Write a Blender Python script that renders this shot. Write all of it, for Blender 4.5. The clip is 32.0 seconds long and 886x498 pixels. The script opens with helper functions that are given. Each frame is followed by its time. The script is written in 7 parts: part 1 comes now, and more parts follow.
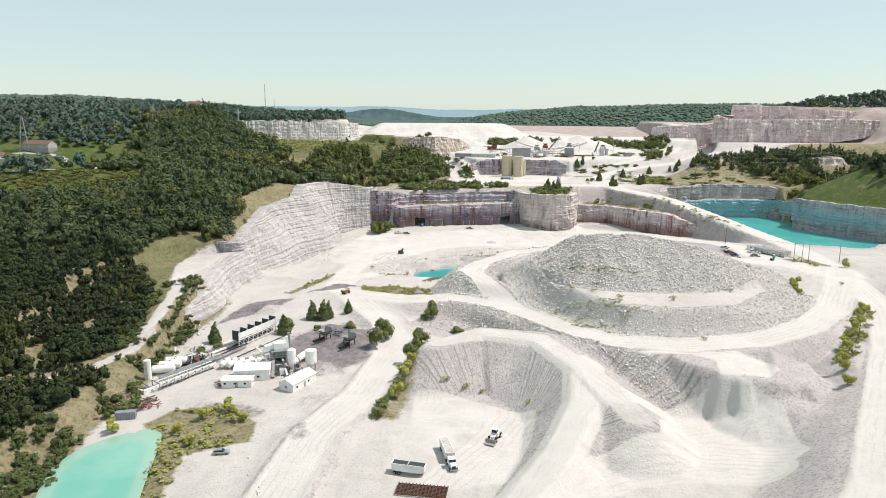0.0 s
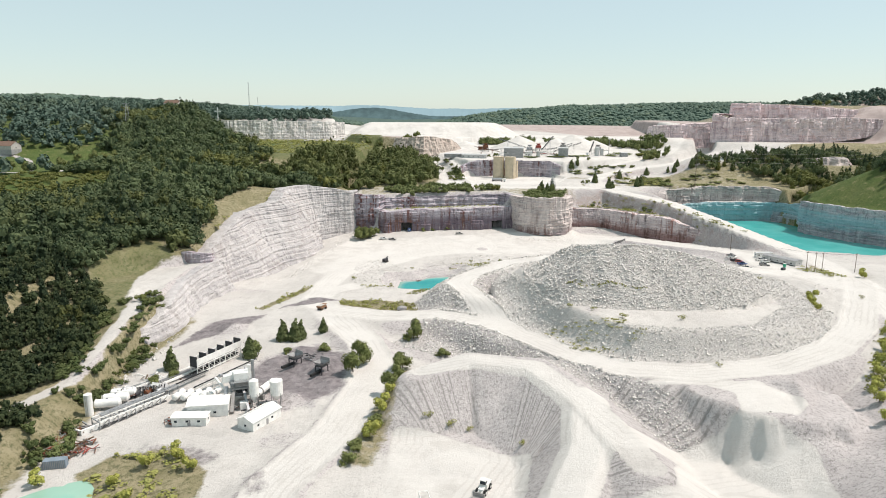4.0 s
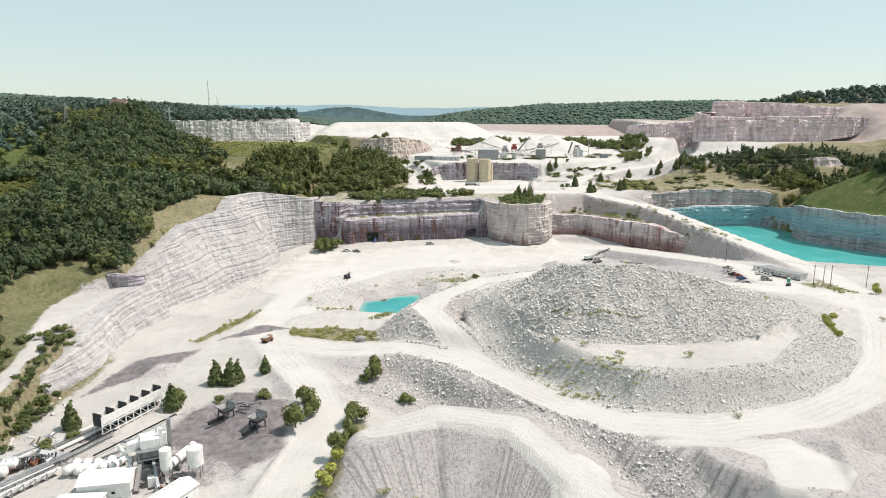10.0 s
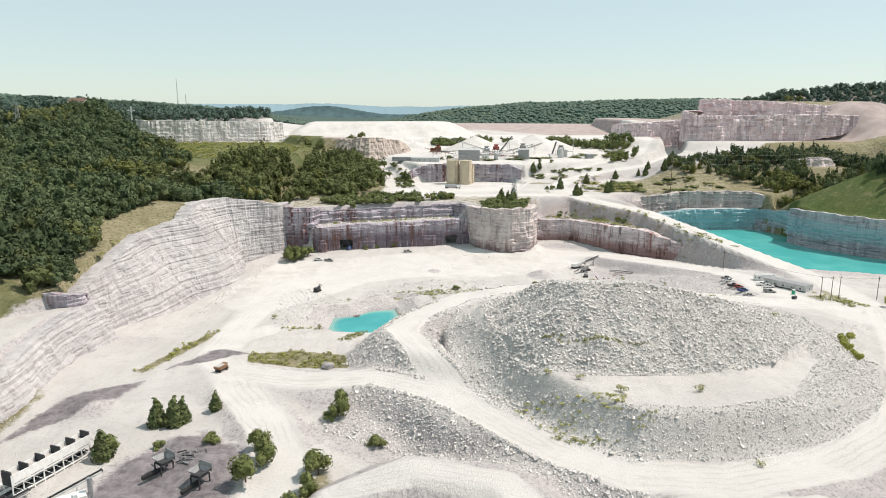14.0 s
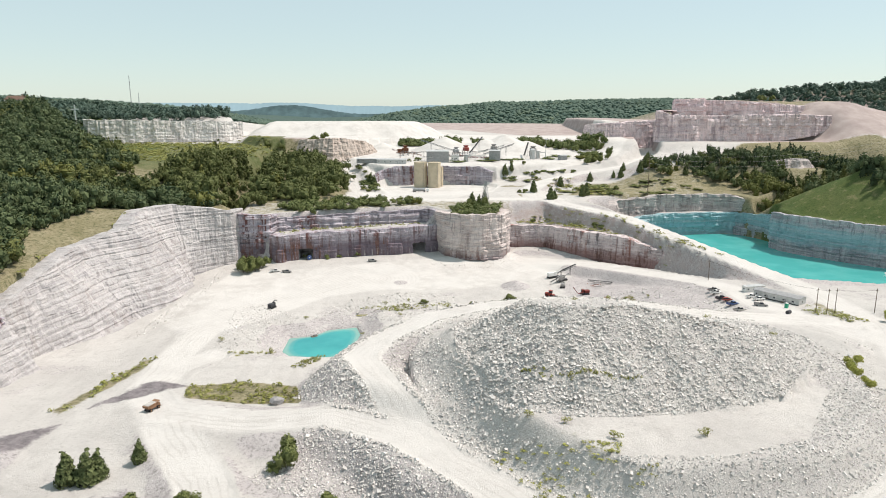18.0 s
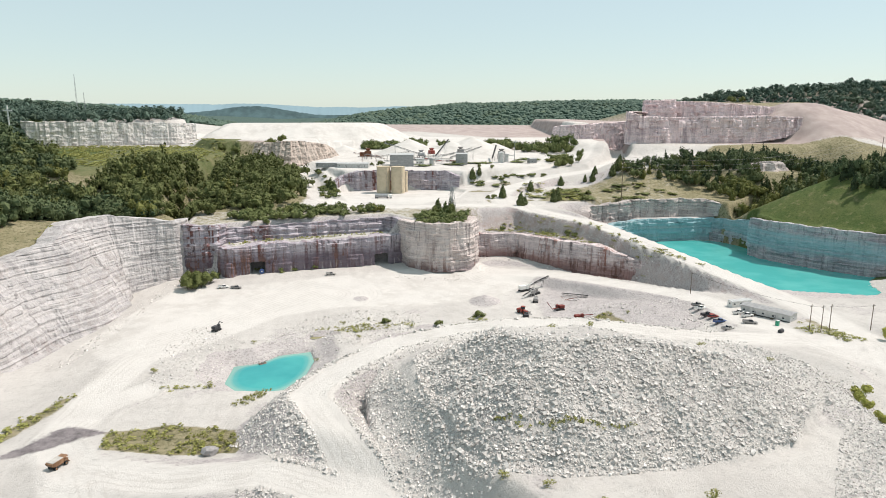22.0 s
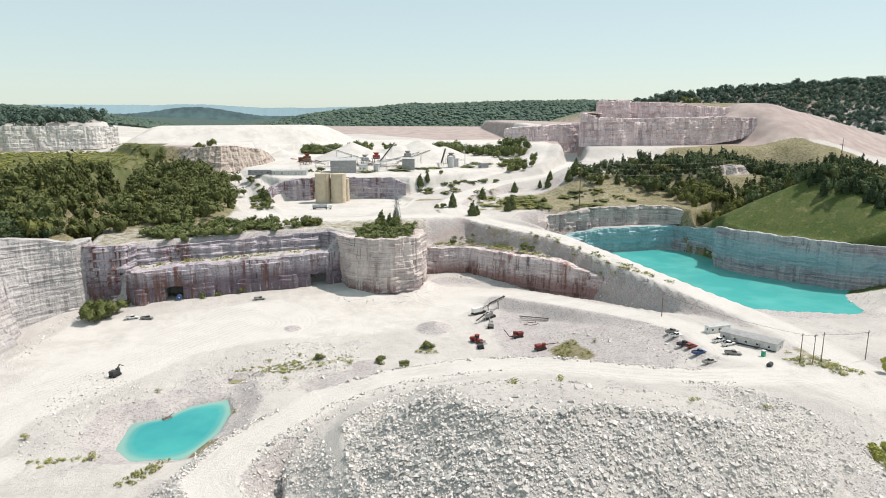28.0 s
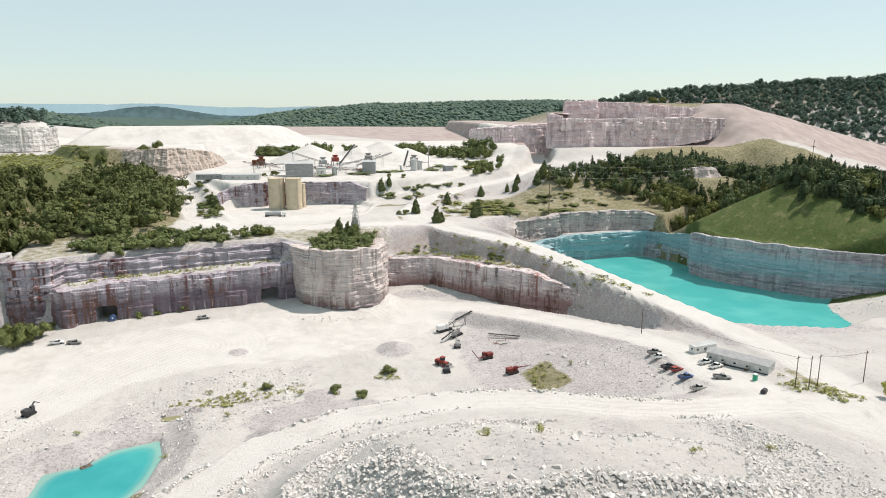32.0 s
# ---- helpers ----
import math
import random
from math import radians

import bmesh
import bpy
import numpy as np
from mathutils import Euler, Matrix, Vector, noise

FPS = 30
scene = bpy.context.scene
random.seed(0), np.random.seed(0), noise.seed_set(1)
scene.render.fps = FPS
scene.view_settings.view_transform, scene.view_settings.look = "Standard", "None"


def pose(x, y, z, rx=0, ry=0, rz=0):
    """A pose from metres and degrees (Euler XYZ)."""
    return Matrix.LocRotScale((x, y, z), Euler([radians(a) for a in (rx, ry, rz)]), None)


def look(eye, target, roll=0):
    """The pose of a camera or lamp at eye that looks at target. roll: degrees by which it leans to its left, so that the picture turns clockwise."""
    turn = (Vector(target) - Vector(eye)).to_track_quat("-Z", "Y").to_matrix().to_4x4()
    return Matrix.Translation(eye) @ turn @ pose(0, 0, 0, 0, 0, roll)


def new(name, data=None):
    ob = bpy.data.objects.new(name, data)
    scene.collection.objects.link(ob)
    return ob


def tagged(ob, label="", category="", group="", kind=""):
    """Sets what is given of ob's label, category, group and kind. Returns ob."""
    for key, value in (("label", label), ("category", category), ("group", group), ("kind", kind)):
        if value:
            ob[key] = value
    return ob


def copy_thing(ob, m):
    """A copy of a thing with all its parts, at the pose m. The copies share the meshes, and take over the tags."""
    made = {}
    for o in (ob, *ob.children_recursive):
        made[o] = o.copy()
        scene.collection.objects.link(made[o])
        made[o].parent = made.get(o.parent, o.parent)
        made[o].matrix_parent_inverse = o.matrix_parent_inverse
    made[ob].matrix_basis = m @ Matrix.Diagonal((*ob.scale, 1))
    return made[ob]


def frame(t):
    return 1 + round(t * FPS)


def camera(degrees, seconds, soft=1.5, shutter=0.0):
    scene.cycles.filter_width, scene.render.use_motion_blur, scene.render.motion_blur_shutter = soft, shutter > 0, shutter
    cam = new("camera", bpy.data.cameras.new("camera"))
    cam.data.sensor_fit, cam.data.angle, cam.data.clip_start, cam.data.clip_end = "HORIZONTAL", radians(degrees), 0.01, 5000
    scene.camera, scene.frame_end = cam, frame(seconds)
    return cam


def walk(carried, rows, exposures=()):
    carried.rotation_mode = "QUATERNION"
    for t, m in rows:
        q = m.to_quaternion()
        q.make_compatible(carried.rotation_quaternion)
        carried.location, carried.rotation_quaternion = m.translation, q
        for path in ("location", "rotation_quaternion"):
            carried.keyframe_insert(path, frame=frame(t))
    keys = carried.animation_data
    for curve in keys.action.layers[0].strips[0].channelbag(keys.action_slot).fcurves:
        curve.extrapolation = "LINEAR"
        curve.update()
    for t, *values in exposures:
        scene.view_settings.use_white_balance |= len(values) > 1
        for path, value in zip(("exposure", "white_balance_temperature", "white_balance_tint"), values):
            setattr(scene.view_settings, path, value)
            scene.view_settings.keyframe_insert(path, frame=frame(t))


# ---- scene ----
cam = camera(67.5, 32.0, 0.95)
PATH = [
    (0.0, (-0.00, -0.00, 95.00), (-0.00, 97.94, 74.82), 0.30),
    (1.0, (0.99, 7.53, 94.94), (1.29, 105.46, 74.72), 0.31),
    (2.0, (1.89, 15.12, 94.89), (2.45, 113.03, 74.57), 0.27),
    (3.0, (2.73, 22.81, 94.87), (3.54, 120.72, 74.54), 0.23),
    (4.0, (3.54, 30.47, 94.87), (4.66, 128.38, 74.55), 0.24),
    (5.0, (4.35, 38.04, 94.88), (5.86, 135.96, 74.65), 0.27),
    (6.0, (5.22, 45.52, 94.86), (7.37, 143.45, 74.71), 0.26),
    (7.0, (6.13, 52.87, 94.83), (9.04, 150.76, 74.58), 0.20),
    (8.0, (7.04, 60.15, 94.80), (10.63, 158.00, 74.50), 0.13),
    (9.0, (7.99, 67.47, 94.79), (12.15, 165.29, 74.44), 0.07),
    (10.0, (8.96, 74.89, 94.80), (13.68, 172.67, 74.39), 0.05),
    (11.0, (9.87, 82.32, 94.85), (15.13, 180.06, 74.38), 0.03),
    (12.0, (10.72, 89.84, 94.93), (16.58, 187.53, 74.41), -0.01),
    (13.0, (11.61, 97.41, 94.96), (18.18, 195.06, 74.42), -0.02),
    (14.0, (12.53, 104.91, 94.94), (20.00, 202.48, 74.34), -0.02),
    (15.0, (13.47, 112.30, 94.90), (21.99, 209.79, 74.33), -0.01),
    (16.0, (14.49, 119.64, 94.85), (24.08, 217.02, 74.25), 0.01),
    (17.0, (15.63, 126.99, 94.79), (26.34, 224.24, 74.11), 0.05),
    (18.0, (16.90, 134.43, 94.74), (28.80, 231.54, 74.08), 0.07),
    (19.0, (18.22, 141.86, 94.70), (31.31, 238.83, 74.09), 0.07),
    (20.0, (19.64, 149.13, 94.68), (33.94, 245.94, 74.11), 0.08),
    (21.0, (21.26, 156.26, 94.71), (36.74, 252.90, 74.18), 0.09),
    (22.0, (23.10, 163.33, 94.79), (39.73, 259.79, 74.30), 0.10),
    (23.0, (25.11, 170.27, 94.93), (42.95, 266.53, 74.54), 0.10),
    (24.0, (27.18, 177.02, 95.06), (46.21, 273.04, 74.64), 0.10),
    (25.0, (29.21, 183.61, 95.21), (49.37, 279.38, 74.67), 0.06),
    (26.0, (31.17, 190.19, 95.40), (52.52, 285.71, 74.89), 0.02),
    (27.0, (33.07, 196.80, 95.62), (55.60, 292.06, 75.19), 0.01),
    (28.0, (34.89, 203.39, 95.82), (58.50, 298.39, 75.38), -0.01),
    (29.0, (36.76, 209.91, 95.99), (61.39, 304.64, 75.50), -0.00),
    (30.0, (38.74, 216.35, 96.11), (64.47, 310.80, 75.67), 0.03),
    (31.0, (40.84, 222.64, 96.19), (67.91, 316.72, 75.79), 0.05),
    (32.0, (42.99, 228.79, 96.22), (71.60, 322.40, 75.74), 0.06),
]
walk(cam, [(t, look(eye, target, roll)) for t, eye, target, roll in PATH], [(0.0, 0.27, 6750, 15), (32.0, 0.27, 6750, 15)])

# ---- light ----
SUN_AZIMUTH, SUN_ELEVATION = radians(82), radians(59)   # clockwise from +y; above the horizon
world = bpy.data.worlds.new("sky")
scene.world = world
world.use_nodes = True
wn = world.node_tree
sky = wn.nodes.new("ShaderNodeTexSky")
sky.sky_type, sky.sun_disc = "NISHITA", False
sky.sun_elevation, sky.sun_rotation = SUN_ELEVATION, SUN_AZIMUTH
sky.air_density, sky.dust_density, sky.ozone_density = 1.0, 0.3, 2.0
haze = wn.nodes.new("ShaderNodeMix")
haze.data_type = "RGBA"
haze.inputs[0].default_value, haze.inputs[7].default_value = 0.68, (4.2, 5.45, 5.3, 1)   # thin bright summer haze
wn.links.new(sky.outputs[0], haze.inputs[6])
wn.links.new(haze.outputs[2], wn.nodes["Background"].inputs[0])
wn.nodes["Background"].inputs[1].default_value = 0.12
sun = new("sun", bpy.data.lights.new("sun", "SUN"))
sun.data.energy, sun.data.angle, sun.data.color = 3.75, radians(0.53), (1.0, 0.95, 0.88)
sun.matrix_world = look((math.sin(SUN_AZIMUTH) * math.cos(SUN_ELEVATION), math.cos(SUN_AZIMUTH) * math.cos(SUN_ELEVATION), math.sin(SUN_ELEVATION)), (0, 0, 0))


# ---- shape of the land ----
def smooth(a, b, v):
    k = np.clip((v - a) / (b - a), 0, 1)
    return k * k * (3 - 2 * k)


def inside(x, y, poly):
    """Distance to the outline of a polygon, positive inside."""
    best = np.full(x.shape, 1e9)
    odd = np.zeros(x.shape, bool)
    for (ax, ay), (bx, by) in zip(poly, poly[1:] + poly[:1]):
        dx, dy = bx - ax, by - ay
        k = np.clip(((x - ax) * dx + (y - ay) * dy) / (dx * dx + dy * dy + 1e-9), 0, 1)
        best = np.minimum(best, (x - ax - k * dx) ** 2 + (y - ay - k * dy) ** 2)
        if ay != by:
            odd ^= ((ay > y) != (by > y)) & (x < ax + (y - ay) * dx / dy)
    return np.where(odd, 1, -1) * np.sqrt(best)


def along(x, y, line):
    """Distance to a polyline of (x, y, z) and the height z of its nearest point."""
    best, height = np.full(x.shape, 1e9), np.zeros(x.shape)
    for (ax, ay, az), (bx, by, bz) in zip(line, line[1:]):
        dx, dy = bx - ax, by - ay
        k = np.clip(((x - ax) * dx + (y - ay) * dy) / (dx * dx + dy * dy + 1e-9), 0, 1)
        d = np.hypot(x - ax - k * dx, y - ay - k * dy)
        near = d < best
        best, height = np.where(near, d, best), np.where(near, az + k * (bz - az), height)
    return best, height


def lattice(ix, iy, seed):
    n = (ix * 374761393 + iy * 668265263 + seed * 974634777) & 0x7fffffff
    n = ((n ^ (n >> 13)) * 1274126177) & 0x7fffffff
    return (n & 0xffff) / 65535.0


def rough(x, y, size, seed=0, octaves=3):
    """Smooth noise between -1 and 1."""
    total, amount, norm = 0, 1.0, 0.0
    for o in range(octaves):
        u, v = x / size, y / size
        iu, iv = np.floor(u).astype(np.int64), np.floor(v).astype(np.int64)
        fu, fv = u - iu, v - iv
        fu, fv = fu * fu * (3 - 2 * fu), fv * fv * (3 - 2 * fv)
        a, b = lattice(iu, iv, seed + o), lattice(iu + 1, iv, seed + o)
        c, d = lattice(iu, iv + 1, seed + o), lattice(iu + 1, iv + 1, seed + o)
        total = total + amount * (a + (b - a) * fu + (c - a) * fv + (a - b - c + d) * fu * fv)
        norm, amount, size = norm + amount, amount * 0.5, size * 0.5
    return total / norm * 2 - 1


# Outlines of the land, in metres: benches, walls, water, heaps and roads.
WEST_FOOT = [(-62, 572), (-66, 552), (-80, 522), (-92, 488), (-100, 455), (-107, 428), (-112, 400), (-116, 375), (-116, 350), (-111, 325), (-112, 305), (-116, 285), (-118, 262), (-114, 240), (-112, 222), (-116, 200), (-122, 180), (-126, 100), (-140, -400), (-2600, -400), (-2600, 4900), (-62, 4900)]
WEST_TOP = [(-63, 577), (-67, 560), (-80, 557), (-99, 550), (-110, 531), (-111, 506), (-122, 494), (-129, 477), (-126, 440), (-127.5, 417), (-127.5, 400), (-129, 386), (-150, 372), (-160, 340), (-165, 300), (-160, 250), (-150, 200), (-160, 100), (-180, -400), (-2600, -400), (-2600, 4900), (-66, 4900)]
NORTH = [(-66, 562), (-36, 553), (-22, 558), (52, 569), (66, 573), (72, 560), (82, 551), (94, 549), (106, 553), (113, 566), (115, 581), (124, 582), (146, 580), (160, 557), (170, 544), (180, 532), (196, 518), (210, 499), (220, 481), (229, 458), (236, 458), (234, 490), (222, 536), (217, 565), (213, 590), (244, 603), (298, 603), (296, 560), (292, 545), (300, 522), (322, 490), (352, 466), (420, 380), (2600, 380), (2600, 4900), (-66, 4900)]
LEDGE = [(-66, 562), (-42, 560), (-40, 570), (20, 583), (60, 588), (70, 574), (74, 562), (82, 553), (94, 551), (104, 555), (111, 567), (117, 588), (146, 586), (164, 563), (175, 550), (187, 538), (201, 524), (214, 502), (224, 482), (232, 470), (230, 490), (216, 536), (208, 570), (200, 600), (240, 613), (300, 613), (298, 560), (294, 545), (302, 522), (324, 490), (354, 466), (422, 380), (2600, 380), (2600, 4900), (-66, 4900)]
LAKE = [(236, 500), (240, 470), (252, 446), (280, 434), (300, 440), (330, 440), (345, 446), (352, 464), (323, 486), (308, 510), (297, 530), (293, 548), (306, 564), (305, 580), (297, 603), (246, 603), (218, 592), (220, 565), (226, 536)]
POND = [(-19, 417), (-17.7, 434), (-7, 436), (-0.5, 443.5), (12, 446), (13.7, 435.6), (10.5, 419.6), (1.7, 405), (-12.7, 407.4)]
NEAR_POND = [(-109, 168), (-109, 181), (-102, 190), (-91, 195), (-86, 171), (-81, 152), (-95, 138)]
PILE_FOOT = [(38, 293), (54, 270), (71, 252), (80, 249), (103, 250), (134, 259), (157, 272), (170, 294), (180, 320), (186, 347), (180, 370), (150, 392), (105, 402), (60, 396), (40, 378), (32, 358), (33, 332)]
PILE_BENCH = [(42, 304), (48, 285), (58, 268), (70, 261), (84, 262), (102, 266), (129, 279), (150, 296), (164, 318), (166, 340), (155, 362), (130, 382), (100, 390), (62, 386), (46, 370), (40, 345)]
CROWN = [(46, 331), (47, 308), (56, 292), (72, 287), (90, 287), (112, 290), (134, 296), (151, 311), (158, 335), (152, 354), (132, 372), (100, 382), (64, 380), (48, 362)]
HILL = [(72, 243), (100, 249), (128, 247), (140, 232), (137, 212), (125, 198), (110, 197), (96, 199), (86, 209), (76, 225)]
MESA = [(338, 802), (378, 803), (420, 798), (470, 800), (530, 800), (600, 812), (690, 850), (720, 960), (600, 1040), (430, 1000), (385, 930), (350, 860), (324, 809)]
MESA_WING = [(284, 905), (277, 873), (312, 869), (354, 867), (380, 860), (420, 950), (420, 1250), (330, 1200), (300, 960)]
FAR_CLIFF = [(-264, 885), (-200, 903), (-136, 925), (-122, 945), (-125, 1000), (-180, 1150), (-420, 1150), (-300, 960)]
PLANT = [(24, 724), (34, 708), (46, 704), (84, 705), (116, 701), (132, 694), (190, 722), (260, 760), (300, 830), (330, 980), (-10, 1000), (-30, 900), (-22, 830), (0, 780)]
SILO_PAD = [(28, 690), (40, 704), (84, 706), (118, 702), (130, 680), (118, 650), (85, 630), (40, 640)]
WHITE_HILL = [(-122, 885), (-60, 890), (20, 900), (90, 935), (140, 1000), (110, 1100), (-150, 1080)]
RAMP = [(222, 352, 8), (226, 380, 8.5), (230, 409, 9), (228, 436, 10.5), (222, 457, 12.5), (214, 484, 15.5), (202, 533, 20), (191, 557, 24), (160, 594, 28), (150, 628, 30), (150, 650, 32), (165, 672, 35), (205, 705, 39), (260, 725, 43), (310, 790, 47), (350, 900, 54)]
SILO_ROAD = [(160, 612, 29), (120, 618, 29), (80, 617, 29), (40, 625, 29), (18, 655, 31), (8, 700, 34), (0, 750, 42), (-8, 790, 47)]
HAUL = [(-60, 362, -2), (-47, 340, 0), (-21, 328, 1), (6, 324, 3), (27, 305, 5), (40, 285, 6), (54, 262, 7), (70, 248, 7), (94, 244, 7), (124, 250, 7), (151, 264, 8), (176, 288, 8.5), (197, 319, 9), (210, 340, 9), (222, 362, 9)]
LANE = [(37, 290, 7), (28, 318, 8.5), (19.5, 341, 9), (14, 356, 10), (22, 369, 11), (44, 388, 13), (68, 397, 14), (96, 396, 15.5), (119, 389, 16), (138, 379, 15.5), (160, 376, 13), (190, 377, 10), (212, 372, 9)]
PIT_ROAD = [(-45, 400, -4), (-58, 385, -3), (-60, 362, -2), (-40, 322, 0), (-27, 300, -1), (-20, 280, -3), (-22, 255, -4), (-28, 225, -5), (-40, 195, -5), (-45, 150, -5)]
FLOOR_ROAD = [(-60, 368, -3), (-61, 396, -4), (-56, 436, -5), (-34, 460, -5.6), (-6, 495, -5.2), (20, 520, -4.3)]
OFFICE_ROAD = [(128, 552, -3), (152, 532, -1), (169, 506, 1), (183, 476, 4), (192, 450, 7), (198, 425, 8.5), (195, 405, 8.5), (200, 375, 9), (212, 350, 9)]
EAST_ROAD = [(222, 362, 9), (210, 320, 8.5), (200, 287, 8), (172, 239, 7), (145, 200, 6), (108, 146, 5), (60, 95, 3), (20, 20, 0), (0, -100, -3)]
TRACK = [(-126, 386, 13), (-131, 366, 13), (-132, 342, 12.4), (-128, 310, 10.6), (-126, 288, 8), (-124, 264, 4.7), (-124, 247, 2.2), (-131, 230, 1.3), (-143, 220, 1), (-230, 200, 5)]
DUNE = [(-2, 246, 6), (16, 254, 9), (38, 246, 10), (50, 222, 8), (60, 190, 3)]
DUNE_RAMP = [(50, 222, 8), (46, 200, 4), (34, 176, -1), (16, 150, -5)]
CREST = [(0, 250, 7), (17, 252, 9), (37, 243, 10), (48, 220, 8), (57, 203, 5), (69, 205, 0), (85, 208, -5)]
LOW_ROAD = [(20, 150, -6), (31, 160, -5), (51, 173, -6), (69, 177, -5), (94, 174, -6)]
SAND_PIT = [(70, 192), (78, 206), (92, 211), (108, 199), (105, 178), (84, 172), (66, 176)]
FLOOR = [(-92, 470), (-66, 430), (-48, 446), (-20, 480), (30, 496), (70, 490), (108, 500), (150, 532), (140, 556), (116, 566), (66, 556), (-36, 540), (-64, 540)]


MESA_UP = [(361, 843), (392, 842), (396, 854), (405, 848), (450, 844), (512, 842), (600, 870), (680, 930), (600, 1030), (460, 990), (392, 910)]
QUARRY_UP = [(262, 850), (290, 790), (420, 748), (560, 742), (640, 780), (560, 840), (380, 870), (280, 900)]
DRY_STRIP = [(-154, 394), (-143, 382), (-146, 356), (-134, 318), (-131, 304), (-142, 308), (-150, 320), (-163, 350), (-163, 382)]
PALE_RAMP = [(-122, 394), (-134, 389), (-145, 380), (-146, 356), (-134, 318), (-128, 300), (-124, 304), (-124, 330), (-118, 352), (-112, 400)]
PAD = [(-8, 224), (3, 222), (29, 206), (26, 191), (17, 170), (-8, 165)]
HILL_TOP = [(77, 236), (92, 233), (100, 225), (97, 213), (109, 212), (115, 218), (114, 226), (109, 233), (90, 238)]
HILL_BERM = [(79, 235, 9.2), (92, 231, 9.4), (107, 235, 10), (114, 238, 10.2), (121, 231, 9.6), (117, 219, 9), (111, 208, 8)]
LAWN = [(-430, 505), (-334, 519), (-318, 533), (-294, 566), (-258, 588), (-256, 606), (-294, 616), (-312, 608), (-344, 600), (-430, 596)]
MEADOW = [(-430, 490), (-334, 510), (-312, 526), (-290, 556), (-254, 578), (-236, 530), (-222, 492), (-236, 476), (-285, 452), (-430, 420)]
LAWN_PATHS = ([(-372, 508, 0), (-340, 522, 0), (-322, 530, 0), (-300, 562, 0), (-280, 584, 0), (-258, 596, 0)], [(-372, 580, 0), (-344, 584, 0), (-328, 580, 0), (-316, 560, 0)])
PUDDLES = ((18, 457, 7, 2.2, -7.0), (44, 400, 6, 2.5, 1.5))
CUT = [(-95, 832), (-62, 813), (-40, 803), (-30, 793), (-10, 785), (8, 793), (20, 805), (28, 824), (24, 900), (-130, 900)]
TERRACE = [(-275, 892), (-200, 908), (-128, 935), (-100, 925), (-72, 870), (-64, 800), (-100, 650), (-140, 655), (-200, 720), (-262, 800)]
PORTALS = ((-20, 558), (54, 569))


def west_top(x, y):
    z = np.interp(y, [-400, 150, 230, 300, 350, 385, 412, 440, 472, 498, 512, 531, 546, 557, 577, 650, 700, 800, 900, 1100, 2000], [2, 2, 4, 11, 14, 14, 19.5, 24, 27, 29, 33, 38.5, 37, 33, 32.5, 48, 54, 59, 60, 64, 78])
    z = z + np.clip(-120 - x, 0, 330) * (0.03 + 0.07 * smooth(330, 700, y)) + 4 * rough(x, y, 120, 31, 2)
    z = z + np.clip(-128 - x, 0, 45) * np.interp(y, [330, 390, 500, 540, 590], [0.1, 0.22, 0.2, 0.08, 0.02])
    z = z + (11 * smooth(522, 606, y) - 7) * smooth(-190, -250, x) * smooth(390, 450, y) * smooth(1000, 700, y)
    return z + 17 * np.exp(-((x + 255) / 90) ** 2 - ((y - 790) / 90) ** 2)


def north_top(x, y):
    z = np.interp(y, [560, 585, 620, 690, 730, 800, 900, 1000, 1200, 2000], [27, 28, 29.5, 33, 44, 50, 56, 62, 70, 85])
    z = z + 12 * np.exp(-((x + 42) / 42) ** 2 - ((y - 672) / 46) ** 2)
    bank = np.minimum(30 + smooth(630, 705, y) * 20 + np.clip(x - 320, 0, 160) * 0.20, 53 - 20 * smooth(400, 470, x)) + smooth(730, 850, y) * 9
    return z + (bank - z) * smooth(225, 275, x) * smooth(1000, 850, y)


def pile_top(x, y):
    return 37.5 - 0.2 * (y - 315) - 0.22 * np.clip(y - 345, 0, 99) - 0.22 * np.clip(x - 95, 0, 99) - 0.5 * np.clip(70 - x, 0, 99)


def round_dune(x, y):
    a = np.arctan2(x - 20, y - 195)
    return np.where(a > 2.2, a - 2 * math.pi, a)


def far_hills(x, y):
    a = np.arctan2(x, np.maximum(y, 1))
    r = np.hypot(x, y)
    near = np.interp(a, [-0.75, -0.5, -0.3, -0.18, -0.1, -0.02, 0.06, 0.2, 0.35, 0.5, 0.7, 0.9], [120, 126, 108, 84, 56, 52, 84, 108, 117, 116, 112, 112])
    far = np.interp(a, [-0.6, -0.3, -0.14, -0.08, -0.02, 0.2, 0.6], [55, 55, 55, 55, 55, 55, 60])
    h = near * np.exp(-((r - 2000) / 420) ** 2)
    return np.maximum(h, far * smooth(2800, 3500, r)) + 7 * rough(x, y, 240, 41, 3) * smooth(1300, 1800, r)


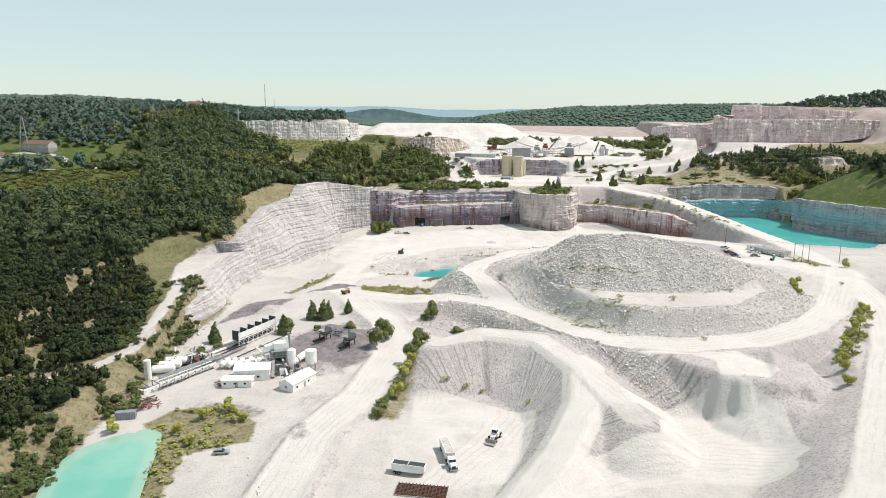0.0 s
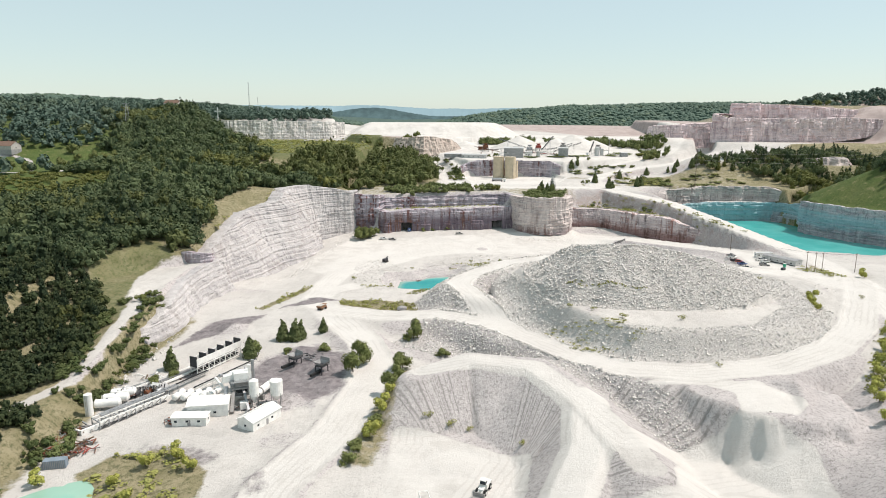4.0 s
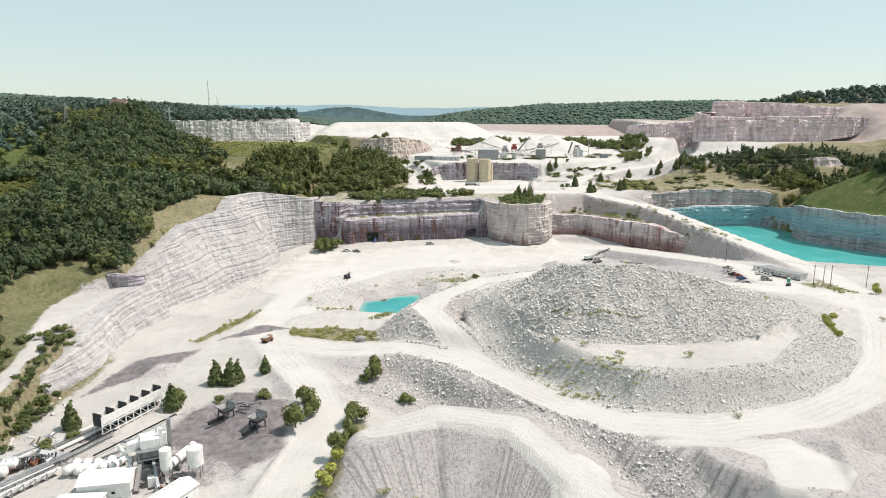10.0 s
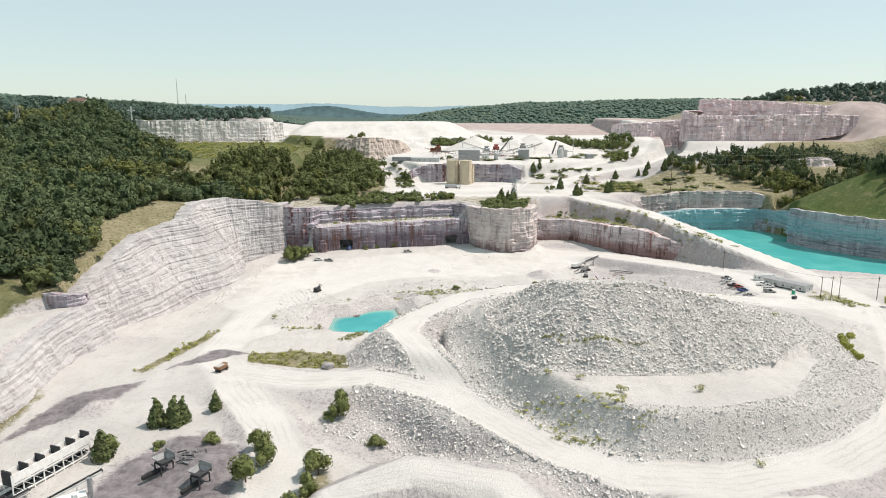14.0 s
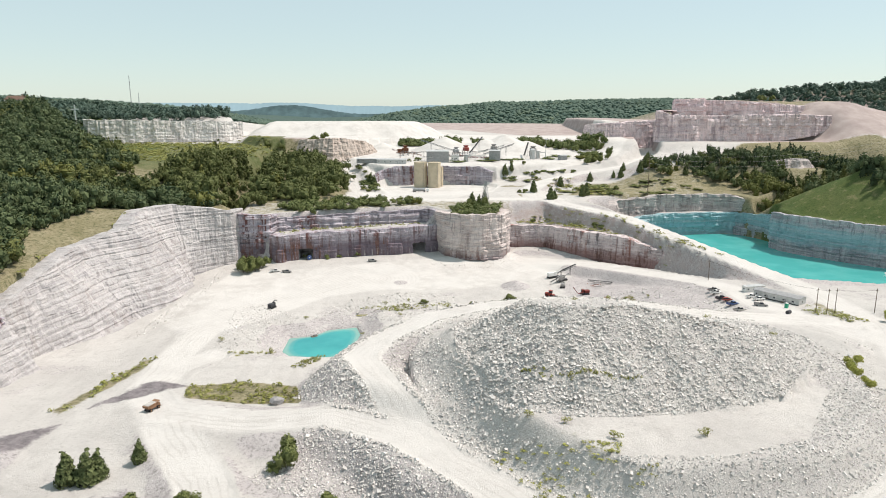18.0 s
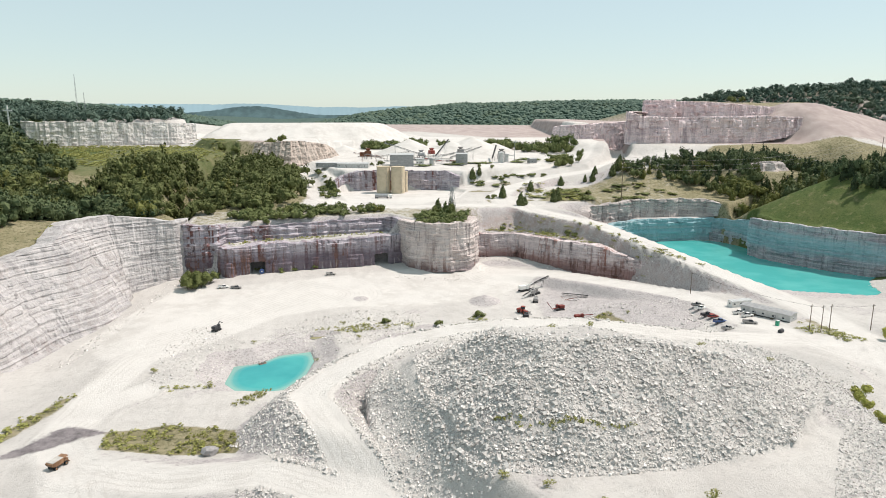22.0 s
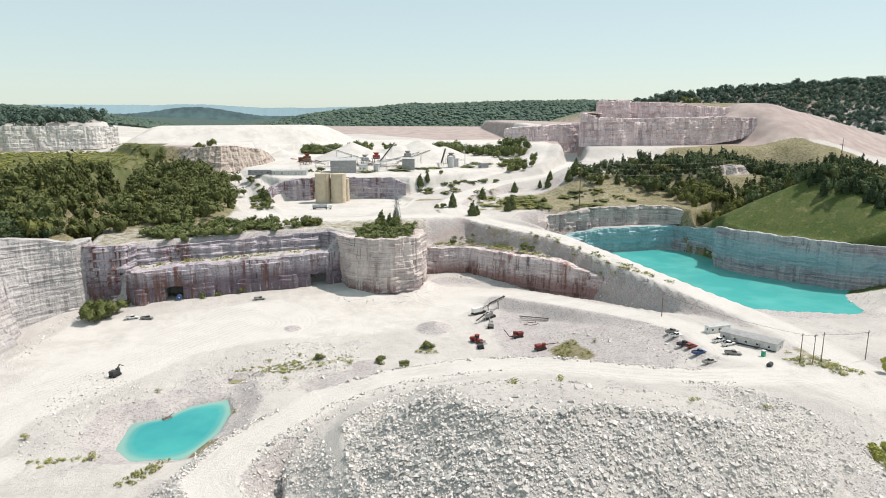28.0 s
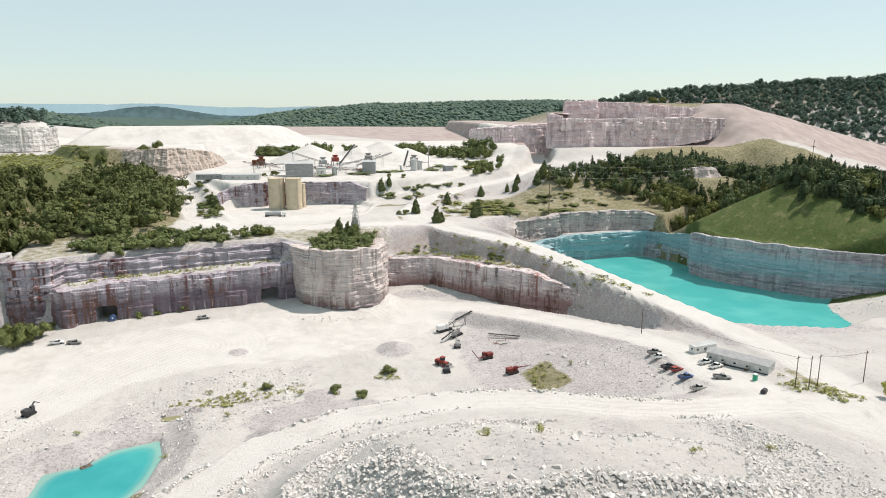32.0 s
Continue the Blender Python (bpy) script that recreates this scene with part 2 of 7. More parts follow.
def land(x, y):
    h = np.interp(y, [-400, 120, 200, 270, 330, 400, 470, 530, 556, 600], [-7, -7, -6, -4, -1, -4, -6, -4, 0, 1]) + 0.35 * rough(x, y, 16, 3) + 0.3 * rough(x, y, 5, 4)
    h = h + np.interp(x, [100, 140, 170, 200], [0, 3, 10, 13]) * smooth(330, 375, y) * smooth(515, 440, y)
    h = h + np.interp(x, [120, 150, 190], [0, 5, 13]) * smooth(380, 330, y) * smooth(120, 240, y)
    h = h - 4 * np.exp(-((x + 95) / 22) ** 2 - ((y - 450) / 60) ** 2)
    # spoil round the pond, dumped cones
    h = h + 2.2 * np.clip(rough(x, y, 11, 51) + 0.2, 0, 1) * smooth(30, 12, np.hypot(x - 28, (y - 458) * 1.2))
    h = h + 2.5 * np.clip(rough(x, y, 13, 52) + 0.1, 0, 1) * smooth(24, 8, np.hypot((x + 30) * 1.1, y - 425))
    for cx, cy, rx, ry, z in PUDDLES[:1]:
        h = h + (z - 0.25 - h) * smooth(1.25, 0.7, np.hypot((x - cx) / rx, (y - cy) / ry))
    for cx, cy, top, r in ((-52, 292, 2.2, 6), (-36, 262, 1.8, 6), (-46, 250, 1.5, 5), (-60, 281, 1.6, 5), (-38, 246, 1.3, 4), (-48, 229, 1.0, 4), (-82, 217, 1.2, 5), (-70, 205, 1.0, 5), (103, 495, 3.6, 9), (67, 457, 2.2, 8), (48, 427, 3, 9), (38, 509, 1.2, 5), (62, 428, 4, 22), (82, 440, 3, 20), (-88, 318, 3, 9), (-70, 355, 1.5, 7), (-50, 362, 1.2, 5), (-42, 280, 3, 13), (-58, 262, 1.5, 7)):
        h = h + top * np.clip(1 - np.hypot(x - cx, y - cy) / r, 0, 1)
    # western highland in two steps
    d = inside(x, y, WEST_FOOT) + 2.0 * rough(x, y, 12, 5) * smooth(560, 540, y)
    low = np.minimum(west_top(x, y), np.interp(y, [200, 260, 300, 330, 380, 440, 480, 520, 577], [0, 3, 8, 13, 12, 12, 16, 20, 33]))
    h = h + (low - h) * smooth(np.interp(y, [295, 322], [1, 6.5]), np.interp(y, [250, 330, 380], [10, 11, 10]), d) * smooth(408, 388, y)
    d = inside(x, y, WEST_TOP) + 1.5 * rough(x, y, 10, 6) * smooth(570, 540, y)
    h = h + (west_top(x, y) - h) * smooth(1, np.interp(y, [300, 360, 385, 400, 575, 610], [16, 12, 6, 4.5, 4.5, 40]), d)
    # northern benches
    d = inside(x, y, NORTH)
    for px, py in PORTALS:
        d = np.where((np.abs(x - px) < 4.6) & (y < py + 11) & (y > py - 8), np.minimum(d, -3), d)
    top = north_top(x, y)
    low = np.interp(x, [-40, 60, 66, 110, 117, 145, 170, 180, 196, 210, 232, 242, 300, 310], [16.5, 18, 26, 26, 15.5, 15.5, 16, 15, 11.5, 9.5, 9.5, 18, 18, 26])
    h = h + (np.minimum(top, low) - h) * smooth(1, 3.5, d)
    d = inside(x, y, LEDGE)
    h = h + (np.maximum(top, h) - h) * smooth(1.5, np.interp(x, [110, 125, 235, 240], [4, 20, 20, 4.5]), d)
    h = h + (west_top(x, y) - h) * smooth(0, 25, inside(x, y, [(-105, 4900), (-105, 640), (-90, 590), (-66, 575), (-2600, 575), (-2600, 4900)])) * smooth(600, 640, y)
    h = h + (np.interp(y, [650, 880], [54, 58]) - h) * smooth(-22, 12, inside(x, y, TERRACE))
    h = h + (47 + 0.045 * (y - 720) - h) * smooth(0.5, 4 + 30 * smooth(740, 800, y), inside(x, y, PLANT)) * smooth(980, 900, y)
    h = h + (65.5 - h) * smooth(7, 14, inside(x, y, CUT)) * (h < 66)
    h = h + (30.5 - h) * smooth(-1, 1.5, inside(x, y, SILO_PAD))
    h = np.maximum(h, np.where(inside(x, y, WHITE_HILL) > 0, 60 + 19 * smooth(0, 50, inside(x, y, WHITE_HILL) + 9 * rough(x, y, 40, 14)), -99))
    for cx, cy, top, r in ((104, 832, 67, 45), (172, 852, 68.5, 60), (150, 845, 64, 40), (196, 846, 62, 40), (40, 860, 60, 30), (418, 790, 75, 20), (436, 778, 68, 20), (388, 782, 66, 20), (350, 788, 66, 20)):
        h = np.maximum(h, top - np.hypot(x - cx, y - cy) * (0.5 if r < 30 else 0.42))
    h = h + (82 + 0.02 * (y - 900) - h) * smooth(9, 17, inside(x, y, FAR_CLIFF))
    h = h + (62 + 0.03 * (y - 800) - h) * smooth(-14, 16, inside(x, y, QUARRY_UP))
    h = h + (81 - h) * smooth(9, 17, inside(x, y, MESA_WING))
    fall = np.clip(x - 505, 0, 400)
    slope = smooth(480, 560, x)
    h = h + (np.maximum(88 - 0.13 * fall, h) - h) * smooth(9 - 12 * slope, 17 + 30 * slope, inside(x, y, MESA))
    h = h + (np.maximum(104.5 - 0.21 * fall + 1.5 * rough(x, y, 40, 34, 2), h) - h) * smooth(9 - 12 * slope, 17 + 34 * slope, inside(x, y, MESA_UP))
    flank = 104 - 0.225 * np.clip(x - 560, 0, 999) - 0.45 * np.clip(838 - y, 0, 999) - 0.3 * np.clip(y - 960, 0, 999) + 1.5 * rough(x, y, 25, 36)
    h = np.where(x > 495, h + np.maximum(flank - h, 0) * smooth(495, 535, x) * (y < 1150), h)
    # green slope beyond the lake and the wooded ravine behind its crest
    cd = ((x - 296) * 32 + (y - 575) * 56) / 64.5
    z = 26 + 0.6 * np.clip(x - 302, 0, 52) + 0.08 * np.clip(x - 354, 0, 400) - 0.3 * np.clip(545 - y, 0, 60)
    z = np.maximum(z, 26 + 0.02 * (x - 300)) - 0.6 * np.clip(cd, 0, 40) + 0.5 * np.clip(cd - 62, 0, 64) + 0.5 * rough(x, y, 9, 35)
    z = np.where(cd > 45, np.minimum(z, 47 - 8 * smooth(400, 470, x)), z)
    left = 298 + 45 * smooth(585, 620, y)
    h = h + (z - h) * smooth(2, 5, inside(x, y, NORTH)) * smooth(left - 3, left + 9, x) * smooth(705, 665, y) * smooth(620, 520, x)
    # the heap of quarried rock on its bench
    d = inside(x, y, PILE_FOOT) + 1.5 * rough(x, y, 14, 8)
    h = np.maximum(h, np.where(d > 0, np.minimum(6.5 + 0.78 * d, 18 - 0.042 * (x - 47) + 0.5 * rough(x, y, 9, 9)), -99))
    d = inside(x, y, CROWN) + 2.5 * rough(x, y, 11, 10)
    h = np.maximum(h, np.where(d > 0, np.minimum(15.5 + 0.76 * d + 0.9 * rough(x, y, 5, 12, 2), pile_top(x, y) + 1.1 * rough(x, y, 10, 11)), -99))
    # tipped sand and gravel in front
    for line, width in ((DUNE, 5), (DUNE_RAMP, 4)):
        d, z = along(x, y, line)
        gully = -1.5 * np.clip(rough(45 * round_dune(x, y), d * 0.10, 3.2, 17, 2) + 0.1, 0, 1) * smooth(3, 9, d - width) * smooth(-0.3, 0.2, rough(x, y, 24, 16, 2))
        h = np.maximum(h, z - 0.62 * np.clip(d - width, 0, 99) + gully)
    d = inside(x, y, HILL) + 1.5 * rough(x, y, 9, 18) + 1.5 - 3 * np.abs(rough(x, y, 17, 28, 3)) * smooth(244, 232, y)
    run = 30 * np.arctan2(x - 106, y - 234)
    d = d - 2.2 * np.clip(rough(run, d * 0.15, 3.2, 37, 3) + 0.15, 0, 1) * smooth(246, 236, y)
    h = np.maximum(h, np.where(d > 0, np.minimum(-5 + 1.5 * d, 8.6 + 0.35 * rough(x, y, 8, 19) - 0.12 * np.clip(x - 105, 0, 40)), -99))
    d, z = along(x, y, HILL_BERM)
    h = np.maximum(h, np.where(d < 24, z + 0.4 * rough(x, y, 4, 39) - 0.62 * d, -99))
    for line, width, edge in ((EAST_ROAD, 7, 24), (RAMP, 7.0, 5.5), (SILO_ROAD, 7, 9), (PIT_ROAD, 7, 8), (FLOOR_ROAD, 7, 8), (OFFICE_ROAD, 9, 9), (LANE, 5, 19), (HAUL, 6, 12), (TRACK, 2.5, 5)):
        d, z = along(x, y, line)
        h = h + (z - h) * smooth(width + edge, width, d)
        h = h + (0.5 + 0.5 * rough(x, y, 3, 23)) * 0.9 * smooth(1.4, 0.3, np.abs(d - width - 0.8)) * (0.0 if line in (TRACK, RAMP, FLOOR_ROAD) else 1.0)
    h = h + np.where(h > -9.3, (-9.3 - h) * smooth(-14, -1, inside(x, y, POND)), 0) * 0.9
    for poly, z, edge in ((LAKE, -5, 3), (POND, -13, 4), (NEAR_POND, -9, 7)):
        h = np.where(h > z, h + (z - h) * smooth(-edge * 0.6, edge * 0.6, inside(x, y, poly)), h)
    h = np.maximum(h, np.where((x > 280) & (x < 400), 15 - 0.32 * np.clip(np.hypot(x - 356, y - 438) - 12, 0, 99) + 0.6 * rough(x, y, 6, 20), -99))
    far = smooth(1250, 1800, np.hypot(x, y))
    h = np.where(np.hypot(x, y) < 1100, h, np.maximum(h * (1 - 0.4 * far), far_hills(x, y)))
    d, z = along(x, y, [(560, 1250, 96), (660, 1170, 114), (770, 1130, 126), (880, 1110, 135), (1160, 940, 138), (1500, 700, 136)])
    return np.maximum(h, z - 0.34 * np.clip(d - 20, 0, 999) + 5 * rough(x, y, 120, 33, 2))


def axis(lo, a, b, hi, step, grow=1.06):
    mid = list(np.arange(a, b + step, step))
    up, s = [], step
    while (up[-1] if up else mid[-1]) < hi:
        s *= grow
        up.append((up[-1] if up else mid[-1]) + s)
    down, s = [], step
    while (down[-1] if down else mid[0]) > lo:
        s *= grow
        down.append((down[-1] if down else mid[0]) - s)
    return np.array(down[::-1] + mid + up)


def mesh_from(name, verts, faces, flat=True):
    """faces: an array of triangles or quads of equal size."""
    me = bpy.data.meshes.new(name)
    verts, faces = np.asarray(verts, np.float32), np.asarray(faces, np.int32)
    n = faces.shape[1]
    me.vertices.add(len(verts))
    me.vertices.foreach_set("co", verts.ravel())
    me.loops.add(faces.size)
    me.loops.foreach_set("vertex_index", faces.ravel())
    me.polygons.add(len(faces))
    me.polygons.foreach_set("loop_start", np.arange(0, faces.size, n, dtype=np.int32))
    me.polygons.foreach_set("use_smooth", np.full(len(faces), not flat))
    me.update(calc_edges=True)
    me.validate()
    return me



# ---- materials ----
class Paint:
    """A node material; mix, noise and ramp return output sockets."""

    def __init__(self, name, roughness=0.85, metal=0.0):
        self.m = bpy.data.materials.new(name)
        self.m.use_nodes = True
        self.t = self.m.node_tree
        self.b = self.t.nodes["Principled BSDF"]
        self.b.inputs["Roughness"].default_value, self.b.inputs["Metallic"].default_value = roughness, metal
        self.b.inputs["Specular IOR Level"].default_value = 0.25

    def node(self, kind, **values):
        n = self.t.nodes.new(kind)
        for key, value in values.items():
            n.inputs[key.replace("_", " ")].default_value = value
        return n

    def link(self, a, b):
        self.t.links.new(a, b)

    def place(self, scale=(1, 1, 1)):
        g = self.t.nodes.new("ShaderNodeNewGeometry")
        n = self.t.nodes.new("ShaderNodeVectorMath")
        n.operation = "MULTIPLY"
        self.link(g.outputs["Position"], n.inputs[0])
        n.inputs[1].default_value = scale
        return n.outputs[0]

    def noise(self, size, detail=4, scale=(1, 1, 1), rough=0.55):
        n = self.node("ShaderNodeTexNoise", Scale=1.0 / size, Detail=detail, Roughness=rough)
        self.link(self.place(scale), n.inputs["Vector"])
        return n.outputs["Fac"]

    def ramp(self, fac, lo, hi):
        n = self.node("ShaderNodeMapRange", From_Min=lo, From_Max=hi)
        self.link(fac, n.inputs[0])
        return n.outputs[0]

    def times(self, a, b, op="MULTIPLY"):
        n = self.t.nodes.new("ShaderNodeMath")
        n.operation = op
        for k, v in enumerate((a, b)):
            if isinstance(v, (int, float)):
                n.inputs[k].default_value = v
            else:
                self.link(v, n.inputs[k])
        return n.outputs[0]

    def mix(self, fac, a, b):
        n = self.t.nodes.new("ShaderNodeMix")
        n.data_type = "RGBA"
        for sock, v in ((n.inputs[0], fac), (n.inputs[6], a), (n.inputs[7], b)):
            if isinstance(v, (int, float)):
                sock.default_value = v
            elif isinstance(v, tuple):
                sock.default_value = (*v, 1)
            else:
                self.link(v, sock)
        return n.outputs[2]

    def colour(self, value):
        if isinstance(value, tuple):
            self.b.inputs["Base Color"].default_value = (*value, 1)
        else:
            self.link(value, self.b.inputs["Base Color"])
        return self

    def bump(self, fac, distance, strength=1.0):
        n = self.node("ShaderNodeBump", Strength=strength, Distance=distance)
        self.link(fac, n.inputs["Height"])
        self.link(n.outputs[0], self.b.inputs["Normal"])
        return self

    def attribute(self, name):
        n = self.t.nodes.new("ShaderNodeAttribute")
        n.attribute_name = name
        s = self.t.nodes.new("ShaderNodeSeparateColor")
        self.link(n.outputs["Color"], s.inputs[0])
        return s.outputs

    def island(self):
        return self.t.nodes.new("ShaderNodeNewGeometry").outputs["Random Per Island"]

    def each(self):
        return self.t.nodes.new("ShaderNodeObjectInfo").outputs["Random"]


def plain(name, colour, roughness=0.7, metal=0.0, wear=0.12, size=1.5):
    """Painted or bare surface with faint stains and grain."""
    p = Paint(name, roughness, metal)
    dark = tuple(c * (1 - 2.2 * wear) for c in colour)
    c = p.mix(p.ramp(p.noise(size, 5), 0.35, 0.7), colour, dark)
    c = p.mix(p.times(p.ramp(p.noise(size * 0.12, 3), 0.5, 0.8), wear), c, tuple(x * 0.5 for x in colour))
    return p.colour(c).m


def ground_paint():
    p = Paint("crushed_limestone", 0.95)
    n = p.t.nodes.new("ShaderNodeAttribute")
    n.attribute_name = "zone"
    z = p.t.nodes.new("ShaderNodeSeparateColor")
    p.link(n.outputs["Color"], z.inputs[0])
    zone, road = z.outputs, n.outputs["Alpha"]
    lane = p.attribute("lane")
    lime = p.mix(p.ramp(p.noise(34, 6, rough=0.6), 0.35, 0.68), (0.547, 0.522, 0.493), (0.468, 0.445, 0.422))
    lime = p.mix(p.times(p.ramp(p.noise(6, 6, rough=0.7), 0.5, 0.68), 0.5), lime, (0.391, 0.367, 0.345))
    lime = p.mix(p.times(p.ramp(p.noise(0.9, 4, rough=0.75), 0.56, 0.63), 0.45), lime, (0.286, 0.268, 0.256))
    lime = p.mix(p.times(p.ramp(p.noise(7, 5, (1.0, 0.16, 1.0), 0.7), 0.52, 0.6), 0.3), lime, (0.399, 0.375, 0.355))
    lime = p.mix(p.times(p.ramp(p.noise(0.45, 3, rough=0.8), 0.6, 0.66), 0.5), lime, (0.607, 0.586, 0.574))
    white = p.mix(p.times(p.ramp(p.noise(12, 6, rough=0.65), 0.42, 0.7), 0.7), (0.596, 0.572, 0.542), (0.527, 0.502, 0.476))
    white = p.mix(p.times(p.ramp(p.noise(1.6, 4, rough=0.7), 0.55, 0.7), 0.2), white, (0.436, 0.413, 0.390))
    wander = p.times(p.noise(9, 4, rough=0.6), 2.6)
    rut = p.t.nodes.new("ShaderNodeMath")
    rut.operation = "SINE"
    p.link(p.times(p.times(lane[0], 26.0), p.times(wander, 4.0), "ADD"), rut.inputs[0])
    worn = p.times(p.ramp(rut.outputs[0], 0.35, 0.95), p.ramp(p.noise(24, 4, rough=0.6), 0.42, 0.6))
    white = p.mix(p.times(worn, 0.5), white, (0.454, 0.426, 0.397))
    lime = p.mix(road, lime, white)
    grey = p.mix(p.ramp(p.noise(9, 6, rough=0.7), 0.35, 0.65), (0.505, 0.468, 0.460), (0.41, 0.376, 0.372))
    grey = p.mix(p.times(p.ramp(p.noise(1.0, 5, rough=0.8), 0.5, 0.6), 0.75), grey, (0.221, 0.208, 0.198))
    grey = p.mix(p.times(p.ramp(p.noise(0.6, 3, rough=0.7), 0.58, 0.68), 0.55), grey, (0.624, 0.594, 0.563))
    rills = p.node("ShaderNodeTexNoise", Scale=46.0, Detail=4, Roughness=0.6)
    rills.noise_dimensions = "1D"
    p.link(p.times(lane[1], p.times(p.noise(5, 3), 0.02), "ADD"), rills.inputs["W"])
    grey = p.mix(p.times(p.times(p.ramp(rills.outputs["Fac"], 0.5, 0.62), lane[2]), p.times(0.85, p.ramp(p.noise(15, 3), 0.46, 0.56))), grey, (0.25, 0.235, 0.225))
    grey = p.mix(p.times(p.times(p.ramp(rills.outputs["Fac"], 0.45, 0.36), lane[2]), 0.3), grey, (0.52, 0.5, 0.48))
    soil = p.mix(p.ramp(p.noise(14, 6), 0.35, 0.65), (0.43, 0.36, 0.335), (0.33, 0.27, 0.255))
    grass = p.mix(p.ramp(p.noise(14, 6, rough=0.65), 0.35, 0.65), (0.062, 0.098, 0.026), (0.098, 0.12, 0.036))
    grass = p.mix(p.times(p.ramp(p.noise(1.5, 5, rough=0.75), 0.46, 0.62), 0.8), grass, (0.045, 0.075, 0.018))
    grass = p.mix(p.times(p.ramp(p.noise(5, 5, rough=0.7), 0.55, 0.68), 0.5), grass, (0.26, 0.22, 0.12))
    grass = p.mix(p.times(p.ramp(p.noise(30, 5, rough=0.65), 0.5, 0.62), p.times(0.75, p.times(p.attribute("tarry")[1], 0.65), "SUBTRACT")), grass, (0.25, 0.21, 0.12))
    dry = p.mix(p.ramp(p.noise(9, 6, rough=0.7), 0.35, 0.65), (0.20, 0.178, 0.10), (0.31, 0.27, 0.175))
    dry = p.mix(p.times(p.ramp(p.noise(1.8, 5, rough=0.75), 0.48, 0.62), 0.75), dry, (0.075, 0.082, 0.035))
    grass = p.mix(p.attribute("tarry")[1], dry, grass)
    edge = p.noise(4, 7, rough=0.75)

    def ragged(v):
        return p.ramp(p.times(v, p.times(edge, 0.9, "SUBTRACT"), "ADD"), -0.06, 0.2)
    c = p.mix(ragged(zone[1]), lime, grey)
    c = p.mix(ragged(p.attribute("tarry")[0]), c, p.mix(p.ramp(p.noise(3, 5, rough=0.7), 0.4, 0.65), (0.25, 0.225, 0.23), (0.13, 0.115, 0.12)))
    c = p.mix(ragged(zone[2]), c, soil)
    # third channel turns far grass to a dark blue-green forest tone
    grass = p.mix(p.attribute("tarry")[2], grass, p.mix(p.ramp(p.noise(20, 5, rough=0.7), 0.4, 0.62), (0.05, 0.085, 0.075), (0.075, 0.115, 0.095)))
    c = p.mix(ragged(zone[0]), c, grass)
    p.colour(c)
    relief = p.times(p.noise(1.1, 7, rough=0.78), p.times(p.times(rills.outputs["Fac"], lane[2]), 0.35), "ADD")
    return p.bump(relief, 0.5, 0.9).m


def cliff_paint(name, pale, dark, stain, amount, teal=None, foot=None, bold=1.0, damp=(0.115, 0.092, 0.11)):
    """Bedded rock: level bands, joints, dark seepage running down."""
    p = Paint(name, 0.9)
    bands = p.noise(2.4, 5, (0.03, 0.03, 1.0), 0.7)
    c = p.mix(p.ramp(bands, 0.38, 0.62), pale, dark)
    c = p.mix(p.times(p.ramp(p.noise(0.55, 4, (0.06, 0.06, 1.0), 0.75), 0.52, 0.6), 0.75 * bold), c, tuple(v * 0.4 for v in dark))
    c = p.mix(p.times(p.ramp(p.noise(1.3, 3, (0.05, 0.05, 1.0), 0.6), 0.56, 0.62), 0.6 * bold), c, tuple(min(1, v * 1.25) for v in pale))
    c = p.mix(p.ramp(p.noise(14, 5, rough=0.6), 0.45, 0.7), c, tuple(min(1, v * 1.12) for v in pale))
    c = p.mix(p.times(p.ramp(p.noise(0.8, 4, (1.0, 1.0, 0.1), 0.7), 0.52, 0.62), 0.4), c, tuple(v * 0.75 for v in dark))
    c = p.mix(p.times(p.ramp(p.noise(5, 4, (1.0, 1.0, 0.12), 0.65), 0.52, 0.64), 0.55), c, tuple(min(1, v * 1.2) for v in pale))
    runs = p.noise(3.2, 4, (1.0, 1.0, 0.07), 0.65)
    big = p.noise(26, 3, (1, 1, 0.4))
    c = p.mix(p.times(p.times(p.ramp(runs, 0.5, 0.6), p.ramp(big, 0.45, 0.6)), amount), c, stain)
    c = p.mix(p.times(p.times(p.ramp(p.noise(2.0, 4, (1.0, 1.0, 0.05), 0.6), 0.56, 0.64), p.ramp(p.noise(40, 2), 0.4, 0.6)), amount * 0.8), c, (0.05, 0.045, 0.05))
    z = p.t.nodes.new("ShaderNodeSeparateXYZ")
    p.link(p.place(), z.inputs[0])
    level = p.times(z.outputs[2], p.times(p.noise(9, 4, (1, 1, 3)), 7.0), "ADD")
    if teal:   # mineral-tinted band between two heights
        lo, hi, share = teal
        band = p.times(p.ramp(level, lo, lo + 3), p.ramp(level, hi + 3, hi))
        c = p.mix(p.times(p.times(band, p.ramp(bands, 0.25, 0.55)), share), c, (0.27, 0.48, 0.52))
        c = p.mix(p.times(band, share * 0.4), c, (0.20, 0.36, 0.42))
    if foot:   # damp dark foot with rust and lime runs
        c = p.mix(p.times(p.ramp(level, foot + 5, foot), 0.8), c, damp)
        c = p.mix(p.times(p.times(p.ramp(runs, 0.47, 0.55), p.ramp(level, foot + 7, foot)), p.ramp(p.noise(17, 3, (1, 1, 0.3)), 0.44, 0.56)), c, (0.17, 0.095, 0.08))
        c = p.mix(p.times(p.times(p.ramp(p.noise(1.5, 4, (1.0, 1.0, 0.08), 0.6), 0.58, 0.64), p.ramp(level, foot - 3, foot - 7)), 0.75), c, (0.58, 0.54, 0.51))
    p.colour(c)
    relief = p.times(p.noise(1.0, 6, (0.5, 0.5, 1.6), 0.7), p.times(p.noise(1.1, 3, (1, 1, 0.08), 0.6), 0.7), "ADD")
    return p.bump(relief, 0.7, 1.0).m


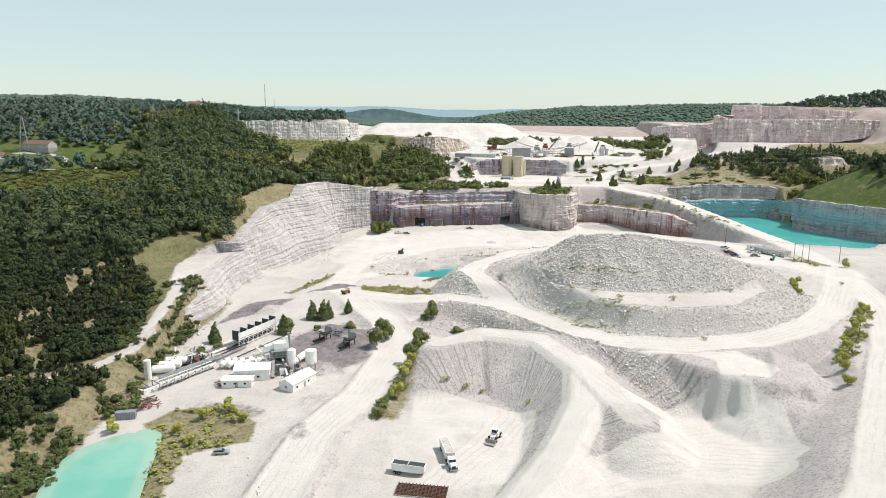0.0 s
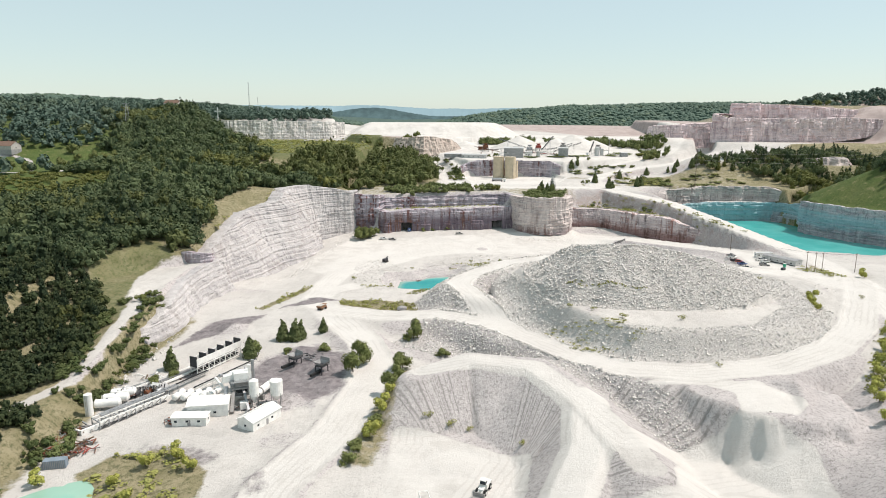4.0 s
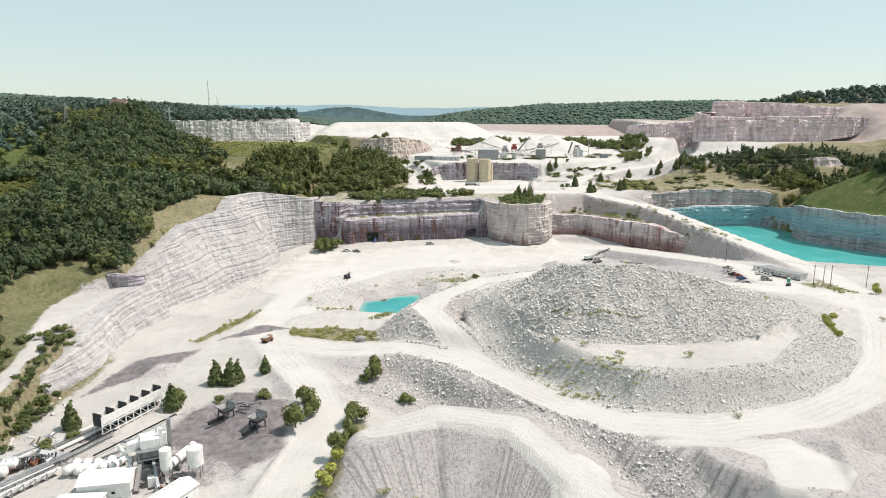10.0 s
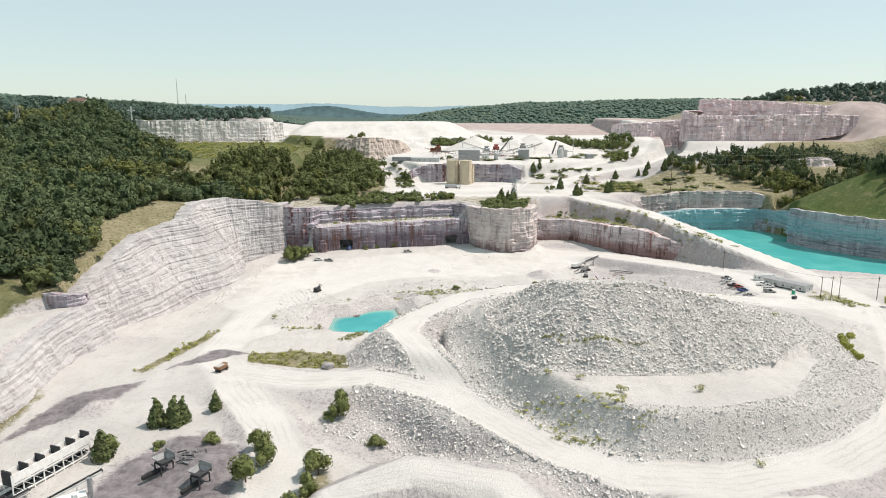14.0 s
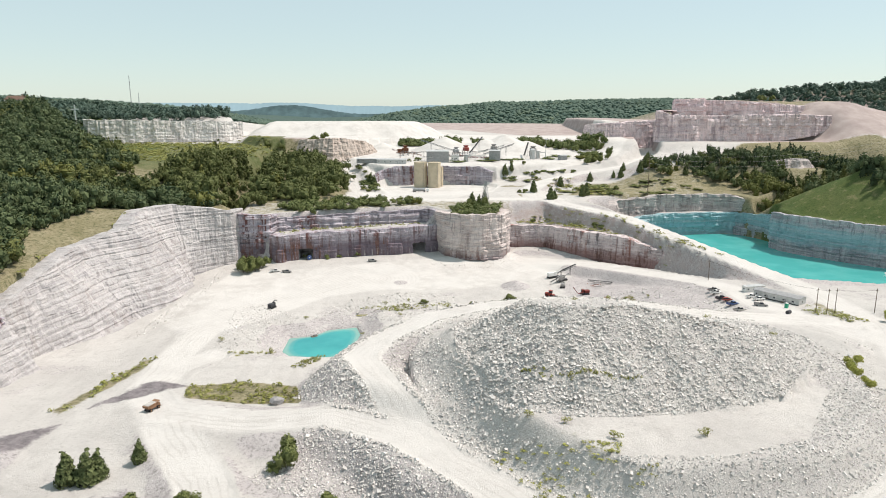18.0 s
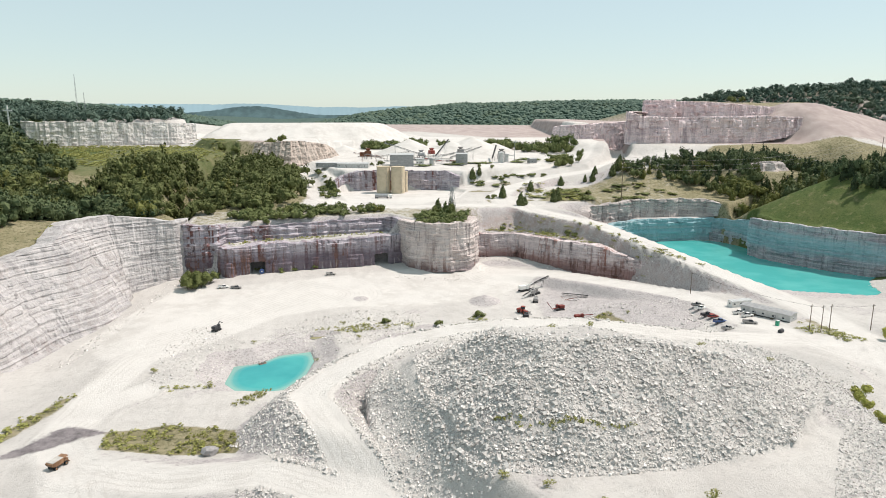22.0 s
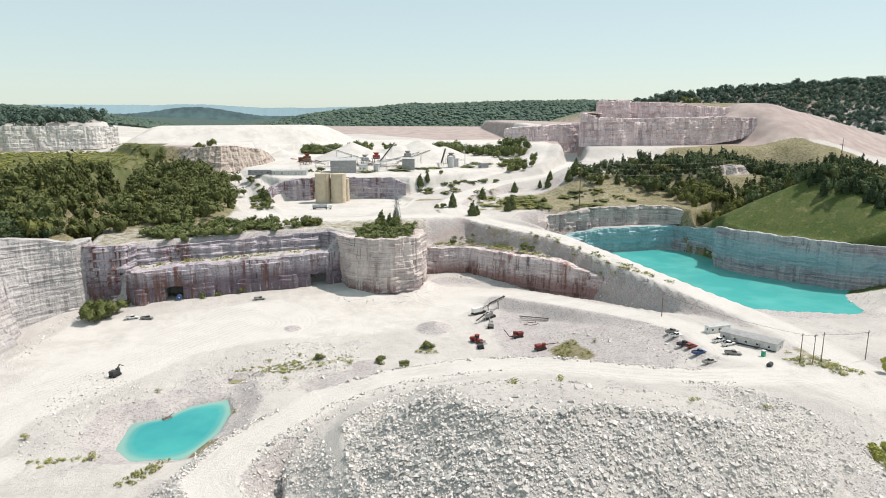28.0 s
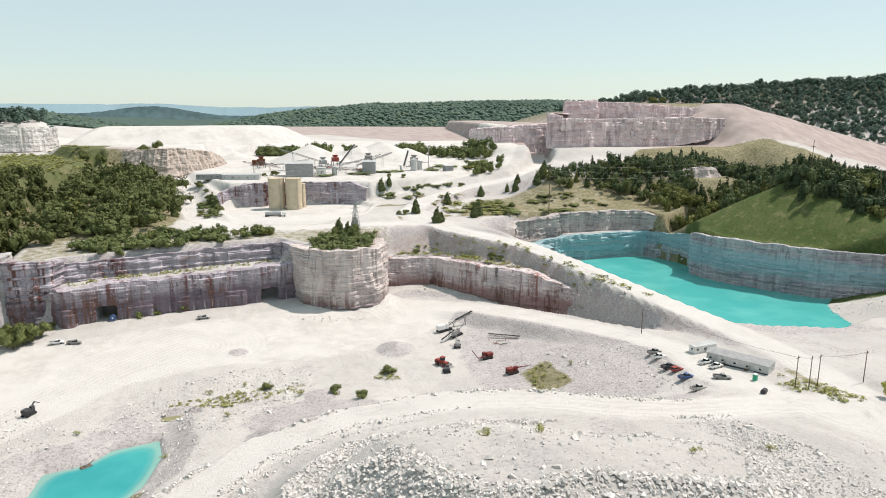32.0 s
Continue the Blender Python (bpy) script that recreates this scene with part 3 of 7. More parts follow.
def leaf_paint(name, a, b, c):
    p = Paint(name, 0.75)
    tint = p.attribute("tint")
    k = p.mix(tint[0], a, b)
    k = p.mix(p.times(p.island(), 0.75), k, c)
    k = p.mix(p.times(tint[1], 0.8), k, (0.165, 0.165, 0.045))
    # third tint channel darkens the leaves
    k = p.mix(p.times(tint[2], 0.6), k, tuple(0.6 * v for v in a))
    p.b.inputs["Specular IOR Level"].default_value = 0.15
    return p.colour(k).m


def rock_paint(name, a, b):
    p = Paint(name, 0.92)
    k = p.mix(p.island(), a, b)
    k = p.mix(p.ramp(p.noise(0.8, 5), 0.4, 0.7), k, tuple(v * 0.8 for v in b))
    return p.colour(k).bump(p.noise(0.4, 4), 0.1, 0.5).m


def water_paint(name, colour, shallow):
    p = Paint(name, 0.12)
    k = p.mix(p.ramp(p.noise(22, 4), 0.42, 0.66), colour, shallow)
    k = p.mix(p.attribute("shoal")[0], k, (0.42, 0.47, 0.36))
    p.b.inputs["Specular IOR Level"].default_value = 0.4
    return p.colour(k).bump(p.noise(1.2, 3), 0.02, 0.25).m


LIME = ground_paint()
CLIFF_PALE = cliff_paint("pale_bedded_limestone", (0.50, 0.474, 0.466), (0.40, 0.379, 0.381), (0.33, 0.285, 0.265), 0.4, bold=0.35)
CLIFF_FAR = cliff_paint("weathered_white_limestone", (0.70, 0.67, 0.64), (0.54, 0.51, 0.49), (0.45, 0.4, 0.37), 0.5, bold=0.45)
CLIFF_STAINED = cliff_paint("stained_bedded_limestone", (0.47, 0.43, 0.465), (0.31, 0.276, 0.312), (0.15, 0.06, 0.05), 0.95, foot=12, damp=(0.135, 0.10, 0.125))
CLIFF_RED = cliff_paint("rust_stained_limestone", (0.62, 0.55, 0.545), (0.45, 0.385, 0.39), (0.26, 0.10, 0.07), 0.9, foot=6, damp=(0.26, 0.135, 0.12))
CLIFF_WARM = cliff_paint("warm_bedded_limestone", (0.62, 0.545, 0.515), (0.45, 0.388, 0.375), (0.28, 0.17, 0.14), 0.6, foot=3, damp=(0.27, 0.22, 0.23))
CLIFF_LAKE = cliff_paint("wet_bedded_limestone", (0.44, 0.415, 0.435), (0.30, 0.285, 0.315), (0.12, 0.10, 0.11), 0.5, teal=(12, 23, 0.6), bold=0.7)
CLIFF_TEAL = cliff_paint("turquoise_bedded_limestone", (0.50, 0.47, 0.45), (0.34, 0.32, 0.32), (0.2, 0.2, 0.2), 0.3, teal=(-2, 26, 0.95), bold=0.5)
CLIFF_BENCH = cliff_paint("grey_bench_limestone", (0.52, 0.46, 0.435), (0.37, 0.33, 0.32), (0.22, 0.15, 0.14), 0.5)
CLIFF_PINK = cliff_paint("pink_bedded_limestone", (0.80, 0.665, 0.66), (0.61, 0.495, 0.52), (0.30, 0.21, 0.24), 0.55, bold=0.45)
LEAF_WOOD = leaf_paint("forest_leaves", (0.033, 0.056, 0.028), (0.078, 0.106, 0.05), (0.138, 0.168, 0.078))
LEAF_HILL = leaf_paint("hillside_leaves", (0.026, 0.043, 0.019), (0.06, 0.078, 0.034), (0.112, 0.128, 0.055))
LEAF_SCRUB = leaf_paint("scrub_leaves", (0.075, 0.105, 0.038), (0.13, 0.155, 0.058), (0.19, 0.21, 0.085))
LEAF_BRIGHT = leaf_paint("roadside_leaves", (0.33, 0.35, 0.07), (0.41, 0.42, 0.10), (0.48, 0.46, 0.15))
LEAF_CEDAR = leaf_paint("cedar_leaves", (0.024, 0.04, 0.022), (0.04, 0.06, 0.03), (0.062, 0.085, 0.04))
BARK = plain("bark", (0.13, 0.10, 0.075), 0.95)
ROCK = rock_paint("broken_limestone", (0.80, 0.762, 0.725), (0.51, 0.482, 0.46))
BOULDER = rock_paint("grey_weathered_boulder", (0.40, 0.385, 0.375), (0.34, 0.325, 0.32))
WATER_LAKE = water_paint("lake_water", (0.055, 0.38, 0.36), (0.10, 0.45, 0.42))
WATER_POND = water_paint("pond_water", (0.012, 0.27, 0.28), (0.03, 0.33, 0.32))
WATER_NEAR = water_paint("milky_pond_water", (0.13, 0.38, 0.31), (0.20, 0.43, 0.35))
LEAF_OLIVE = leaf_paint("olive_leaves", (0.21, 0.225, 0.06), (0.29, 0.295, 0.085), (0.35, 0.34, 0.13))
CLIFF_SOIL = cliff_paint("brown_earth_cut", (0.52, 0.44, 0.385), (0.44, 0.365, 0.32), (0.36, 0.28, 0.24), 0.4, bold=0.3)
PUDDLE = water_paint("olive_puddle", (0.22, 0.21, 0.10), (0.28, 0.26, 0.14))
# both ridge paints hold the blue of distance haze in their colour
RIDGE = plain("haze_blue_ridge", (0.26, 0.37, 0.42), 1.0, wear=0.05, size=180)
RIDGE_NEAR = plain("hazed_wooded_ridge", (0.085, 0.14, 0.15), 1.0, wear=0.2, size=50)
# leaf greens shifted paler and bluer, so distance haze sits in the colour
LEAF_HAZED = leaf_paint("hazed_forest_leaves", (0.05, 0.086, 0.07), (0.08, 0.122, 0.096), (0.115, 0.16, 0.12))
DULL_RED = plain("dull_red_paint", (0.26, 0.06, 0.05), 0.75, wear=0.25)
DUSTY = plain("dusty_brown_paint", (0.30, 0.17, 0.10), 0.7, wear=0.2)

# ---- ground, water, rock walls ----
def part(name, data, material, parent=None, label=""):
    """One mesh object; data is a bmesh or a mesh."""
    if isinstance(data, bmesh.types.BMesh):
        me = bpy.data.meshes.new(name)
        data.to_mesh(me)
        data.free()
    else:
        me = data
    if material and not me.materials:
        me.materials.append(material)
    ob = new(name, me)
    ob.parent = parent
    return tagged(ob, label)


gx, gy = axis(-2700, -350, 335, 2900, 2.0, 1.045), axis(-400, 130, 740, 4700, 2.0, 1.03)
gx, gy = (np.unique(np.r_[v, np.arange(lo, hi, 1.0)]) for v, lo, hi in ((gx, -60, 190), (gy, 140, 300)))
GX, GY = np.meshgrid(gx, gy)
GZ = land(GX, GY)
k = np.arange(GX.size).reshape(GX.shape)
quads = np.stack([k[:-1, :-1], k[:-1, 1:], k[1:, 1:], k[1:, :-1]], -1).reshape(-1, 4)
me = mesh_from("ground", np.stack([GX, GY, GZ], -1).reshape(-1, 3), quads)
me.polygons.foreach_set("use_smooth", np.ones(len(quads), bool))


def zones(x, y):
    """Shares of grass, grey gravel and tan soil on the ground."""
    grass, grey, soil = np.zeros(x.shape), np.zeros(x.shape), np.zeros(x.shape)
    road = np.full(x.shape, 1e9)
    for line in (RAMP, SILO_ROAD, PIT_ROAD, FLOOR_ROAD, OFFICE_ROAD, LANE, HAUL, EAST_ROAD, DUNE_RAMP, LOW_ROAD):
        road = np.minimum(road, along(x, y, line)[0])
    road = np.minimum(road, np.minimum(along(x, y, CREST)[0] + 2, np.minimum(np.minimum(np.minimum(5 - inside(x, y, SAND_PIT), 5 - inside(x, y, PAD)), 5 - inside(x, y, HILL_TOP)), 9 - inside(x, y, FLOOR))))
    road = np.minimum(road, np.minimum(4 - inside(x, y, PLANT), 4 - inside(x, y, WHITE_HILL)))
    road = np.minimum(road, 4 - inside(x, y, SILO_PAD))
    def add(a, poly, width, level=1.0):
        return np.maximum(a, level * smooth(-width, width, inside(x, y, poly)))
    grass = add(grass, WEST_TOP, 5) * np.where((x > -262) & (y > 600), smooth(890, 870, y), 1)
    grass = np.maximum(grass, 0.8 * smooth(-9, 2, inside(x, y, WEST_FOOT)) * smooth(345, 325, y))
    grass = np.maximum(grass, 0.5 * smooth(2, 8, inside(x, y, LEDGE)) * smooth(630, 600, y) * smooth(150, 110, x))
    grass = add(grass, [(-70, 600), (0, 610), (8, 650), (0, 740), (-20, 800), (-120, 880), (-300, 880), (-300, 600)], 8, 0.9)
    grass = add(grass, [(284, 552), (286, 528), (316, 480), (346, 452), (408, 385), (2600, 380), (2600, 900), (900, 820), (760, 740), (600, 720), (470, 790), (400, 770), (300, 690), (290, 630), (300, 612)], 6)
    grass = add(grass, [(170, 625), (240, 616), (320, 616), (345, 650), (290, 690), (200, 680)], 8, 0.62)
    grass = np.maximum(grass, 0.8 * smooth(-4, 2, inside(x, y, DRY_STRIP)))
    grass = np.maximum(grass, 0.72 * smooth(14, 9, along(x, y, TRACK)[0]) * smooth(318, 300, y) * (x < -108))
    grass = grass * smooth(3, -3, inside(x, y, PALE_RAMP) + 2.5 * rough(x, y, 9, 38))
    for path in LAWN_PATHS:
        grass = grass * smooth(0.8, 2.2, along(x, y, path)[0])
    grass = add(grass, [(-47, 366), (-28, 369), (-8, 361), (-5, 345), (-28, 348), (-44, 352)], 2)
    grass = add(grass, [(-98, 202), (-93, 211), (-75, 216), (-61, 203), (-60, 191), (-77, 182), (-75, 150), (-81, 150), (-87, 182)], 3, 0.9)
    grass = add(grass, [(-130, 195), (-112, 196), (-108, 160), (-112, 100), (-130, 100)], 4, 0.8)
    grass = add(grass, [(-82, 345), (-68, 388), (-66, 402), (-72, 398), (-86, 350)], 2, 0.7)
    grass = add(grass, [(140, 425), (154, 428), (153, 452), (140, 448)], 3, 0.75)
    grass = add(grass, [(46, 290), (56, 271), (70, 262), (82, 264), (76, 274), (54, 292)], 3, 0.28)
    grass = add(grass, [(-14, 205), (-24, 205), (-16, 260), (-8, 280), (-4, 270), (-10, 230)], 3, 0.6)
    grass = add(grass, [(2, 400), (8, 396), (14, 412), (8, 414)], 2, 0.7)
    grass = add(grass, [(215, 372), (222, 372), (226, 402), (216, 400)], 3, 0.6)
    grass = np.maximum(grass, 0.95 * smooth(1150, 1500, np.hypot(x, y)) * smooth(0, 1, np.abs(x) + y))
    grey = add(grey, PILE_FOOT, 3, 0.38) - 0.5 * smooth(-1, 5, inside(x, y, PILE_BENCH)) * smooth(5, -1, inside(x, y, CROWN))
    grey = grey - 0.4 * smooth(335, 350, y) * (inside(x, y, CROWN) > 0)
    grey = np.maximum(grey, 0.85 * smooth(60, 20, along(x, y, DUNE)[0]) * smooth(262, 250, y + 0 * x) * smooth(-4, 4, land_d(x, y)))
    grey = add(grey, [(76, 246), (135, 246), (150, 225), (130, 190), (112, 196), (100, 208), (80, 215)], 4, 0.9)
    grey = add(grey, [(-5, 318), (10, 316), (30, 292), (48, 260), (60, 246), (40, 252), (10, 270), (-20, 296)], 4, 0.6)
    grey = add(grey, [(6, 340), (14, 350), (36, 300), (44, 284), (34, 290), (20, 312)], 4, 0.7)
    grey = add(grey, [(112, 596), (150, 604), (192, 566), (210, 515), (230, 456), (220, 480), (197, 516), (160, 556), (146, 580)], 4, 0.9)
    soil = add(soil, [(112, 596), (150, 604), (192, 566), (210, 515), (230, 456), (220, 480), (197, 516), (160, 556), (146, 580)], 4, 0.52)
    grey = add(grey, [(-106, 296), (-100, 326), (-78, 338), (-82, 326)], 5, 0.9)
    grey = add(grey, [(-74, 350), (-60, 356), (-46, 366), (-60, 372)], 3, 0.9)
    grey = add(grey, [(-72, 268), (-66, 286), (-46, 300), (-30, 284), (-30, 255), (-48, 240), (-62, 250)], 6, 0.95)
    grey = add(grey, [(128, 490), (149, 527), (178, 484), (188, 448), (178, 406), (159, 396), (132, 408), (122, 440)], 6, 0.72)
    grey = add(grey, [(182, 300), (206, 330), (230, 330), (280, 380), (320, 300), (240, 180), (150, 120), (126, 150), (160, 210), (190, 260)], 8, 0.85)
    grey = add(grey, [(38, 440), (47, 454), (66, 454), (84, 440), (80, 420), (56, 416)], 4, 0.85)
    grey = add(grey, [(238, 440), (250, 430), (300, 420), (290, 434), (262, 442), (244, 470), (232, 500), (226, 490)], 4, 0.7)
    soil = add(soil, [(240, 960), (262, 885), (330, 812), (420, 786), (520, 764), (600, 745), (700, 755), (800, 850), (780, 960), (850, 1250), (200, 1500), (-100, 1300), (-100, 1110), (150, 1090)], 16, 0.9)
    grass = add(grass, [(405, 862), (470, 858), (560, 850), (640, 880), (690, 960), (500, 980), (410, 930)], 8, 0.6)
    grass = add(grass, [(400, 735), (440, 716), (520, 722), (545, 760), (470, 772), (420, 758)], 8, 0.85)
    soil = add(soil, [(-75, 800), (-20, 770), (-10, 820), (-60, 850)], 10, 0.8)
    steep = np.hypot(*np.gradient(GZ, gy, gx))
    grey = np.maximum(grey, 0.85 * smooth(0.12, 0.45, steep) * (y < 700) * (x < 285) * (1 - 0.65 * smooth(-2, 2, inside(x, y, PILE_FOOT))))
    soil = np.maximum(soil, 0.4 * smooth(0.2, 0.5, steep) * smooth(16, 9, np.abs(along(x, y, RAMP)[0] - 16)) * (y < 700))
    grass = np.maximum(grass, 0.62 * smooth(9, 12, along(x, y, RAMP)[0]) * smooth(34, 26, along(x, y, RAMP)[0]) * smooth(0.0, 0.5, rough(x, y, 14, 64)) * (y > 480) * (y < 700) * (inside(x, y, NORTH) > 3))
    grey = np.maximum(grey, 0.5 * smooth(0.1, 0.6, rough(x, y, 22, 61)) * (y < 560) * (inside(x, y, WEST_FOOT) < 0))
    clear = smooth(6.2, 8.4, road)
    heaps = smooth(9, 6.5, np.hypot(x - 103, y - 495))
    for hx, hy, hr in ((67, 457, 8), (48, 427, 10), (38, 509, 5)):
        heaps = np.maximum(heaps, 0.8 * smooth(hr, hr * 0.7, np.hypot(x - hx, y - hy)))
    return grass * smooth(5, 8, road) * smooth(1.6, 3.2, along(x, y, TRACK)[0]), np.maximum(np.clip(grey, 0, 1) * clear, heaps), soil * clear, smooth(8.2, 6.2, road)


def land_d(x, y):
    return 30 - np.hypot((x - 30) * 0.6, y - 225)


dark = np.zeros(GX.shape)
for poly, level in (([(-106, 296), (-100, 326), (-78, 338), (-82, 322)], 0.95), ([(-74, 350), (-60, 356), (-46, 366), (-60, 372)], 0.9), ([(-70, 262), (-66, 284), (-46, 300), (-31, 286), (-29, 258), (-40, 246), (-56, 256)], 0.68),
                    ([(112, 596), (150, 604), (192, 566), (210, 515), (230, 456), (220, 480), (197, 516), (160, 556), (146, 580)], 0.3), ([(-62, 236), (-44, 240), (-40, 262), (-60, 262)], 0.42), ([(-80, 225), (-60, 222), (-36, 228), (-30, 250), (-36, 300), (-70, 300), (-96, 262), (-100, 246)], 0.27), ([(-92, 216), (-70, 220), (-58, 212), (-66, 196), (-84, 204)], 0.48), ([(-52, 200), (-44, 204), (-40, 192), (-48, 188)], 0.5), ([(-96, 262), (-86, 266), (-76, 292), (-86, 290)], 0.6)):
    dark = np.maximum(dark, level * smooth(-4, 4, inside(GX, GY, poly)))
# distance across the roads, run round the tipped slopes and steepness, for ruts and rills
lane = np.full(GX.shape, 1e9)
for line in (RAMP, SILO_ROAD, PIT_ROAD, FLOOR_ROAD, OFFICE_ROAD, LANE, HAUL, EAST_ROAD, DUNE_RAMP, CREST, LOW_ROAD):
    lane = np.minimum(lane, along(GX, GY, line)[0])
run = 0.75 * np.arctan2(GX - 100, GY - 325)
reach = along(GX, GY, DUNE)[0]
run = np.where(reach < 42, 0.9 * round_dune(GX, GY), run)
tilt = smooth(0.2, 0.45, np.hypot(*np.gradient(GZ, gy, gx))) * (reach < 41)
tracks = me.color_attributes.new("lane", "FLOAT_COLOR", "POINT")
tracks.data.foreach_set("color", np.stack([np.minimum(lane, 30) / 10, run, tilt, np.ones_like(dark)], -1).astype(np.float32).ravel())
extra = me.color_attributes.new("tarry", "FLOAT_COLOR", "POINT")
green = np.maximum((GX > 285) * ((GX - 296) * 32 + (GY - 575) * 56 < 400), (GX < -180) * (GY > 450)) * 1.0
green = np.maximum(green, np.maximum(0.75 * (inside(GX, GY, TERRACE) > -8), 0.45 * (inside(GX, GY, DRY_STRIP) > -4)))
# share of the blue-green far tone, rising from 1250 to 1500 m
far_tone = smooth(1250, 1500, np.hypot(GX, GY))
extra.data.foreach_set("color", np.stack([dark, green, far_tone, np.ones_like(dark)], -1).astype(np.float32).ravel())
zone = me.color_attributes.new("zone", "FLOAT_COLOR", "POINT")
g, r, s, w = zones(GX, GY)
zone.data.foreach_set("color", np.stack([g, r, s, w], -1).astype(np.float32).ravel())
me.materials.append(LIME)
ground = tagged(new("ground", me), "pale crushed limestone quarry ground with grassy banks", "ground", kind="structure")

for name, poly, z, paint, label in (("water_lake", LAKE, 2, WATER_LAKE, "still turquoise lake in a flooded quarry pit"), ("water_pond", POND, -10, WATER_POND, "small turquoise pond on the quarry floor"), ("water_sump", NEAR_POND, -6, WATER_NEAR, "milky green settling pond beside grassy banks")):
    cx, cy = sum(p[0] for p in poly) / len(poly), sum(p[1] for p in poly) / len(poly)
    for _ in range(2):
        poly = [(a[0] + (b[0] - a[0]) * k, a[1] + (b[1] - a[1]) * k) for a, b in zip(poly, poly[1:] + poly[:1]) for k in (0.25, 0.75)]
    grow = 1.03 if name == "water_lake" else 1.25
    w = bpy.data.meshes.new(name)
    n = len(poly)
    rings = (grow, 0.98, 0.9, 0.78) if name != "water_lake" else (grow, 0.995, 0.985, 0.97)
    w.from_pydata([(cx + (x - cx) * k, cy + (y - cy) * k, z) for k in rings for x, y in poly], [], [(r * n + i, r * n + (i + 1) % n, r * n + n + (i + 1) % n, r * n + n + i) for r in range(3) for i in range(n)] + [list(range(3 * n, 4 * n))])
    shoal = w.color_attributes.new("shoal", "FLOAT_COLOR", "POINT")
    shoal.data.foreach_set("color", np.repeat(np.float32([[1, 0, 0, 1], [0.8, 0, 0, 1], [0.25, 0, 0, 1], [0, 0, 0, 1]]) * (0.4 if name == "water_sump" else 0.5 if name == "water_pond" else 1.0), n, 0).ravel())
    tagged(part(name, w, paint), label, "water", kind="structure")

for x, y, rx, ry, z in PUDDLES[:1]:
    bm = bmesh.new()
    bmesh.ops.create_circle(bm, cap_ends=True, segments=24, radius=1)
    for v in bm.verts:
        v.co = (x + v.co.x * rx * (1 + 0.15 * math.sin(5 * v.co.y)), y + v.co.y * ry * (1 + 0.2 * math.cos(4 * v.co.x)), z)
    tagged(part("water_puddle", bm, PUDDLE), "shallow olive puddle on the quarry floor", "water", kind="structure")


def rock_wall(name, line, low, high, paint, label, lean=0.12, ledge=1.9, step=1.3, rows=None, out=1.0, seed=1, cap=5.0, blocks=1.0, holes=(), bench=0.0, flute=0.35, even=2, columns=0.9):
    """Level-bedded rock face along its rim, whose free side lies to the right of its way. low and high: heights at its points; bench: height of its ledges."""
    pts, za, zb = [], [], []
    for (a, b), l0, l1, h0, h1 in zip(zip(line, line[1:]), low, low[1:], high, high[1:]):
        n = max(1, int(math.dist(a, b) / step))
        for i in range(n):
            k = i / n
            pts.append((a[0] + (b[0] - a[0]) * k, a[1] + (b[1] - a[1]) * k))
            za.append(l0 + (l1 - l0) * k)
            zb.append(h0 + (h1 - h0) * k)
    pts.append(line[-1]), za.append(low[-1]), zb.append(high[-1])
    P, za, zb = np.array(pts), np.array(za), np.array(zb)
    if isinstance(lean, list):
        lean = np.interp(np.linspace(0, 1, len(P)), np.linspace(0, 1, len(lean)), lean)
    for _ in range(2):
        P[1:-1] = (P[:-2] + 2 * P[1:-1] + P[2:]) / 4
    T = np.gradient(P, axis=0)
    N = np.stack([T[:, 1], -T[:, 0]], 1) / np.linalg.norm(T, axis=1)[:, None]
    for _ in range(even):
        N[1:-1] = (N[:-2] + 2 * N[1:-1] + N[2:]) / 4
    N /= np.linalg.norm(N, axis=1)[:, None]
    s = np.r_[0, np.cumsum(np.hypot(*np.diff(P, axis=0).T))]
    zb = zb + (0.7 * rough(s, s * 0, 7, seed + 11, 2) + 0.35 * rough(s, s * 0, 2.2, seed + 12, 2)) * (zb - za > 4)
    rows = rows or int(np.clip((zb.max() - za.min()) / 0.42, 10, 150))
    S, Z = np.meshgrid(s, np.linspace(za.min(), zb.max(), rows))
    Z = np.clip(Z, za, zb)
    level = Z + 0.25 * rough(S, S * 0, 40, seed + 2, 2)
    beds = lattice(np.floor(level / 1.1).astype(np.int64), np.int64(seed), 7)
    down = zb - Z
    if bench:
        t = level / bench
        down = 0.4 * (zb - bench * (np.floor(t) + smooth(0.7, 1.0, t - np.floor(t)))) + 0.6 * down
        bed = np.floor(t).astype(np.int64)
        down = down + 1.3 * (lattice(np.floor(S / 6.1 + 0.37 * bed).astype(np.int64), bed, seed + 4) - 0.5) + 0.8 * (lattice(np.floor(level / 0.65).astype(np.int64), np.int64(3), seed + 6) - 0.5)
    off = out + np.maximum(down, 0) * lean + flute * rough(S, Z * 0.06, 1.6, seed + 21, 2) + ledge * (beds - 0.5) * (0.7 + 0.5 * rough(S, Z * 6, 7, seed))
    post = np.floor(S / 5.5 + 0.8 * rough(S, Z * 0.3, 6, seed + 13, 2)).astype(np.int64)
    off = off + columns * (lattice(post, np.floor(level / 7.7).astype(np.int64), seed + 15) - 0.5) * 2
    off = off + blocks * (1.3 * rough(S, Z * 0.25, 9, seed + 3, 2) + 0.6 * rough(S, Z, 2.2, seed + 5, 2))
    Z = Z + 0.2 * rough(S, Z, 5, seed + 9, 2)
    X, Y = P[:, 0] + N[:, 0] * off, P[:, 1] + N[:, 1] * off
    back = [(P[:, 0] + N[:, 0] * (off[-1] - 1.6), P[:, 1] + N[:, 1] * (off[-1] - 1.6), Z[-1] + 0.15), (P[:, 0] - N[:, 0] * cap, P[:, 1] - N[:, 1] * cap, Z[-1] - 0.6)]
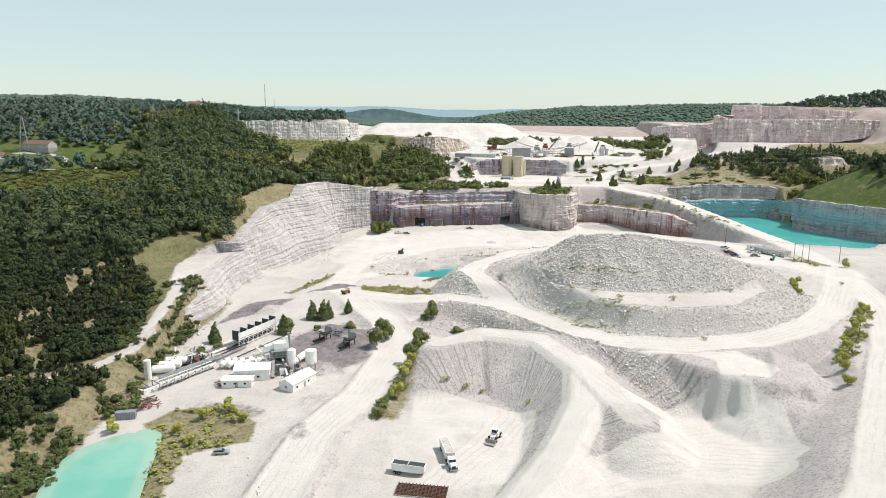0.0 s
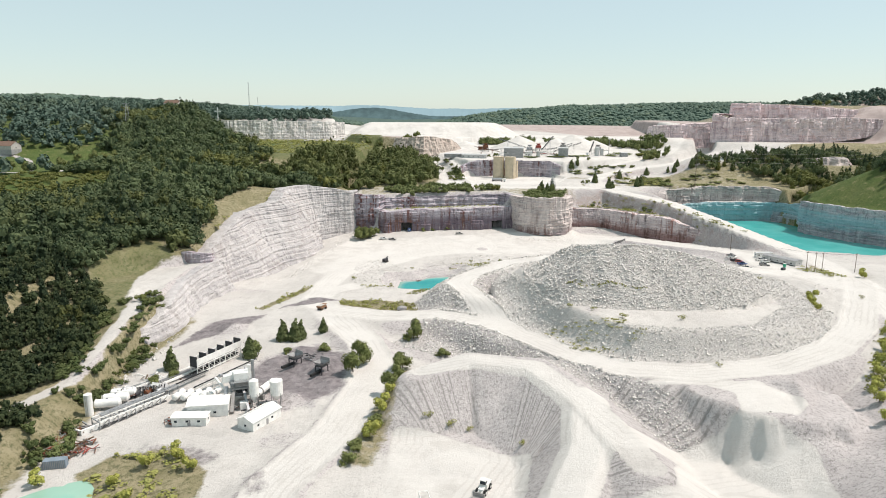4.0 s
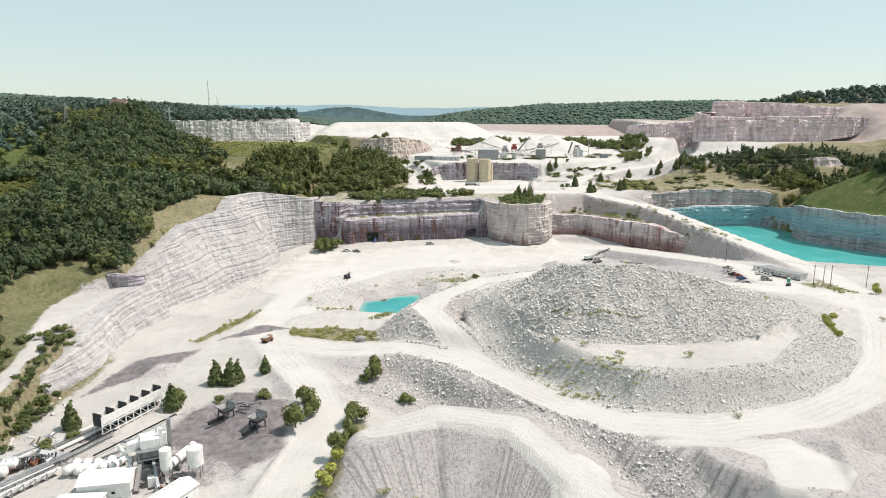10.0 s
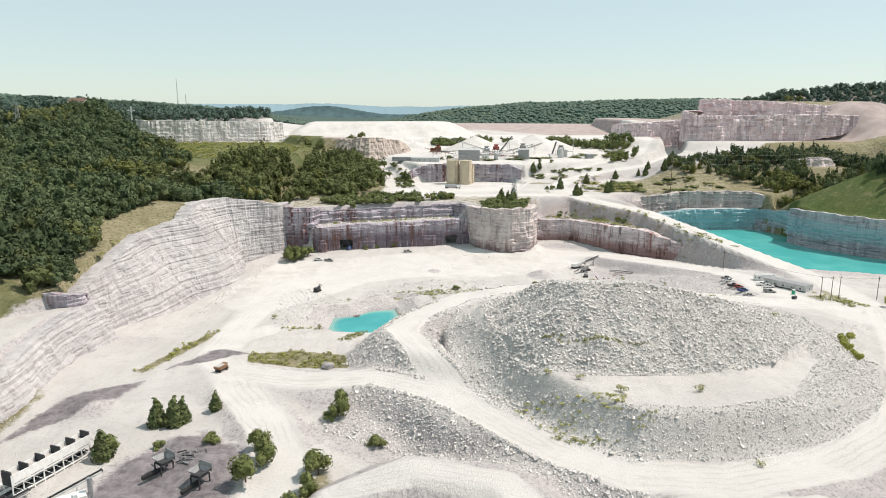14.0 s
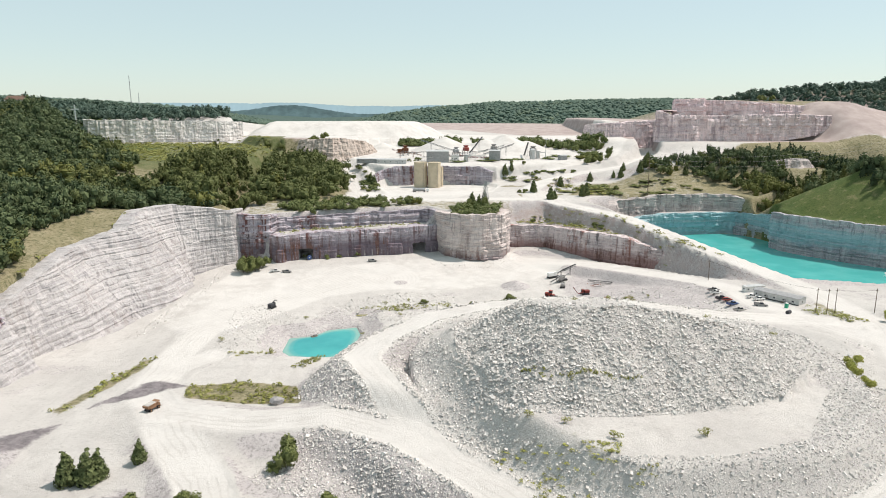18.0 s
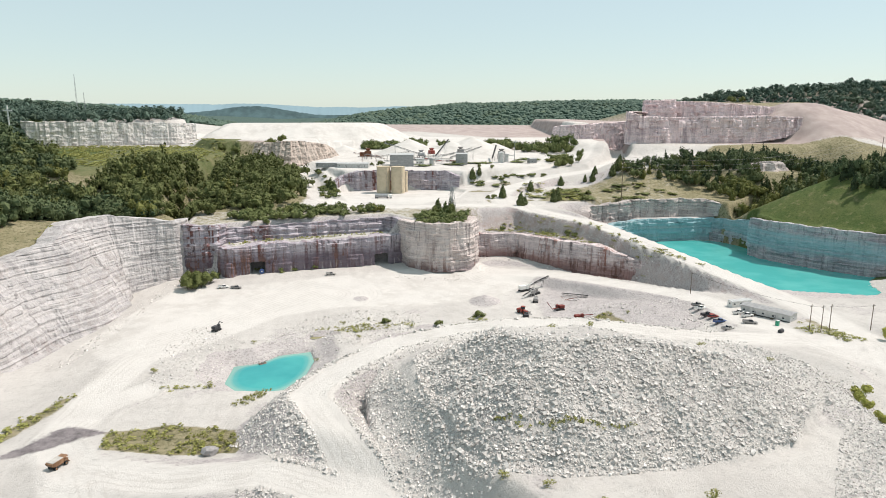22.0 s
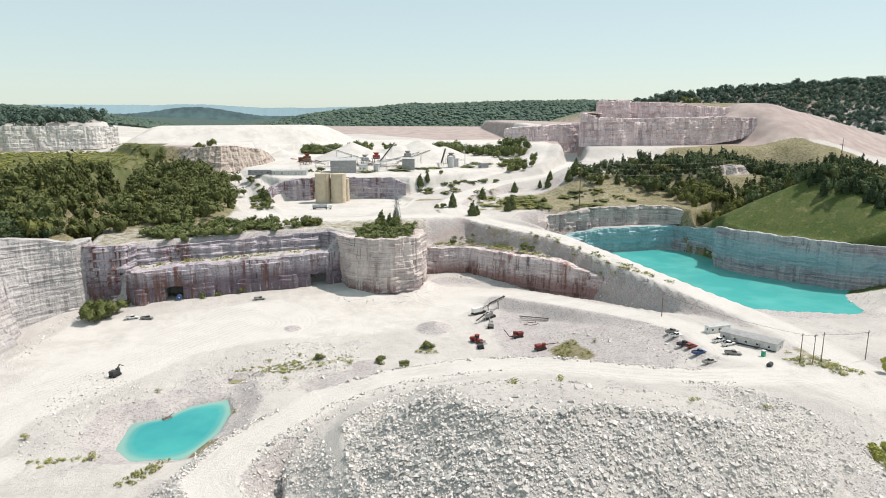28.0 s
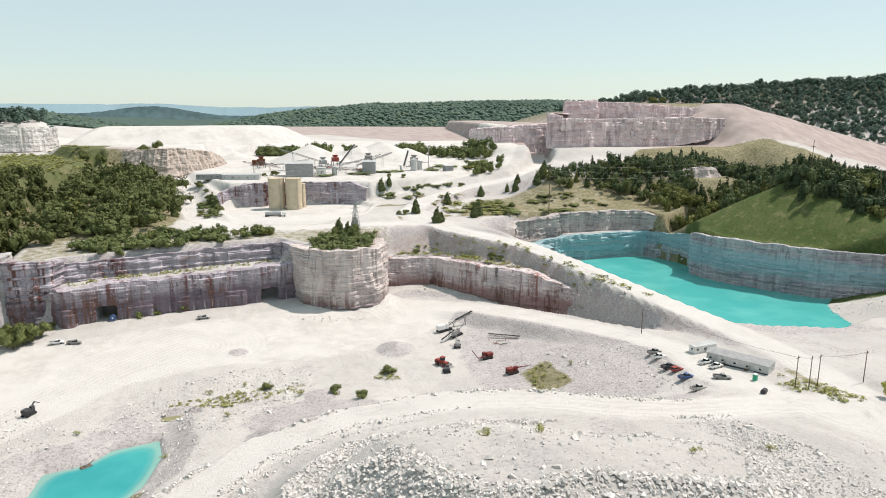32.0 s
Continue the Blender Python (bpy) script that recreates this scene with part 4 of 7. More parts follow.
    X, Y, Z = np.vstack([X, *[b[0] for b in back]]), np.vstack([Y, *[b[1] for b in back]]), np.vstack([Z, *[b[2] for b in back]])
    k = np.arange(X.size).reshape(X.shape)
    f = np.stack([k[:-1, :-1], k[:-1, 1:], k[1:, 1:], k[1:, :-1]], -1).reshape(-1, 4)
    corners = Z.ravel()[f]
    f = f[(corners.max(1) - corners.min(1) > 0.02) | (f.max(1) >= k[-2, 0])]
    for hx, half, up in holes:
        mid = (X.ravel()[f].mean(1), Z.ravel()[f].mean(1))
        f = f[~((np.abs(mid[0] - hx) < half) & (mid[1] < up))]
    return tagged(part(name, mesh_from(name, np.stack([X, Y, Z], -1).reshape(-1, 3), f), paint), label, "rock wall", kind="structure")


rock_wall("wall_west", [(-127, 387), (-125.5, 400), (-125.5, 417), (-124, 440), (-127, 474), (-120, 491), (-110, 504), (-109, 526), (-97, 546), (-79, 553.5), (-65, 556.5), (-61, 564), (-62, 576)],
          [-10, -10, -11, -12, -14, -14, -14, -14, -13, -11, -8, -4, -1], [14, 16.5, 20.5, 24.5, 28, 29, 32, 39, 38, 35.5, 32.5, 31.5, 31], CLIFF_PALE, "tall pale bedded limestone quarry face", lean=[0.25, 0.3, 0.35, 0.45, 0.65, 0.75, 0.75, 0.7, 0.68, 0.64, 0.5, 0.35, 0.2, 0.05, 0.03], seed=3, bench=2.6, flute=0.3, ledge=0.55, step=0.8, even=50, cap=8, columns=0.35, blocks=0.45)
# dark stained stone here stands in for the shade on the block's faces
rock_wall("wall_west_block", [(-136, 396), (-135, 388), (-128, 385), (-122, 390), (-122, 398)], [4] * 5, [17, 19, 19, 18, 16], CLIFF_STAINED, "weathered rock block at the end of the bench, coloured dark for its shade", lean=0.02, seed=6, cap=4)
rock_wall("wall_west_low", [(-127, 290), (-119, 302), (-117.5, 324), (-122, 350), (-122, 376), (-119, 396)], [-4, -4, -4, -5, -6, -7], [3.5, 5.5, 9.5, 12, 12.5, 13], CLIFF_PALE, "low pale rock face below the track", lean=0.5, seed=5, bench=2.4, flute=0.3, even=12, cap=6, ledge=0.6, columns=0.4, blocks=0.6)
rock_wall("wall_north_block", [(-63, 566), (-62, 561), (-42, 559), (-39, 572)], [-2, -2, -1, 14], [30, 30, 29, 28], CLIFF_STAINED, "square corner block of grey bedded limestone", lean=0.03, seed=8, cap=6)
rock_wall("wall_north", [(-42, 558), (-36, 553), (-22, 558), (52, 569), (67, 573)], [-2, -2, -1, 0, 0], [16.5, 16.5, 17, 18, 18.5], CLIFF_STAINED, "long grey limestone wall with rust-red seepage stains", lean=0.02, ledge=0.9, blocks=0.5, seed=11, cap=14, step=0.9, holes=[(px, 4.3, 7.2) for px, py in PORTALS])
rock_wall("wall_north_upper", [(-40, 571), (20, 584), (58, 589), (69, 576)], [15, 16, 17, 17], [25, 26, 27, 27], CLIFF_STAINED, "low upper limestone step above the long wall", lean=0.1, seed=13)
rock_wall("wall_pillar", [(66, 590), (67, 575), (72, 561), (82, 552), (94, 549), (106, 553), (113, 565), (116, 580), (114, 592)], [-1] * 9, [27, 27, 27.5, 28, 28, 28, 27.5, 27, 26], CLIFF_WARM, "rounded limestone buttress with a bushy top", lean=0.06, ledge=0.8, seed=17, cap=12)
rock_wall("wall_north_east", [(113, 582), (123, 580), (145, 578), (158, 555.5), (168, 542.5), (178, 530.5), (194, 516.5), (208, 498), (217, 481)], [-6] * 9, [15.5, 15.5, 15.5, 16, 16, 15.5, 11.5, 9, 8], CLIFF_RED, "low reddish stained limestone wall under the haul ramp", lean=0.12, seed=19, ledge=0.9, cap=10)
rock_wall("wall_lake_far", [(213, 570), (213, 590), (243, 604), (262, 603), (282, 604), (300, 603)], [-3] * 6, [18] * 6, CLIFF_TEAL, "lake wall of wet turquoise-tinted limestone", lean=0.03, seed=23, ledge=1.1)
rock_wall("wall_lake_bench", [(198, 590), (203, 601), (240, 613), (280, 615), (298, 612), (304, 600)], [17, 17, 17, 17, 17, 20], [27, 29, 31, 31.5, 31, 28], CLIFF_BENCH, "upper limestone bench behind the lake", lean=0.06, seed=29)
rock_wall("wall_lake_east", [(297, 606), (304, 586), (307, 566), (294, 550), (297, 531), (308, 512), (323, 488), (352, 464), (400, 405), (430, 372)], [-3] * 10, [18, 19, 22, 26, 27, 27, 27, 27, 27, 27], CLIFF_LAKE, "long bedded limestone lake wall under a green slope", lean=0.02, seed=31, ledge=1.1)
rock_wall("wall_silo_pad", [(26, 690), (35, 702), (46, 704), (84, 706), (117, 701), (128, 692)], [30, 30, 30, 30, 30, 30], [36, 44, 46.5, 46.5, 46, 42], CLIFF_STAINED, "grey limestone wall behind the silo yard", lean=0.03, seed=37, ledge=1.0)
rock_wall("wall_far_cliff", [(-272, 884), (-264, 884), (-200, 902), (-136, 924), (-120, 942)], [58, 59, 59, 59, 60], [84, 83, 82, 81, 80], CLIFF_FAR, "distant pale limestone cliff under woods", lean=0.05, seed=41, step=1.6, cap=16, flute=0.7, ledge=0.6, columns=0.4)
rock_wall("wall_mesa_low", [(352, 860), (326, 809), (338, 801), (378, 804), (420, 798), (470, 800), (520, 806)], [64, 61, 60, 60, 60, 63, 70], [92, 94, 89, 88, 89, 90, 88], CLIFF_PINK, "lower pink limestone wall of the high quarry terrace", flute=0.5, ledge=0.7, lean=0.05, seed=43, step=1.6, blocks=1.4, cap=18, columns=1.8)
rock_wall("wall_mesa_wing", [(290, 930), (276, 873), (312, 868), (354, 866), (372, 846)], [52] * 5, [75, 78, 80.5, 83, 84], CLIFF_PINK, "low pink quarry wall running out from the terrace", flute=0.4, ledge=0.6, lean=0.15, seed=45, step=1.8, cap=18)
rock_wall("wall_mesa_top", [(392, 905), (360, 843), (392, 840), (395, 853), (404, 846), (450, 842), (512, 840)], [84, 85, 85, 85, 85, 86, 88], [104, 105.5, 106, 105, 105, 103, 99], CLIFF_PINK, "upper pink limestone wall of the high quarry terrace", flute=0.5, ledge=0.7, lean=0.05, seed=47, step=1.6, blocks=1.2, cap=24, columns=1.8)
rock_wall("wall_scar", [(352, 668), (362, 655), (376, 651), (390, 655), (398, 668)], [24, 20, 20, 20, 26], [46, 53, 55, 54, 48], CLIFF_BENCH, "pale rocky scar among the trees above the lake", lean=0.7, seed=53, blocks=2.5, ledge=0.6, flute=1.2, even=8)
rock_wall("wall_soil_cut", [(-42, 806), (-30, 794), (-10, 786), (8, 794), (20, 806), (28, 824)], [50, 44, 40, 40, 42, 46], [65, 66, 67, 66, 63, 58], CLIFF_SOIL, "eroded brown earth bank under the white stockpile", lean=0.5, seed=59, blocks=1.8, ledge=0.4, cap=14, flute=1.4, even=10, columns=0.5)

# ---- plants and loose stones ----
def unit_ball(level):
    bm = bmesh.new()
    bmesh.ops.create_icosphere(bm, subdivisions=level, radius=1)
    v = np.array([p.co[:] for p in bm.verts])
    f = np.array([[p.index for p in q.verts] for q in bm.faces])
    bm.free()
    return v, f


BALL1, BALL2 = unit_ball(1), unit_ball(2)


def crown_shape(rng, tufts, size, lobes=7, conic=False, core=True):
    """A crown of unit height: lobes of small folded leaf tufts over a dark inner core. Returns corners and triangles."""
    c = rng.normal(size=(lobes, 3)) * (0.26, 0.26, 0.15) + (0, 0, 0.56)
    r = rng.uniform(0.2, 0.34, lobes)
    if conic:
        t = np.linspace(0.12, 0.9, lobes)
        c = np.stack([rng.normal(size=lobes) * 0.04, rng.normal(size=lobes) * 0.04, t], 1)
        r = 0.30 * (1.05 - t)
    V, F = [], []
    if core:
        for k in range(lobes):
            v, f = BALL1
            F.append(f + sum(len(q) for q in V))
            V.append(v * r[k] * 0.8 * (1 + 0.25 * rng.normal(size=(len(v), 1))) * (1, 1, 0.9) + c[k])
    which = rng.choice(lobes, tufts, p=r ** 2 / (r ** 2).sum())
    d = rng.normal(size=(tufts, 3))
    d[:, 2] += 0.35
    d /= np.linalg.norm(d, axis=1)[:, None]
    p = c[which] + d * r[which][:, None] * rng.uniform(0.82, 1.12, (tufts, 1))
    a = np.cross(d, rng.normal(size=(tufts, 3)))
    a /= np.linalg.norm(a, axis=1)[:, None]
    b = np.cross(d, a) + d * rng.uniform(-0.7, 0.7, (tufts, 1))
    s = size * rng.uniform(0.6, 1.3, (tufts, 1))
    q = np.stack([p - a * s - b * s * 0.7, p + a * s * 0.9 - b * s * 0.5 + d * s * 0.4, p + a * s * 0.4 + b * s, p - a * s * 0.8 + b * s * 0.6 + d * s * 0.3], 1).reshape(-1, 3)
    n = sum(len(v) for v in V)
    k = n + 4 * np.arange(tufts)[:, None]
    F += [k + [0, 1, 2], k + [0, 2, 3]]
    return np.vstack(V + [q]), np.vstack(F)


def planted(name, shapes, places, paint, label, category, tints=None, seed=5):
    """Many alike plants as one mesh. places: rows of x, y, z, width, height."""
    rng = np.random.default_rng(seed)
    V, F, T, n = [], [], [], 0
    pick = rng.integers(0, len(shapes), len(places))
    for k, (v, f) in enumerate(shapes):
        P = places[pick == k]
        if not len(P):
            continue
        a = rng.uniform(0, 6.283, len(P))
        co, si = np.cos(a)[:, None], np.sin(a)[:, None]
        x = (v[:, 0] * co - v[:, 1] * si) * P[:, 3:4] + P[:, 0:1]
        y = (v[:, 0] * si + v[:, 1] * co) * P[:, 3:4] + P[:, 1:2]
        z = v[:, 2] * P[:, 4:5] + P[:, 2:3]
        V.append(np.stack([x, y, z], -1).reshape(-1, 3))
        F.append((f[None] + (n + len(v) * np.arange(len(P)))[:, None, None]).reshape(-1, 3))
        n += len(v) * len(P)
        t = rng.uniform(0, 1, len(P))
        yellow = np.clip(0.5 + 1.6 * rough(P[:, 0], P[:, 1], 60, 77, 2) + 0.5 * rng.normal(size=len(P)) - 0.85, 0, 1)
        # darker leaves low on the western hill, plus broad noise patches
        dark_share = np.clip(0.9 * smooth(480, 400, P[:, 1]) * (P[:, 0] < -110) + 0.7 * rough(P[:, 0], P[:, 1], 90, 78, 2) - 0.1, 0, 1)
        yellow = np.maximum(yellow, 0.75 * (inside(P[:, 0], P[:, 1], MEADOW) > 0))
        yellow = np.maximum(yellow, 0.5 * (inside(P[:, 0], P[:, 1], PATCH) > 0))
        # yellow cut to a fifth beyond 800 m
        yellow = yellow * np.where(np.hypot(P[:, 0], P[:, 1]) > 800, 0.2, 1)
        T.append(np.repeat(np.stack([t, yellow, dark_share, 0 * t + 1], 1), len(v), 0))
    me = mesh_from(name, np.vstack(V), np.vstack(F))
    col = me.color_attributes.new("tint", "FLOAT_COLOR", "POINT")
    col.data.foreach_set("color", np.vstack(T).astype(np.float32).ravel())
    return tagged(part(name, me, paint), label, category, kind="stuff")


def scatter(x0, x1, y0, y1, gap, keep, seed):
    rng = np.random.default_rng(seed)
    X, Y = np.meshgrid(np.arange(x0, x1, gap), np.arange(y0, y1, gap))
    X = (X + rng.uniform(-0.48, 0.48, X.shape) * gap).ravel()
    Y = (Y + rng.uniform(-0.48, 0.48, Y.shape) * gap).ravel()
    ok = keep(X, Y, rng)
    return X[ok], Y[ok], rng


EAST_WOOD = [(258, 692), (262, 668), (300, 658), (324, 640), (320, 616), (310, 600), (316, 588), (340, 574), (350, 556), (344, 531), (349, 507), (360, 482), (385, 452), (420, 400), (470, 380), (1500, 380), (1500, 900), (1000, 830), (760, 740), (600, 712), (470, 718), (400, 708), (330, 708)]
SLOPE = [(500, 742), (690, 752), (790, 850), (770, 940), (600, 1050), (500, 830)]
PATCH = [(-130, 590), (-72, 586), (-30, 606), (-6, 622), (6, 655), (4, 700), (-6, 745), (-28, 776), (-52, 772), (-84, 735), (-104, 690), (-130, 640)]


SCAR = [(360, 622), (390, 622), (398, 668), (358, 664)]
RIDGE_WOOD = [(600, 1110), (700, 1010), (775, 945), (796, 850), (900, 780), (1500, 600), (1500, 1500), (560, 1500)]


def wooded(x, y):
    w = inside(x, y, WEST_TOP)
    track = along(x, y, TRACK)[0]
    gap = np.interp(y, [180, 260, 300, 350, 372, 392, 440, 480, 530, 577], [3, 3, 0, 4, 14, 6, 9, 24, 26, 12])
    west = (w > gap) & (inside(x, y, LAWN) < 2) & (inside(x, y, MEADOW) < 0) & (y < 612 + 0.5 * (-x - 130)) & (track > 5)
    west |= (x < np.interp(y, [150, 205, 230, 250, 285, 312, 335], [-118, -150, -124, -127, -134, -139, -146])) & (y > 60) & (y < 335) & (track > 6) & (rough(x, y, 20, 88, 2) > -0.55)
    west |= (x < -262) & (y > 600) & (inside(x, y, LAWN) < 2)
    west |= inside(x, y, FAR_CLIFF) > 9
    west |= (x < -150) & (y > 640) & (inside(x, y, TERRACE) < -3) & (inside(x, y, FAR_CLIFF) < -1) & (y < 1000) & (x > -300)
    west |= (inside(x, y, WEST_FOOT) > 8) & (y < 228) & (track > 5) & (x < -118)
    west &= (inside(x, y, DRY_STRIP) < 1) & (inside(x, y, PALE_RAMP) < -1)
    return west | (inside(x, y, PATCH) > 0) | ((inside(x, y, EAST_WOOD) > 0) & (inside(x, y, SCAR) < 0))


rng = np.random.default_rng(3)
NEAR_TREES = [crown_shape(rng, 210, 0.06, 7) for _ in range(6)]
MID_TREES = [crown_shape(rng, 60, 0.075, 3) for _ in range(5)]
CONES = [crown_shape(rng, 130, 0.06, 6, True) for _ in range(4)]
FAR_TREES = []
for _ in range(5):
    v, f = BALL1
    FAR_TREES.append((v * (0.55, 0.55, 0.5) * (1 + 0.16 * rng.normal(size=(len(v), 1))) + (0, 0, 0.5), f))

SMALL_TREES = [crown_shape(rng, 150, 0.075, 7) for _ in range(6)]
TUFTS = [crown_shape(rng, 34, 0.13, 4, core=False) for _ in range(5)]
SMALL_CONES = [crown_shape(rng, 150, 0.065, 7, True) for _ in range(5)]


def stand(x, y, near):
    """Thinned woodland; the lower hillside has small trees with dry gaps."""
    low = (y < 345) | (x > -150) & (y < 380)
    return wooded(x, y) & (x > -0.72 * y - 40) & (low == near) & (rough(x, y, 15, 91, 2) > np.where(inside(x, y, PATCH) > 0, -0.3, -0.62 if near else -0.8))


for near in (True, False):
    X, Y, rng = scatter(-290, 20, 60, 780, 3.5 if near else 5.4, lambda x, y, r: stand(x, y, near) & (r.uniform(size=len(x)) < 0.92), 11)
    W = rng.uniform(3.0, 6.2, len(X)) if near else rng.uniform(5.5, 12, len(X)) * np.where(rng.uniform(size=len(X)) < 0.2, 0.6, 1)
    H = W * rng.uniform(0.95, 1.4, len(X))
    conic = (rng.uniform(size=len(X)) < (0.4 if near else 0.14)) | ((inside(X, Y, PATCH) > 0) & (rng.uniform(size=len(X)) < 0.25))
    P = np.stack([X, Y, land(X, Y) - 0.10 * H, W, H], 1)
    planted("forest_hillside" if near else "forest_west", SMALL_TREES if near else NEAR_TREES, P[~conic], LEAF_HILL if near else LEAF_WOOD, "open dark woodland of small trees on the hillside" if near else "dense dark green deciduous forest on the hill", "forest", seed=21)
    P[:, 4] *= 1.25
    P[:, 3] *= 1.15
    planted("forest_cedars", SMALL_CONES if near else CONES, P[conic], LEAF_CEDAR, "dark pointed cedars among the small hillside trees" if near else "dark pointed cedars among the deciduous forest", "forest", seed=22)

X, Y, rng = scatter(230, 620, 375, 800, 6.2, lambda x, y, r: (inside(x, y, EAST_WOOD) > 0) & (inside(x, y, SCAR) < 0) & (r.uniform(size=len(x)) < np.interp(x, [255, 360], [0.35, 0.9])), 12)
W = rng.uniform(6, 10, len(X))
H = W * rng.uniform(1.0, 1.4, len(X))
conic = rng.uniform(size=len(X)) < 0.45
P = np.stack([X, Y, land(X, Y) - 0.1 * H, W, H], 1)
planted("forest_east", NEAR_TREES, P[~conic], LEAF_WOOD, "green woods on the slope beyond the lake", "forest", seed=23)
P[:, 4] *= 1.2
planted("forest_east_cedars", CONES, P[conic], LEAF_CEDAR, "dark cedars on the slope beyond the lake", "forest", seed=24)

# middle and far forests use the haze-tinted leaf colour
X, Y, rng = scatter(-1000, 1500, 380, 1500, 11, lambda x, y, r: (x > -0.69 * y - 30) & (x < 1.2 * y - 180) & ~((x > -300) & (x < 20) & (y < 780)) & ~((x > 230) & (x < 620) & (y < 800)) & (((x < -150) & wooded(x, y)) | (inside(x, y, RIDGE_WOOD) > 0) | ((x > 560) & wooded(x, y)) | ((x > 796) & (y > 760) & (inside(x, y, MESA) < 6) & (inside(x, y, SLOPE) < 0))), 13)
W = rng.uniform(10, 16, len(X))
planted("forest_middle", MID_TREES, np.stack([X, Y, land(X, Y) - 1.5, W, W * rng.uniform(0.8, 1.1, len(X))], 1), LEAF_HAZED, "continuous forest on the rolling hills", "forest", seed=25)

X, Y, rng = scatter(-1700, 2300, 1000, 2150, 9, lambda x, y, r: (np.hypot(x, y) > 1350) & (np.hypot(x, y) < 2060) & (np.abs(x) < 0.9 * y + 100) & ~((x > -150) & (x < 1050) & (y < 1520)), 14)
W = rng.uniform(8, 14, len(X))
planted("forest_far", FAR_TREES, np.stack([X, Y, land(X, Y) - 4, W, W * rng.uniform(0.7, 0.95, len(X))], 1), LEAF_HAZED, "distant wooded hills along the horizon", "forest", seed=26)
# horizon ridges, with air haze painted in as colour
for radius, paint, base, swell, size, label in ((4600, RIDGE, 124, 22, 110, "far horizon ridge coloured with blue haze"), (3300, RIDGE_NEAR, 76, 16, 130, "wooded ridge coloured with haze before the far horizon")):
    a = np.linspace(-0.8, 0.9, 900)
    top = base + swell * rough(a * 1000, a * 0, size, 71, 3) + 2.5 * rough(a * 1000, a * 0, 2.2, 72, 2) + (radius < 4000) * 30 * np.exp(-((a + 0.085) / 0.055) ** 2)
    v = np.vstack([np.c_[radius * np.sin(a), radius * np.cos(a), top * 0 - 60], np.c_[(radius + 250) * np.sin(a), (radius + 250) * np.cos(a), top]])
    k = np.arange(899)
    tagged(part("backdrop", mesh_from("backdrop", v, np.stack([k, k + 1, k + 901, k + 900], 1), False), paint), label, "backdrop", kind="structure")

